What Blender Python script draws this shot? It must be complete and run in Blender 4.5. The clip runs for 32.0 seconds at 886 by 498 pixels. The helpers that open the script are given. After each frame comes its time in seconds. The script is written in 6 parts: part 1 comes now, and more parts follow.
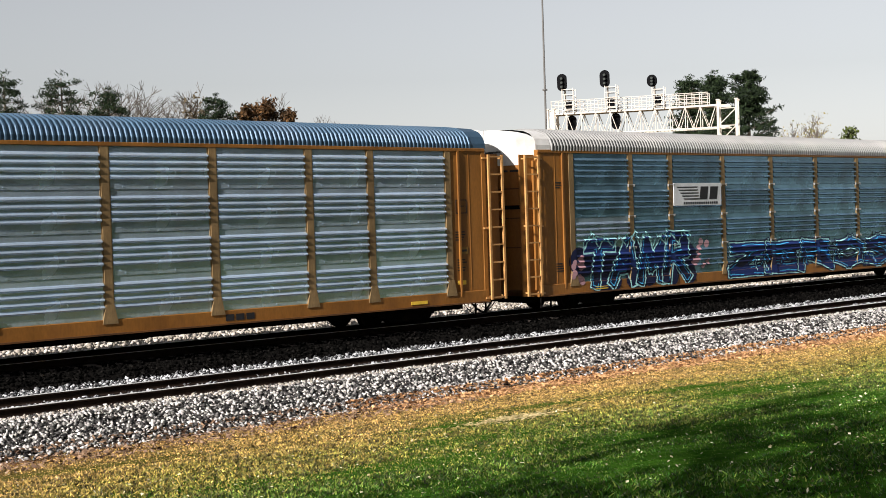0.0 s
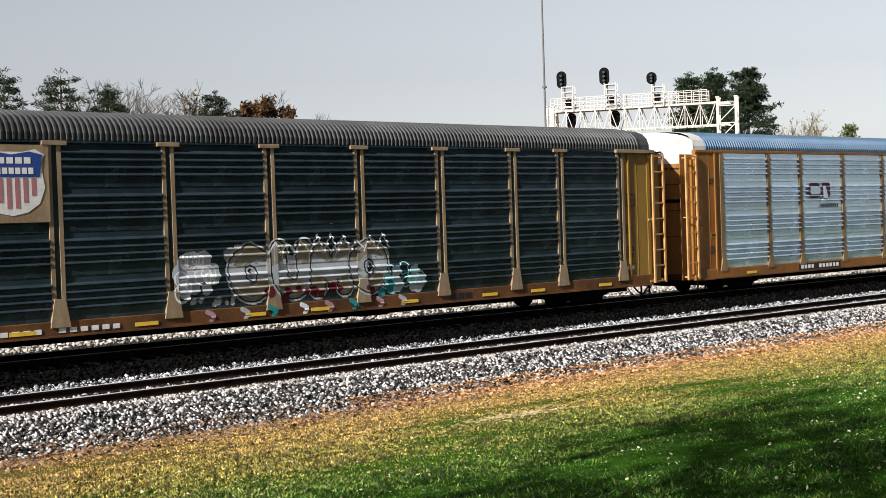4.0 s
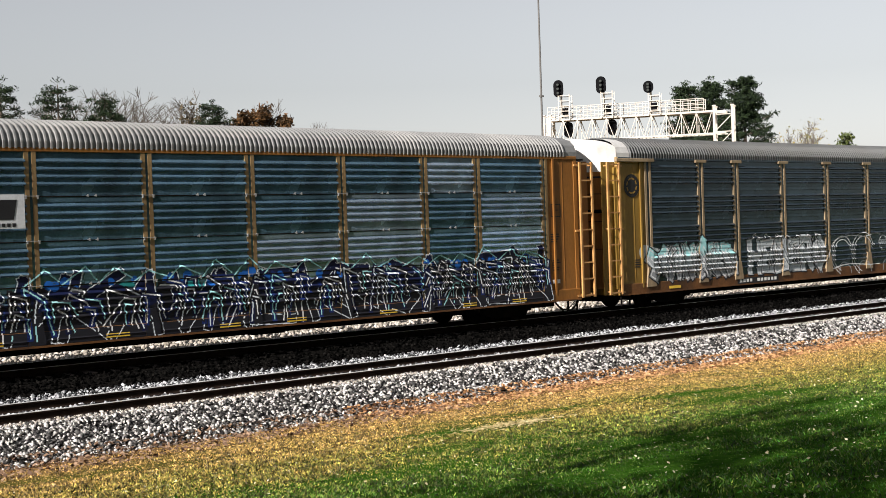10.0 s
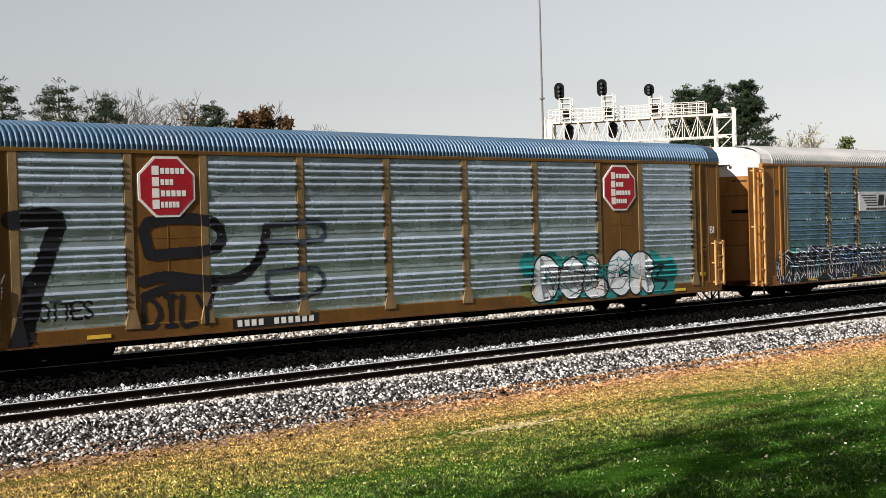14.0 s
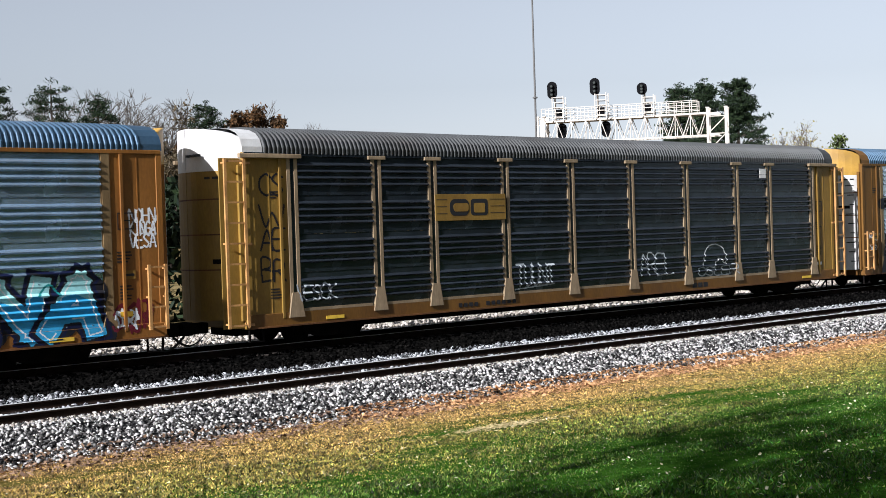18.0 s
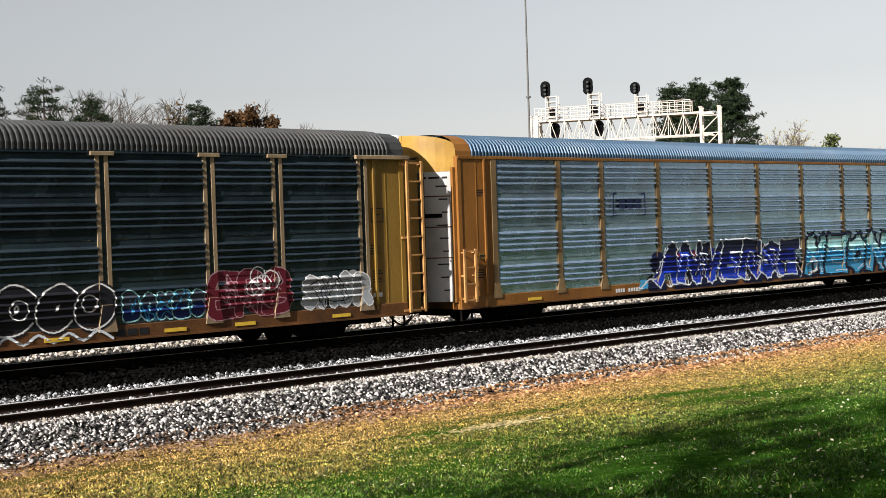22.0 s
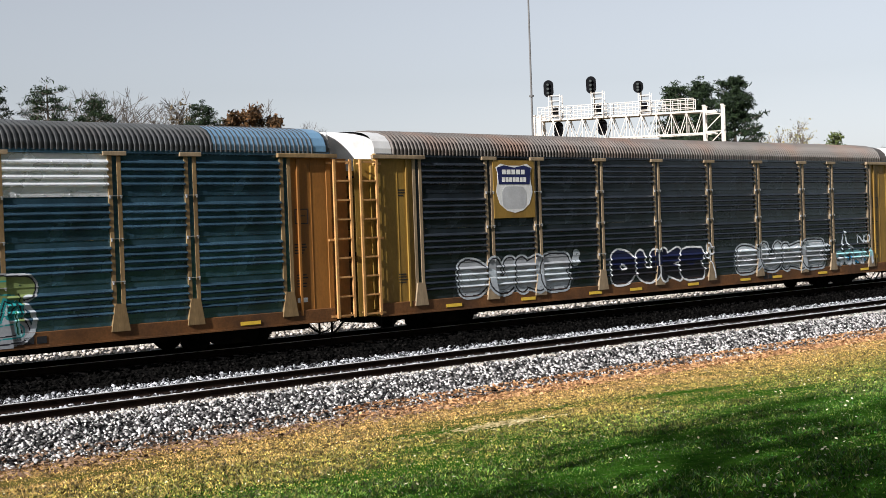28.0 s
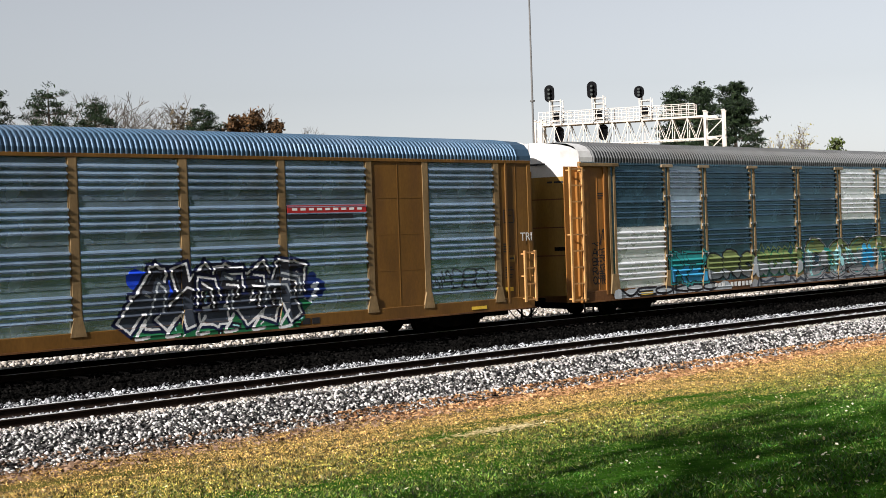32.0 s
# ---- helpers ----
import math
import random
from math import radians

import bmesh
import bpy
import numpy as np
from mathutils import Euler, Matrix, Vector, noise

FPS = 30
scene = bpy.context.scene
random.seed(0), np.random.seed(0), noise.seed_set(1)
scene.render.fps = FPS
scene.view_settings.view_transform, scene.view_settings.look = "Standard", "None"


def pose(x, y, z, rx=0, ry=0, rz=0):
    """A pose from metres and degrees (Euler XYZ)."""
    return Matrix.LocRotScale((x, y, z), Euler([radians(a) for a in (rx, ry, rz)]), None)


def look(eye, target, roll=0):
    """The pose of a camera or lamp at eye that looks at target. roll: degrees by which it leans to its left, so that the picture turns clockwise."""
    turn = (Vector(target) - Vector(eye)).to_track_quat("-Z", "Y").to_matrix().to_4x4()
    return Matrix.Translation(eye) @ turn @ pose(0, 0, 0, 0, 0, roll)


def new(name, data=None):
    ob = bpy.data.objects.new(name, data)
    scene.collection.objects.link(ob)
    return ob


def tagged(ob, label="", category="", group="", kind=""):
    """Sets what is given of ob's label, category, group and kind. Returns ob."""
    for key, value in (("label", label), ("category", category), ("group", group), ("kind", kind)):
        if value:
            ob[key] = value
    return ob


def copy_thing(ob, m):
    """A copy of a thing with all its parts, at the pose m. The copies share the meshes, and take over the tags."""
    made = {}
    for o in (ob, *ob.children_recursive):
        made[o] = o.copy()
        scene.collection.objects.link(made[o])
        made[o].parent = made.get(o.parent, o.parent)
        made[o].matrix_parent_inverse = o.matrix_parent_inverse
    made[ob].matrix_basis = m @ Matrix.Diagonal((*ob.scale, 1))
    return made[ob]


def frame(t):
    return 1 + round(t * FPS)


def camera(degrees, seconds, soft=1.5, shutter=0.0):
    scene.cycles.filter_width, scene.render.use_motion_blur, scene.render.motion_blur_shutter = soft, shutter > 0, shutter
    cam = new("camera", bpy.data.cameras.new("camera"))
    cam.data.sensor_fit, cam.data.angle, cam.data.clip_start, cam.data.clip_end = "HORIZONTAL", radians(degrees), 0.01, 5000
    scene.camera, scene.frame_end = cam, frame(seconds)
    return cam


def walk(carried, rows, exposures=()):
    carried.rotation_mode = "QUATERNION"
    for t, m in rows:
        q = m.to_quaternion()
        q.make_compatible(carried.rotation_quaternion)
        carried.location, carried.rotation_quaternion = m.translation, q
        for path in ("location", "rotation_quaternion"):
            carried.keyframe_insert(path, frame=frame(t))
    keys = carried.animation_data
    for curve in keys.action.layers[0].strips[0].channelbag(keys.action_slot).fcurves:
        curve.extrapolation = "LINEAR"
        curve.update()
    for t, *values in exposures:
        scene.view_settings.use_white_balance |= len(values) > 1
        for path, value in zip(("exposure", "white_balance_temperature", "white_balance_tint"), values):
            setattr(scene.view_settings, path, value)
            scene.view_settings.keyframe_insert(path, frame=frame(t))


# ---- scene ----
FOV = 37.65
EYE = (0.0, 0.0, 3.108)
cam = camera(FOV, 32.0, soft=0.6)
PATH = (
    (0, 88.83, 1.84, -41.10), (0.5, 88.91, 1.83, -40.98), (1, 88.89, 1.69, -41.10),
    (1.5, 88.65, 1.91, -41.30), (2, 88.67, 1.98, -41.38), (2.5, 88.70, 1.95, -41.30),
    (4.5, 88.67, 1.90, -41.05), (5, 88.38, 2.17, -41.29), (5.5, 88.66, 2.01, -41.05),
    (6, 88.88, 1.91, -40.79), (6.5, 88.75, 1.93, -41.14), (7, 89.02, 1.89, -41.14),
    (7.5, 88.94, 1.96, -41.18), (8, 89.00, 2.02, -41.28), (8.5, 88.95, 2.02, -41.13),
    (9, 89.02, 2.01, -41.32), (9.5, 88.80, 2.04, -41.42), (10, 89.10, 1.91, -41.25),
    (10.5, 89.11, 1.93, -41.15), (11, 89.09, 1.84, -41.24), (11.5, 88.99, 1.92, -41.39),
    (12, 88.93, 1.98, -41.31), (12.5, 88.96, 1.91, -41.32), (13, 89.11, 1.81, -41.26),
    (13.5, 89.29, 1.64, -41.13), (14, 89.19, 1.63, -41.24), (14.5, 89.13, 1.71, -41.62),
    (15, 89.12, 1.82, -41.60), (15.5, 89.20, 1.78, -41.31), (17.5, 89.26, 1.77, -41.64),
    (18, 89.15, 1.82, -41.53), (18.5, 89.28, 1.75, -41.41), (19, 88.91, 1.89, -41.74),
    (19.5, 88.90, 1.96, -41.93), (20, 88.91, 1.90, -41.88), (20.5, 88.93, 2.00, -41.96),
    (21, 88.83, 1.96, -41.95), (21.5, 88.94, 1.94, -41.94), (22, 89.12, 1.88, -41.82),
    (22.5, 89.12, 1.90, -41.95), (23, 89.19, 1.81, -41.67), (23.5, 89.05, 1.83, -41.81),
    (24, 89.17, 1.78, -41.71), (24.5, 89.03, 1.82, -42.02), (26.5, 89.12, 1.80, -41.85),
    (27, 89.11, 1.96, -41.80), (27.5, 89.04, 1.99, -41.84), (28, 89.09, 2.00, -41.67),
    (28.5, 88.90, 1.98, -41.72), (29, 88.93, 1.99, -41.87), (29.5, 88.93, 1.99, -41.88),
    (30, 88.94, 2.06, -42.05), (30.5, 88.96, 2.01, -41.98), (31, 89.16, 1.84, -41.65),
    (31.5, 89.28, 1.86, -41.61), (32, 89.30, 1.90, -41.64),
)
TINTS = ((0, 6450), (2, 6300), (5, 6200), (7, 6000), (9, 6150), (10, 6450), (11, 6650), (12, 6700), (13, 6550), (15, 6400), (18, 5800), (19, 5850), (20, 6300), (21, 6480), (23, 6400),
         (24, 6250), (27, 6100), (28, 6050), (30, 6250), (32, 6250))
walk(cam, [(t, pose(*EYE, rx, ry, rz)) for t, rx, ry, rz in PATH], [(t, 0.76, k, 12) for t, k in TINTS])

# ---- daylight: low autumn sun along the line, hazy sky ----
SUN_EL, SUN_AZ = radians(29), radians(-99.5)
world = bpy.data.worlds.new("sky")
scene.world = world
world.use_nodes = True
wn, wl = world.node_tree.nodes, world.node_tree.links
wn.clear()
sky = wn.new("ShaderNodeTexSky")
sky.sky_type, sky.sun_disc = "NISHITA", False
sky.sun_elevation, sky.sun_rotation = SUN_EL, SUN_AZ
sky.air_density, sky.dust_density, sky.ozone_density = 1.2, 0.8, 1.5
hsv = wn.new("ShaderNodeHueSaturation")
hsv.inputs["Saturation"].default_value = 0.22
bg = wn.new("ShaderNodeBackground")
bg.inputs["Strength"].default_value = 0.062
wout = wn.new("ShaderNodeOutputWorld")
wl.new(sky.outputs[0], hsv.inputs["Color"])
wl.new(hsv.outputs[0], bg.inputs["Color"])
wl.new(bg.outputs[0], wout.inputs["Surface"])
sun = new("sun", bpy.data.lights.new("sun", "SUN"))
sun.data.energy, sun.data.angle, sun.data.color = 5.0, radians(0.6), (1.0, 0.95, 0.88)
toward = Vector((math.sin(SUN_AZ) * math.cos(SUN_EL), math.cos(SUN_AZ) * math.cos(SUN_EL), math.sin(SUN_EL)))
sun.matrix_world = look(toward * 60, (0, 0, 0))


# ---- materials ----
def material(name, base, rough=0.7, metal=0.0, vary=0.25, scale=3.0, fine=40.0, bump=0.15, stain=None, stain_amount=0.4,
             random_tint=0.0, spec=0.5, streak=0.0):
    """A weathered surface: base colour, variation at two scales, optional stains and fine relief."""
    m = bpy.data.materials.new(name)
    m.use_nodes = True
    n, l = m.node_tree.nodes, m.node_tree.links
    b = n["Principled BSDF"]
    tc = n.new("ShaderNodeTexCoord")
    mp = n.new("ShaderNodeMapping")
    l.new(tc.outputs["Object"], mp.inputs["Vector"])
    if streak:
        mp.inputs["Scale"].default_value = (1.0, 1.0, streak)
    n1 = n.new("ShaderNodeTexNoise")
    n1.inputs["Scale"].default_value, n1.inputs["Detail"].default_value = scale, 6
    n2 = n.new("ShaderNodeTexNoise")
    n2.inputs["Scale"].default_value, n2.inputs["Detail"].default_value = fine, 4
    l.new(mp.outputs[0], n1.inputs["Vector"])
    l.new(mp.outputs[0], n2.inputs["Vector"])
    r1 = n.new("ShaderNodeMapRange")
    r1.inputs["From Min"].default_value, r1.inputs["From Max"].default_value = 0.3, 0.7
    r1.inputs["To Min"].default_value, r1.inputs["To Max"].default_value = 1 - vary, 1 + vary * 0.7
    l.new(n1.outputs["Fac"], r1.inputs["Value"])
    r2 = n.new("ShaderNodeMapRange")
    r2.inputs["From Min"].default_value, r2.inputs["From Max"].default_value = 0.3, 0.7
    r2.inputs["To Min"].default_value, r2.inputs["To Max"].default_value = 1 - vary * 0.6, 1 + vary * 0.5
    l.new(n2.outputs["Fac"], r2.inputs["Value"])
    mul = n.new("ShaderNodeMath")
    mul.operation = "MULTIPLY"
    l.new(r1.outputs[0], mul.inputs[0])
    l.new(r2.outputs[0], mul.inputs[1])
    last = mul.outputs[0]
    if random_tint:
        oi = n.new("ShaderNodeObjectInfo")
        r3 = n.new("ShaderNodeMapRange")
        r3.inputs["To Min"].default_value, r3.inputs["To Max"].default_value = 1 - random_tint, 1 + random_tint
        l.new(oi.outputs["Random"], r3.inputs["Value"])
        m3 = n.new("ShaderNodeMath")
        m3.operation = "MULTIPLY"
        l.new(last, m3.inputs[0])
        l.new(r3.outputs[0], m3.inputs[1])
        last = m3.outputs[0]
    vs = n.new("ShaderNodeVectorMath")
    vs.operation = "SCALE"
    vs.inputs[0].default_value = base
    l.new(last, vs.inputs["Scale"])
    colour = vs.outputs[0]
    if stain:
        n3 = n.new("ShaderNodeTexNoise")
        n3.inputs["Scale"].default_value, n3.inputs["Detail"].default_value = scale * 0.7, 8
        l.new(mp.outputs[0], n3.inputs["Vector"])
        r4 = n.new("ShaderNodeMapRange")
        r4.inputs["From Min"].default_value, r4.inputs["From Max"].default_value = 0.5, 0.72
        r4.inputs["To Max"].default_value = stain_amount
        l.new(n3.outputs["Fac"], r4.inputs["Value"])
        mix = n.new("ShaderNodeMix")
        mix.data_type = "RGBA"
        l.new(r4.outputs[0], mix.inputs["Factor"])
        l.new(colour, mix.inputs["A"])
        mix.inputs["B"].default_value = (*stain, 1)
        colour = mix.outputs["Result"]
    l.new(colour, b.inputs["Base Color"])
    rr = n.new("ShaderNodeMapRange")
    rr.inputs["To Min"].default_value, rr.inputs["To Max"].default_value = max(rough - 0.12, 0.05), min(rough + 0.12, 1)
    l.new(n1.outputs["Fac"], rr.inputs["Value"])
    l.new(rr.outputs[0], b.inputs["Roughness"])
    b.inputs["Metallic"].default_value = metal
    b.inputs["Specular IOR Level"].default_value = spec
    if bump:
        bp = n.new("ShaderNodeBump")
        bp.inputs["Strength"].default_value, bp.inputs["Distance"].default_value = bump, 0.02
        l.new(n2.outputs["Fac"], bp.inputs["Height"])
        l.new(bp.outputs[0], b.inputs["Normal"])
    return m


M = {}
M["silver"] = material("galvanised_steel", (0.42, 0.565, 0.72), 0.24, 0.74, 0.18, 1.2, 14, 0.03, (0.34, 0.36, 0.38), 0.4, 0.16)
M["clean_silver"] = material("clean_galvanised_steel", (0.64, 0.78, 0.94), 0.24, 0.7, 0.14, 1.2, 14, 0.03, (0.6, 0.63, 0.66), 0.35, 0.12)
M["new_silver"] = material("new_galvanised_steel", (0.97, 0.99, 1.0), 0.28, 0.5, 0.1, 1.5, 20, 0.04)
M["chalky_silver"] = material("chalky_galvanised_steel", (0.6, 0.7, 0.8), 0.26, 0.66, 0.16, 1.3, 16, 0.03, (0.58, 0.62, 0.68), 0.4, 0.14)
M["dark"] = material("sooty_steel", (0.044, 0.068, 0.088), 0.24, 0.5, 0.3, 1.3, 16, 0.03, (0.03, 0.034, 0.04), 0.4, 0.22)
M["black"] = material("grimy_black_steel", (0.042, 0.053, 0.068), 0.24, 0.5, 0.3, 1.3, 16, 0.03, (0.035, 0.032, 0.03), 0.4, 0.22)
M["slate"] = material("slate_grey_steel", (0.17, 0.30, 0.41), 0.24, 0.7, 0.3, 1.3, 16, 0.03, (0.06, 0.06, 0.06), 0.4, 0.2)
M["steel_blue"] = material("dark_blue_grey_steel", (0.08, 0.165, 0.235), 0.24, 0.7, 0.3, 1.3, 16, 0.03, (0.05, 0.05, 0.055), 0.4, 0.2)
M["mid"] = material("dull_grey_steel", (0.42, 0.53, 0.65), 0.22, 0.72, 0.25, 1.3, 16, 0.03, (0.12, 0.12, 0.13), 0.4, 0.2)
M["orange"] = material("rail_yellow_paint", (0.27, 0.112, 0.022), 0.5, 0.0, 0.2, 1.5, 22, 0.05, (0.10, 0.04, 0.014), 0.55, 0.0, 0.3, 0.35)
M["brown"] = material("red_brown_paint", (0.16, 0.075, 0.0135), 0.55, 0.0, 0.22, 1.5, 22, 0.05, (0.07, 0.03, 0.014), 0.55, 0.0, 0.3, 0.35)
M["gold"] = material("golden_yellow_paint", (0.265, 0.158, 0.03), 0.5, 0.0, 0.18, 1.5, 22, 0.05, (0.12, 0.05, 0.014), 0.5, 0.0, 0.3, 0.35)
M["post_tan"] = material("tarnished_yellow_post", (0.224, 0.148, 0.068), 0.6, 0.0, 0.3, 2, 25, 0.08, (0.07, 0.04, 0.015), 0.6, 0.1, 0.3, 0.3)
M["tan"] = material("dirty_tan_paint", (0.2952, 0.2173, 0.1312), 0.6, 0.0, 0.25, 2, 25, 0.08, (0.08, 0.05, 0.025), 0.5, 0.1, 0.3, 0.3)
M["roof_silver"] = material("galvanised_roof", (0.045, 0.095, 0.155), 0.5, 0.35, 0.15, 0.8, 12, 0.03, (0.12, 0.15, 0.2), 0.3)
M["blue_roof"] = material("new_blue_grey_roof_sheet", (0.2, 0.36, 0.52), 0.35, 0.4, 0.12, 1.0, 14, 0.03, (0.3, 0.36, 0.4), 0.3)
M["roof_dark"] = material("weathered_roof", (0.068, 0.07, 0.07), 0.52, 0.35, 0.25, 0.8, 12, 0.05, (0.05, 0.045, 0.04), 0.5)
M["roof_rust"] = material("rusty_roof", (0.11, 0.095, 0.083), 0.55, 0.3, 0.3, 0.8, 12, 0.05, (0.16, 0.08, 0.045), 0.6)
M["roof_white"] = material("chalky_roof", (0.22, 0.22, 0.217), 0.55, 0.2, 0.15, 0.8, 12, 0.04, (0.4, 0.38, 0.35), 0.3)
M["white"] = material("white_paint", (0.62, 0.61, 0.59), 0.5, 0.0, 0.1, 1.5, 20, 0.04, (0.26, 0.22, 0.18), 0.5)
M["yellow_top"] = material("bright_yellow_paint", (0.42, 0.24, 0.04), 0.5, 0.0, 0.16, 1.5, 20, 0.04, (0.22, 0.13, 0.05), 0.55)
# streaky door dirt, darkened further for the shade between two cars
M["dirty_shaded_door"] = material("dirty_pale_door_in_shade", (0.13, 0.108, 0.09), 0.7, 0.0, 0.4, 2.2, 22, 0.06, (0.03, 0.025, 0.02), 0.7, 0.0, 0.2, 0.25)
M["sill"] = material("rust_stained_sill", (0.1445, 0.0612, 0.0187), 0.7, 0.0, 0.35, 1.2, 20, 0.1, (0.03, 0.018, 0.012), 0.8, 0.0, 0.3)
M["soot"] = material("running_gear_steel", (0.010, 0.009, 0.009), 0.85, 0.0, 0.3, 4, 40, 0.2, (0.02, 0.014, 0.011), 0.5, 0.0, 0.0)
M["rail_web"] = material("rusty_rail", (0.022, 0.015, 0.012), 0.9, 0.0, 0.3, 4, 60, 0.2, None, 0, 0, 0.0)
M["rail_head"] = material("polished_rail_head", (0.78, 0.77, 0.75), 0.5, 0.35, 0.12, 2, 60, 0.02)
M["rubber"] = material("black_rubber", (0.02, 0.02, 0.02), 0.8)
M["dark_slot"] = material("shadowed_opening", (0.006, 0.006, 0.006), 0.95, spec=0.05)


def paint(name, colour, rough=0.55):
    """Flat sprayed or stencilled paint, slightly uneven."""
    if name not in M:
        M[name] = material(name, colour, rough, 0.0, 0.14, 2.5, 18, 0.03, spec=0.25)
    return M[name]


PW = paint("white_lettering", (0.78, 0.77, 0.74))
PK = paint("black_lettering", (0.02, 0.02, 0.022))
PR = paint("red_sign_paint", (0.38, 0.016, 0.026))
PB = paint("blue_sign_paint", (0.03, 0.07, 0.28))
PY = paint("yellow_reflector", (0.85, 0.55, 0.06))
PF = paint("faded_red_paint", (0.42, 0.17, 0.19))


# ---- mesh helpers ----
def box(bm, x0, x1, y0, y1, z0, z1):
    v = [bm.verts.new(p) for p in ((x0, y0, z0), (x1, y0, z0), (x1, y1, z0), (x0, y1, z0),
                                   (x0, y0, z1), (x1, y0, z1), (x1, y1, z1), (x0, y1, z1))]
    for f in ((0, 3, 2, 1), (4, 5, 6, 7), (0, 1, 5, 4), (1, 2, 6, 5), (2, 3, 7, 6), (3, 0, 4, 7)):
        bm.faces.new([v[i] for i in f])


def bevel(bm, w, seg=1):
    bmesh.ops.bevel(bm, geom=bm.edges[:], offset=w, segments=seg, affect="EDGES", profile=0.6)


def rod(bm, a, b, r, n=8, r2=None):
    """A round bar from a to b, tapered to r2."""
    a, b = Vector(a), Vector(b)
    q = (b - a).to_track_quat("Z", "Y")
    r2 = r if r2 is None else r2
    ring = []
    for p, rad in ((a, r), (b, r2)):
        ring.append([bm.verts.new(p + q @ Vector((rad * math.cos(2 * math.pi * i / n), rad * math.sin(2 * math.pi * i / n), 0))) for i in range(n)])
    for i in range(n):
        bm.faces.new((ring[0][i], ring[0][(i + 1) % n], ring[1][(i + 1) % n], ring[1][i]))
    bm.faces.new(ring[0][::-1])
    bm.faces.new(ring[1])


def beam(bm, a, b, w, h=None):
    """A square bar from a to b."""
    a, b = Vector(a), Vector(b)
    h = h or w
    d = (b - a).normalized()
    s = d.cross(Vector((0, 0, 1)))
    s = Vector((1, 0, 0)) if s.length < 0.01 else s.normalized()
    u = s.cross(d)
    c = [[bm.verts.new(p + s * i * w / 2 + u * j * h / 2) for i, j in ((-1, -1), (1, -1), (1, 1), (-1, 1))] for p in (a, b)]
    for i in range(4):
        bm.faces.new((c[0][i], c[0][(i + 1) % 4], c[1][(i + 1) % 4], c[1][i]))
    bm.faces.new(c[0][::-1])
    bm.faces.new(c[1])


def prism(bm, pts, y0, y1):
    """An upright plate: outline pts of (x, z), from y0 (front) to y1."""
    f = [bm.verts.new((x, y0, z)) for x, z in pts]
    b = [bm.verts.new((x, y1, z)) for x, z in pts]
    bm.faces.new(f)
    bm.faces.new(b[::-1])
    k = len(pts)
    for i in range(k):
        bm.faces.new((f[i], b[i], b[(i + 1) % k], f[(i + 1) % k]))


MESHES = {}


def part(name, build, mat, parent, label="", key=None, at=None, smooth=False):
    """One mesh object under parent. build: a bmesh, or a function that fills one; alike pieces share their mesh by key."""
    mesh = MESHES.get((key, mat.name)) if key else None
    if mesh is None:
        if callable(build):
            bm = bmesh.new()
            build(bm)
        else:
            bm = build
        bmesh.ops.recalc_face_normals(bm, faces=bm.faces[:])
        mesh = bpy.data.meshes.new(name)
        bm.to_mesh(mesh)
        bm.free()
        mesh.materials.append(mat)
        if smooth:
            mesh.polygons.foreach_set("use_smooth", [True] * len(mesh.polygons))
        if key:
            MESHES[(key, mat.name)] = mesh
    ob = new(name, mesh)
    if parent:
        ob.parent = parent
    if at is not None:
        ob.matrix_basis = at if isinstance(at, Matrix) else Matrix.Translation(at)
    if label:
        tagged(ob, label)
    return ob


def boxes(*bs, bev=0.0):
    def fill(bm):
        for b in bs:
            box(bm, *b)
        if bev:
            bevel(bm, bev)
    return fill


# ---- ground ----
TRAIN_Y, NEAR_Y = 29.4, 23.68      # centre lines of the two tracks; rail tops of the near one at z = 0
BED = 0.22        # the train's track lies higher
PROFILE = ((-400, 2.2), (-20, 1.7), (0, 1.5), (8, 0.72), (16, -0.16), (20.6, -0.66), (21.3, -0.72), (22.4, -0.20), (25.1, -0.20),
           (25.9, -0.30), (27.1, -0.28), (28.0, 0.0), (31.0, 0.0), (34.0, 0.0), (40, -0.2), (60, -0.6), (140, 0.5), (2500, 4.0))


def ground_z(y):
    for (a, za), (b, zb) in zip(PROFILE, PROFILE[1:]):
        if a <= y <= b:
            return za + (zb - za) * (y - a) / (b - a)
    return PROFILE[-1][1]


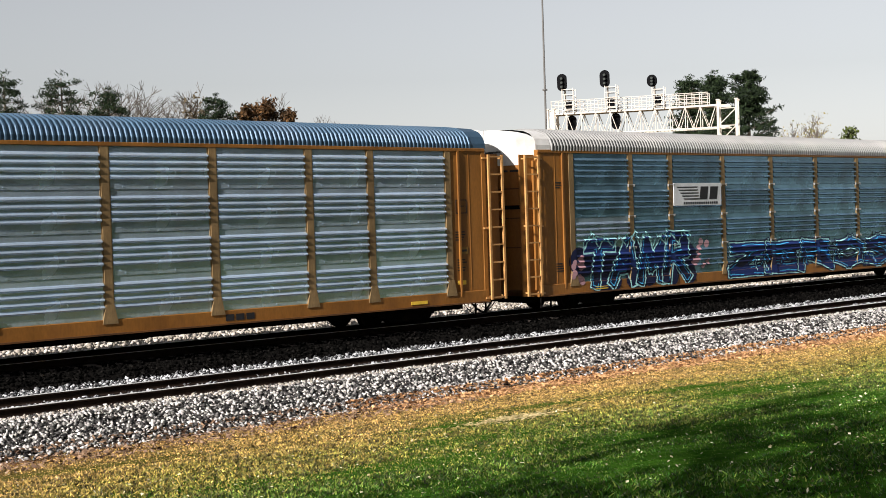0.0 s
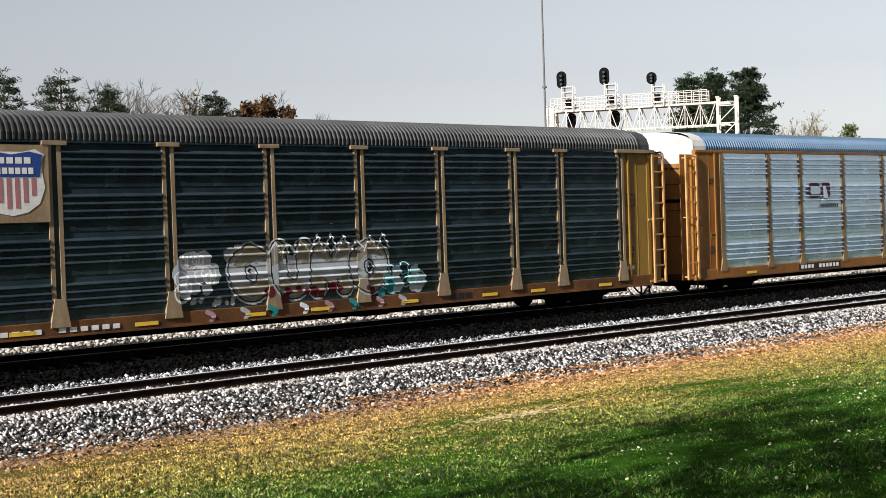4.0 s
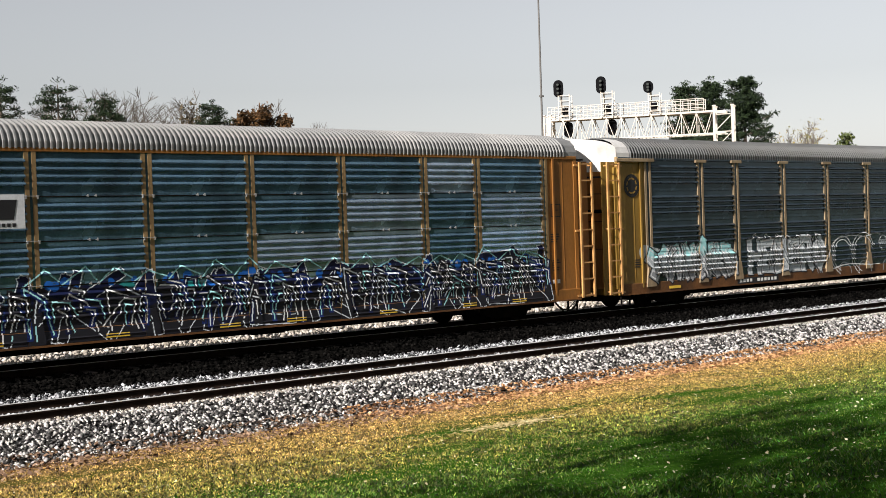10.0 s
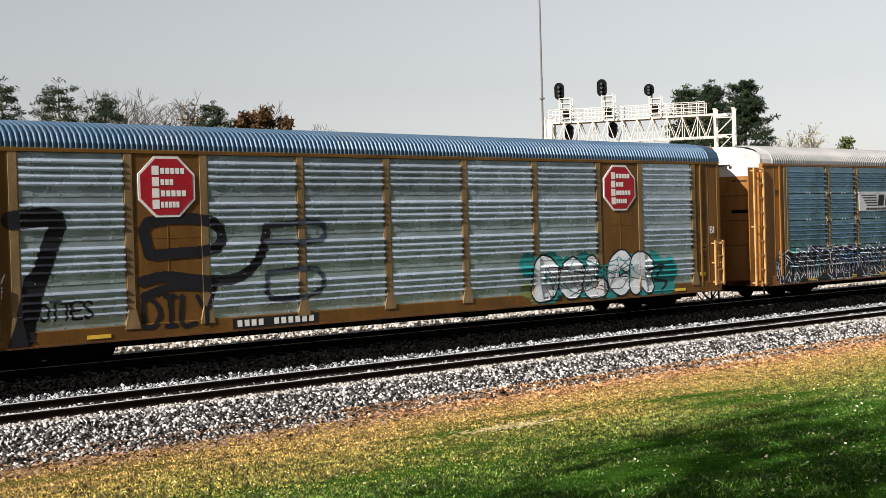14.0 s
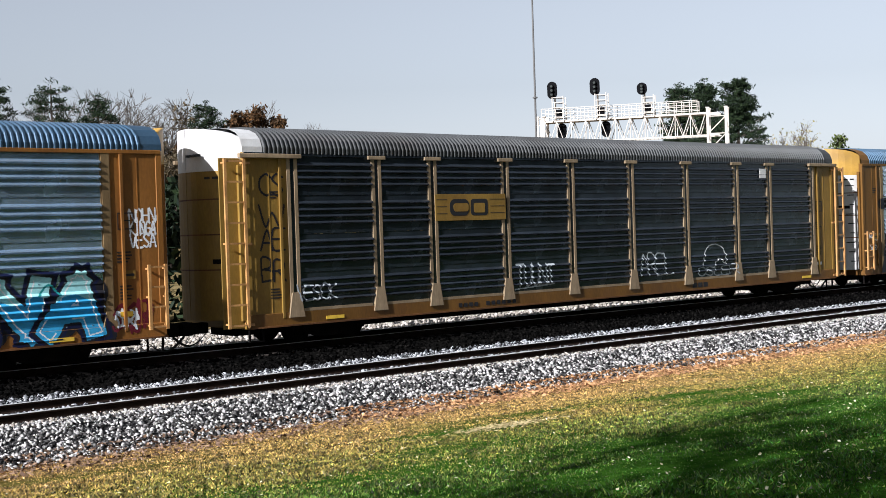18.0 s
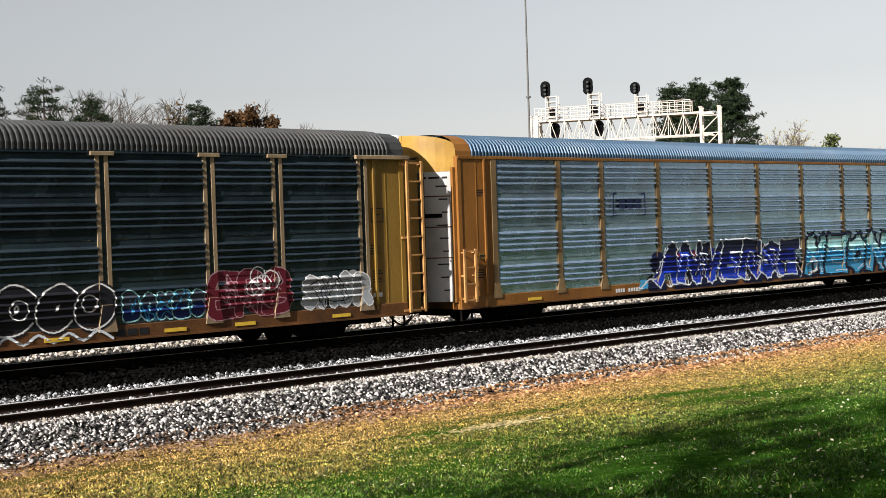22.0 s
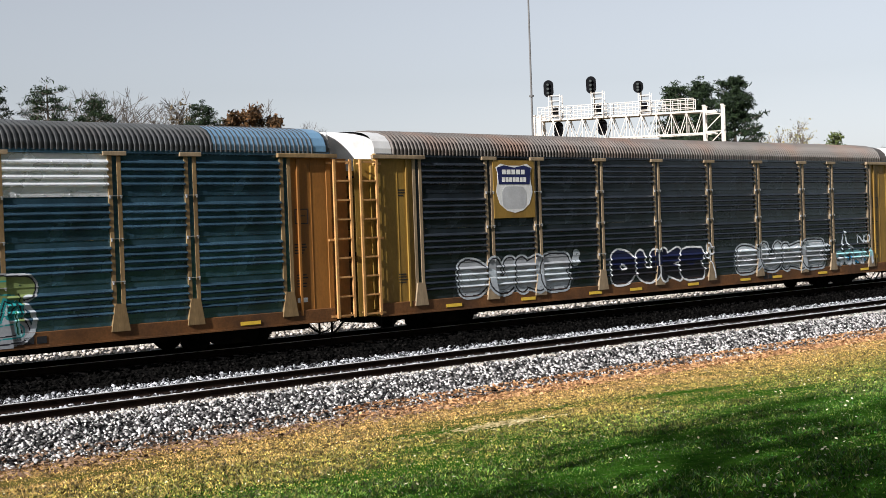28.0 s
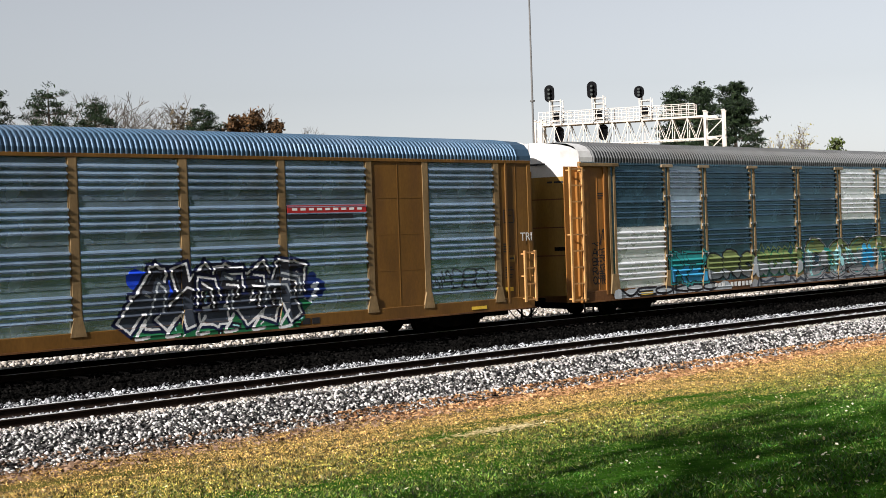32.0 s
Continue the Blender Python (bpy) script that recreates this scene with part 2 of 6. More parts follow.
def ground_material():
    m = bpy.data.materials.new("lawn_and_ballast")
    m.use_nodes = True
    n, l = m.node_tree.nodes, m.node_tree.links
    b = n["Principled BSDF"]
    b.inputs["Roughness"].default_value = 0.95
    b.inputs["Specular IOR Level"].default_value = 0.0
    geo = n.new("ShaderNodeNewGeometry")
    sep = n.new("ShaderNodeSeparateXYZ")
    l.new(geo.outputs["Position"], sep.inputs[0])

    def noise_tex(scale, detail=5):
        t = n.new("ShaderNodeTexNoise")
        t.inputs["Scale"].default_value, t.inputs["Detail"].default_value = scale, detail
        l.new(geo.outputs["Position"], t.inputs["Vector"])
        return t.outputs["Fac"]

    def ramp(fac, *stops):
        r = n.new("ShaderNodeValToRGB")
        while len(r.color_ramp.elements) < len(stops):
            r.color_ramp.elements.new(0.5)
        for e, (p, c) in zip(r.color_ramp.elements, stops):
            e.position, e.color = p, (*c, 1)
        l.new(fac, r.inputs[0])
        return r.outputs[0]

    def mix(fac, a, c):
        x = n.new("ShaderNodeMix")
        x.data_type = "RGBA"
        l.new(fac, x.inputs["Factor"])
        l.new(a, x.inputs["A"])
        l.new(c, x.inputs["B"])
        return x.outputs["Result"]

    def edge(lo, hi, wob=0.8, scale=0.9):
        """0 nearer than lo, 1 beyond hi across the track, with a ragged border."""
        a = n.new("ShaderNodeMath")
        a.operation = "MULTIPLY_ADD"
        l.new(noise_tex(scale, 6), a.inputs[0])
        a.inputs[1].default_value = wob * 2
        l.new(sep.outputs["Y"], a.inputs[2])
        r = n.new("ShaderNodeMapRange")
        r.inputs["From Min"].default_value, r.inputs["From Max"].default_value = lo + wob, hi + wob
        l.new(a.outputs[0], r.inputs["Value"])
        return r.outputs[0]

    soil = ramp(noise_tex(6), (0.3, (0.015, 0.052, 0.005)), (0.7, (0.046, 0.115, 0.012)))
    dry = ramp(noise_tex(9), (0.3, (0.09, 0.055, 0.016)), (0.7, (0.2, 0.12, 0.04)))
    litter = ramp(noise_tex(14, 8), (0.3, (0.10, 0.045, 0.022)), (0.5, (0.3, 0.15, 0.07)), (0.72, (0.44, 0.3, 0.15)))
    gravel = ramp(noise_tex(22, 3), (0.35, (0.008, 0.008, 0.009)), (0.5, (0.045, 0.043, 0.042)), (0.7, (0.16, 0.155, 0.15)))
    field = ramp(noise_tex(0.6, 8), (0.3, (0.10, 0.075, 0.03)), (0.7, (0.25, 0.19, 0.09)))
    c = mix(edge(15.5, 20.5, 2.0, 0.35), soil, dry)
    c = mix(edge(20.0, 20.9, 0.7, 1.2), c, litter)
    c = mix(edge(21.1, 21.5, 0.35, 2.0), c, gravel)
    # dirt taken down to near black: the train's shade is in this colour
    grime_shade = ramp(noise_tex(18, 4), (0.35, (0.003, 0.003, 0.003)), (0.7, (0.012, 0.011, 0.010)))
    c = mix(edge(26.7, 27.2, 0.3, 2.0), c, grime_shade)
    c = mix(edge(30.9, 31.3, 0.3, 2.0), c, gravel)
    c = mix(edge(40.0, 42.0, 0.8, 0.8), c, field)
    l.new(c, b.inputs["Base Color"])
    bp = n.new("ShaderNodeBump")
    bp.inputs["Strength"].default_value, bp.inputs["Distance"].default_value = 0.8, 0.05
    l.new(noise_tex(25, 6), bp.inputs["Height"])
    l.new(bp.outputs[0], b.inputs["Normal"])
    return m


def build_ground():
    xs = [-2500, -600, -150, -40] + [-20 + 2 * i for i in range(56)] + [110, 160, 300, 700, 2500]
    ys = sorted({y for y, _ in PROFILE} | {-2500, 2, 4, 6, 10, 12, 14, 18, 19, 21, 22, 22.4, 24})
    verts = [(x, y, ground_z(y) + (0.05 * noise.noise((x * 0.3, y * 0.3, 0)) if y < 21 or y > 33 else 0)) for y in ys for x in xs]
    k = len(xs)
    faces = [(j * k + i, j * k + i + 1, (j + 1) * k + i + 1, (j + 1) * k + i) for j in range(len(ys) - 1) for i in range(k - 1)]
    mesh = bpy.data.meshes.new("ground")
    mesh.from_pydata(verts, [], faces)
    mesh.materials.append(ground_material())
    tagged(new("ground", mesh), "lawn sloping down to a pale gravel track bed", "ground", kind="structure")


build_ground()


# ---- tracks ----
def build_rail(bm):
    sec = ((-0.07, -0.18), (0.07, -0.18), (0.07, -0.165), (0.012, -0.145), (0.012, -0.05), (0.036, -0.035), (0.036, -0.008),
           (-0.036, -0.008), (-0.036, -0.035), (-0.012, -0.05), (-0.012, -0.145), (-0.07, -0.165))
    e = [[bm.verts.new((x, y, z)) for y, z in sec] for x in (-140, 260)]
    k = len(sec)
    for i in range(k):
        bm.faces.new((e[0][i], e[0][(i + 1) % k], e[1][(i + 1) % k], e[1][i]))
    bm.faces.new(e[0])
    bm.faces.new(e[1][::-1])


def build_track(y, z, label):
    t = tagged(new("railway_track"), label, "railway track", "two parallel tracks", "structure")
    t.location = (0, y, z)
    for s in (-0.7475, 0.7475):
        r = part("rail", build_rail, M["rail_web"], t, "rusty steel rail", "rail", (0, s, 0))
        part("rail_head", boxes((-140, 260, -0.034, 0.034, -0.009, 0.0)), M["rail_head"], r, "polished running surface", "rail_head")
    M.setdefault("tie", material("creosoted_timber", (0.07, 0.055, 0.045), 0.9, 0, 0.3, 3, 30, 0.4, (0.16, 0.14, 0.12), 0.5, 0.25))
    for i in range(100):
        part("tie", boxes((-0.115, 0.115, -1.3, 1.3, -0.30, -0.182), bev=0.012), M["tie"], t, "", "tie", (6 + 0.55 * i, 0, 0))
    return t


build_track(NEAR_Y, 0.0, "empty track of rusty rails on timber ties in pale ballast")
build_track(TRAIN_Y, BED, "occupied track of worn rails on timber ties beneath the train")

# ---- autorack freight cars ----
HALF_W, HALF_L, EAVE, SILL_TOP = 1.525, 13.5, 5.25, 1.10
LONG = 0.0        # reach of the leading end beyond the trailing one
BAYS = (-12.03, -9.23, -7.2, -4.32, -1.44, 1.44, 4.32, 7.2, 9.23, 12.03)
SHEET_H = (EAVE - 0.12 - SILL_TOP) / 4


def sheet_profile():
    """Half-round ribs of one steel sheet: (out, up)."""
    p = [(0.0, 0.0), (0.012, 0.004), (0.012, 0.12), (0.0, 0.124)]
    z = 0.24
    for i in range(4):
        p += [(0.0, z), (0.026, z + 0.008), (0.056, z + 0.022), (0.072, z + 0.042), (0.068, z + 0.054), (0.046, z + 0.076), (0.022, z + 0.094), (0.0, z + 0.106)]
        z += 0.172
    p.append((0.0, SHEET_H - 0.004))
    return p


def build_sheet(w):
    def fill(bm):
        prof = sheet_profile()
        xs = (0.0, w)
        g = [[bm.verts.new((x, -o, z)) for o, z in prof] for x in xs]
        for i in range(len(prof) - 1):
            bm.faces.new((g[0][i], g[1][i], g[1][i + 1], g[0][i + 1]))
        back = [[bm.verts.new((x, 0.03, z)) for z in (0.0, SHEET_H - 0.004)] for x in xs]
        bm.faces.new((back[1][0], back[0][0], back[0][1], back[1][1]))
        bm.faces.new((g[0][0], back[0][0], back[1][0], g[1][0]))
        bm.faces.new((g[0][-1], g[1][-1], back[1][1], back[0][1]))
        # bolt heads on the lap
        k = max(3, int(w / 0.55))
        for i in range(k):
            x = w * (i + 0.5) / k
            box(bm, x - 0.014, x + 0.014, -0.024, -0.010, 0.05, 0.075)
    return fill


ROOF_PTS = ((-1.545, 5.20), (-1.535, 5.36), (-1.45, 5.56), (-1.27, 5.72), (-0.97, 5.83), (-0.5, 5.895), (0.0, 5.915))


def build_roof(x0, x1, ridge):
    """Arched roof of pressed sheets with cross ridges."""
    def fill(bm):
        pts = list(ROOF_PTS) + [(-y, z) for y, z in ROOF_PTS[-2::-1]]
        pitch, prev = 0.139, None
        k = round((x1 - x0) / pitch)
        for i in range(k):
            for fx, up in ((0.0, 0.0), (0.42, 0.0), (0.56, ridge), (0.86, ridge)):
                x = x0 + (x1 - x0) * (i + fx) / k
                row = []
                for j, (y, z) in enumerate(pts):
                    q = pts[min(j + 1, len(pts) - 1)], pts[max(j - 1, 0)]
                    nv = Vector((-(q[0][1] - q[1][1]), q[0][0] - q[1][0])).normalized()
                    s = up if 0 < j < len(pts) - 1 else up * 0.6
                    row.append(bm.verts.new((x, y + nv.x * s, z + nv.y * s)))
                if prev:
                    for a in range(len(pts) - 1):
                        bm.faces.new((prev[a], row[a], row[a + 1], prev[a + 1]))
                prev = row
    return fill


def build_cap(x0, x1, up=0.01):
    """Smooth roof sheet over the car's end."""
    def fill(bm):
        pts = list(ROOF_PTS) + [(-y, z) for y, z in ROOF_PTS[-2::-1]]
        a = [bm.verts.new((x0, y * (1 + up * 0.4), z + up)) for y, z in pts]
        b = [bm.verts.new((x1, y * (1 + up * 0.4), z + up)) for y, z in pts]
        for i in range(len(pts) - 1):
            bm.faces.new((a[i], b[i], b[i + 1], a[i + 1]))
    return fill


def build_end_door(z0, z1, side, arch, proud=0.0):
    """One of two bulged end doors, as it stands at the -x end; arch: its top follows the roof."""
    def fill(bm):
        k = 7
        cols = []
        for i in range(k + 1):
            f = i / k
            y = side * (0.012 + 1.40 * f)
            x = -13.42 - 0.82 * (1 - f ** 2.2) - proud
            top = z1
            if arch:
                for (ya, za), (yb, zb) in zip(ROOF_PTS, ROOF_PTS[1:]):
                    if -abs(y) >= ya and -abs(y) <= yb:
                        top = za + (zb - za) * (-abs(y) - ya) / (yb - ya) - 0.02
            cols.append(((x, y, z0), (x, y, top), (x + 0.06, y, z0), (x + 0.06, y, top)))
        v = [[bm.verts.new(p) for p in c] for c in cols]
        for a, b in zip(v, v[1:]):
            bm.faces.new((a[0], b[0], b[1], a[1]))
            bm.faces.new((a[2], a[3], b[3], b[2]))
            bm.faces.new((a[1], b[1], b[3], a[3]))
            bm.faces.new((a[0], a[2], b[2], b[0]))
        bm.faces.new((v[0][0], v[0][1], v[0][3], v[0][2]))
        bm.faces.new((v[-1][0], v[-1][2], v[-1][3], v[-1][1]))
    return fill


def build_door_band(z0, z1, ya, yb, proud):
    """A thin band on the near end door, from ya to yb across the car, following its bulge."""
    def fill(bm):
        rows = []
        for i in range(6):
            y = ya + (yb - ya) * i / 5
            f = min(max((abs(y) - 0.012) / 1.40, 0), 1)
            x = -13.42 - 0.82 * (1 - f ** 2.2) - proud
            rows.append([bm.verts.new(q) for q in ((x, y, z0), (x, y, z1), (x + proud + 0.01, y, z1), (x + proud + 0.01, y, z0))])
        for a, b in zip(rows, rows[1:]):
            for i in range(4):
                bm.faces.new((a[i], b[i], b[(i + 1) % 4], a[(i + 1) % 4]))
        bm.faces.new(rows[0][::-1])
        bm.faces.new(rows[-1])
    return fill


def build_ladder(x0, x1, z0, z1, y):
    def fill(bm):
        for x in (x0, x1):
            box(bm, x - 0.036, x + 0.036, y - 0.17, y - 0.115, z0, z1)
            for z in (z0 + 0.1, (z0 + z1) / 2, z1 - 0.1):
                box(bm, x - 0.015, x + 0.015, y - 0.12, y + 0.02, z - 0.02, z + 0.02)
        k = round((z1 - z0) / 0.52)
        for i in range(k + 1):
            z = z0 + 0.06 + (z1 - z0 - 0.12) * i / k
            box(bm, x0, x1, y - 0.16, y - 0.12, z - 0.022, z + 0.022)
    return fill


def build_side_frame(bm):
    """Cast side frame of a truck."""
    prism(bm, ((-1.3, 0.62), (-0.95, 0.72), (-0.35, 0.80), (0.35, 0.80), (0.95, 0.72), (1.3, 0.62), (1.3, 0.38), (0.95, 0.34),
               (0.5, 0.15), (-0.5, 0.15), (-0.95, 0.34), (-1.3, 0.38)), -1.18, -1.02)
    bevel(bm, 0.02)


def build_wheelset(bm):
    for s in (-1, 1):
        rod(bm, (0, s * 0.69, 0), (0, s * 0.82, 0), 0.42, 24)
        rod(bm, (0, s * 0.69, 0), (0, s * 0.66, 0), 0.455, 24)
        rod(bm, (0, s * 0.82, 0), (0, s * 0.98, 0), 0.09, 10)
        for i in range(3):
            a = 2 * math.pi * i / 3
            box(bm, 0.2 * math.cos(a) - 0.04, 0.2 * math.cos(a) + 0.04, s * 0.83 - 0.01, s * 0.83 + 0.01, 0.2 * math.sin(a) - 0.04, 0.2 * math.sin(a) + 0.04)
    rod(bm, (0, -0.66, 0), (0, 0.66, 0), 0.085, 10)


WHEELSETS = []


def build_truck(car, x):
    t = part("truck", boxes((-0.25, 0.25, -1.0, 1.0, 0.38, 0.66)), M["soot"], car, "sooty cast steel truck", "bolster", (x, 0, BED))
    for s in (1, -1):
        part("side_frame", build_side_frame, M["soot"], t, "", "side_frame", Matrix.Rotation(0 if s > 0 else math.pi, 4, "Z"))
        part("spring_nest", lambda bm: [rod(bm, (i * 0.14, -1.09, 0.22), (i * 0.14, -1.09, 0.42), 0.06, 8) for i in (-1, 0, 1)], M["soot"], t, "", "springs",
             Matrix.Rotation(0 if s > 0 else math.pi, 4, "Z"))
    for s in (-0.36, 0.36):
        part("brake_beam", boxes((-0.11, 0.11, -0.96, 0.96, 0.2, 0.46), bev=0.02), M["soot"], t, "", "brake_beam", (s, 0, 0))
    for s in (-0.89, 0.89):
        part("bearing_cap", lambda bm: [rod(bm, (0, -1.24, 0.42), (0, -1.18, 0.42), 0.12, 10), box(bm, -0.17, 0.17, -1.2, -1.02, 0.3, 0.62)], M["soot"], t, "", "bearing_cap", (s, 0, 0))
        w = part("wheelset", build_wheelset, M["soot"], t, "", "wheelset", (s, 0, 0.42))
        WHEELSETS.append((w, s))


def build_hose(bm):
    """A sagging rubber hose beside the coupler."""
    rings = []
    for t in range(9):
        f = t / 8
        x, z = -13.5 - 1.1 * f, 0.62 - 0.34 * math.sin(math.pi * f)
        rings.append([bm.verts.new((x + 0.02 * math.sin(a * 1.0472), 0.45 + 0.028 * math.cos(a * 1.0472), z + 0.028 * math.sin(a * 1.0472))) for a in range(6)])
    for p, q in zip(rings, rings[1:]):
        for i in range(6):
            bm.faces.new((p[i], p[(i + 1) % 6], q[(i + 1) % 6], q[i]))


def face_of(side):
    """Turns parts of the near face to the far one."""
    return Matrix.Identity(4) if side < 0 else Matrix.Translation((LONG, 0, 0)) @ Matrix.Rotation(math.pi, 4, "Z")


def post_single(bm):
    box(bm, -0.10, 0.10, -HALF_W - 0.035, -HALF_W + 0.02, SILL_TOP - 0.02, EAVE - 0.1)
    box(bm, -0.135, 0.135, -HALF_W - 0.012, -HALF_W + 0.02, SILL_TOP - 0.02, EAVE - 0.1)
    prism(bm, ((-0.2, SILL_TOP - 0.1), (0.2, SILL_TOP - 0.1), (0.1, SILL_TOP + 0.35), (-0.1, SILL_TOP + 0.35)), -HALF_W - 0.07, -HALF_W)


def post_twin(bm):
    """Two flat bars with a recessed strip between them."""
    for s in (-1, 1):
        box(bm, s * 0.087 - 0.05, s * 0.087 + 0.05, -HALF_W - 0.035, -HALF_W + 0.02, SILL_TOP - 0.02, EAVE - 0.1)


def seam_rod(w):
    """The locking rod along a seam between two rows of sheets, with its pair of handles."""
    def fill(bm):
        rod(bm, (0, 0, 0), (w, 0, 0), 0.015, 6)
    return fill


def rod_handle(bm):
    for s in (-1, 1):
        box(bm, s * 0.1 - 0.014, s * 0.1 + 0.014, -0.02, 0.0, -0.02, 0.05)
        box(bm, s * 0.1 - 0.05, s * 0.1 + 0.014, -0.02, 0.0, 0.0, 0.02)


def post_double(bm):
    for s in (-1, 1):
        box(bm, s * 0.115 - 0.05, s * 0.115 + 0.05, -HALF_W - 0.042, -HALF_W + 0.02, SILL_TOP - 0.05, EAVE - 0.12)


def post_web(bm):
    box(bm, -0.07, 0.07, -HALF_W - 0.02, -HALF_W + 0.02, SILL_TOP, EAVE - 0.12)


def gusset(bm):
    prism(bm, ((-0.24, SILL_TOP - 0.14), (0.24, SILL_TOP - 0.14), (0.13, SILL_TOP + 0.5), (-0.13, SILL_TOP + 0.5)), -HALF_W - 0.09, -HALF_W)


def post_cap(bm):
    box(bm, -0.3, 0.3, -HALF_W - 0.09, -HALF_W, EAVE - 0.17, EAVE - 0.07)
    bevel(bm, 0.008)


def plate(bm, x0, x1, z0, z1, out=0.05):
    box(bm, x0, x1, -HALF_W - out, -HALF_W - out + 0.008, z0, z1)


M["ladder"] = material("worn_ladder_paint", (0.52, 0.27, 0.09), 0.55, 0, 0.25, 3, 30, 0.05, (0.14, 0.06, 0.02), 0.5)
M["post_bolt"] = material("worn_bright_steel", (0.36, 0.36, 0.36), 0.4, 0.3, 0.2, 4, 30)


def build_bracket(bm):
    """Bright worn hinge lugs on both flanks of a post."""
    box(bm, -0.14, 0.14, -HALF_W - 0.08, -HALF_W - 0.05, 0.008, 0.022)
    for s in (-1, 1):
        box(bm, s * 0.14 - 0.022, s * 0.14 + 0.022, -HALF_W - 0.085, -HALF_W - 0.03, 0.0, 0.03)
        box(bm, s * 0.14 - 0.013, s * 0.14 + 0.013, -HALF_W - 0.08, -HALF_W - 0.03, -0.045, 0.0)


CAR_GROUP = "autorack cars of the passing freight train"


def build_car(label, body, sheet, posts, roof, door, top, double=False, solid=(), sheets_at=None, ladder_full=True, sill="sill", roof_patch=None, brackets=False, rods=False):
    """An enclosed car carrier. solid: bays closed by plain painted plates; sheets_at: {(bay, row): material} for replaced sheets."""
    car = tagged(new("autorack_car"), label, "freight car", CAR_GROUP)
    sheets_at = sheets_at or {}
    lap = 0.16 if double else 0.13
    for s in (-1, 1):
        r = face_of(s)
        part("side_sill", boxes((-HALF_L, HALF_L + LONG, -HALF_W - 0.05, -HALF_W + 0.10, 0.74, SILL_TOP), bev=0.015), M[sill if double else body], car, "", "sill", r)
        part("sill_lip", boxes((-HALF_L, HALF_L + LONG, -HALF_W - 0.09, -HALF_W - 0.05, 0.74, 0.78)), M["sill"], car, "", "lip", r)
        part("top_chord", boxes((-HALF_L + 0.02, HALF_L + LONG - 0.02, -HALF_W - 0.045, -HALF_W + 0.05, EAVE - 0.115, EAVE - 0.02), bev=0.01), M[body if not double else sheet], car, "", "chord", r)
        for i, x in enumerate(BAYS):
            edge_post = i in (0, len(BAYS) - 1)
            p = part("side_post", post_double if double else post_twin if rods else post_single, M[posts], car, "", "post2" if double else "post_twin" if rods else "post1", r @ Matrix.Translation((x, 0, 0)))
            if s < 0 and brackets and 0 < i < len(BAYS) - 1:
                for k in (1, 2, 3):
                    part("bracket", build_bracket, M["post_bolt"], p, "", "bracket", (0, 0, SILL_TOP + k * SHEET_H))
            if rods:
                part("post_web", boxes((-0.04, 0.04, -HALF_W - 0.012, -HALF_W + 0.02, SILL_TOP, EAVE - 0.12)), M[sheet], p, "dark recessed web", "twin_web")
            if double:
                part("post_web", post_web, M[sheet], p, "dark recessed web", "web")
            if double and s < 0:
                part("gusset", gusset, M[posts], p, "", "gusset")
                if not edge_post:
                    part("post_cap", post_cap, M["tan"], p, "", "cap")
        for i, (a, b) in enumerate(zip(BAYS, BAYS[1:])):
            bay = i if s < 0 else len(BAYS) - 2 - i
            if bay in solid:
                p = part("side_panel", boxes((0.1, b - a - 0.1, -HALF_W - 0.015, -HALF_W + 0.02, SILL_TOP, EAVE - 0.12)), M[body], car, "plain painted steel panel",
                         ("solid", round(b - a, 2)), r @ Matrix.Translation((a, 0, 0)))
                part("panel_seam", boxes((-0.012, 0.012, -HALF_W - 0.022, -HALF_W - 0.012, SILL_TOP, EAVE - 0.12)), M[body], p, "", "panel_seam", ((b - a) / 2, 0, 0))
                for q in (1, 2, 3):
                    part("panel_seam", boxes((0.1, b - a - 0.1, -HALF_W - 0.02, -HALF_W - 0.012, 0, 0.018)), M[body], p, "", ("panel_lap", round(b - a, 2)), (0, 0, SILL_TOP + q * SHEET_H))
                continue
            if rods and s < 0:
                for k in (1, 2, 3):
                    z = SILL_TOP + k * SHEET_H
                    q = part("seam_rod", seam_rod(b - a - 0.3), M["soot"], car, "dark locking rod", ("rod", round(b - a, 2)), (a + 0.15, -HALF_W - 0.05, z))
                    part("rod_handle", rod_handle, M["post_bolt"], q, "bright worn handles", "rod_handle", ((b - a - 0.3) / 2, -0.015, 0))
            for k in range(4):
                m = M[sheets_at.get((bay, k), sheet)] if s < 0 else M[sheet]
                part("side_sheet", build_sheet(b - a - 2 * lap), m, car, "", ("sheet", double, round(b - a, 2)),
                     r @ Matrix.Translation((a + lap, -HALF_W, SILL_TOP + k * SHEET_H)))
        for e in (-1, 1):
            x0, x1 = (-HALF_L + 0.02, BAYS[0] - 0.08) if e < 0 else (BAYS[-1] + 0.08, HALF_L + LONG - 0.02)
            part("end_plate", boxes((x0, x1, -HALF_W - 0.012, -HALF_W + 0.03, 0.95, EAVE - 0.11),
                                    (x0 + 0.72, x0 + 0.745, -HALF_W - 0.02, -HALF_W, 0.95, EAVE - 0.11)), M[body], car, "", ("endplate", e), r)
        for e in (-1, 1):
            part("stiffener", boxes((-0.04, 0.04, -HALF_W - 0.06, -HALF_W - 0.01, 0.95, EAVE - 0.12), bev=0.008), M[body], car, "", "stiffener", r @ Matrix.Translation((e * 12.42, 0, 0)))
            if double:
                part("eave_beam", boxes((-0.95, 0.95, -HALF_W - 0.13, -HALF_W - 0.02, EAVE - 0.17, EAVE - 0.06), bev=0.012), M[posts], car, "", "eave_beam", r @ Matrix.Translation((e * 12.72, 0, 0)))
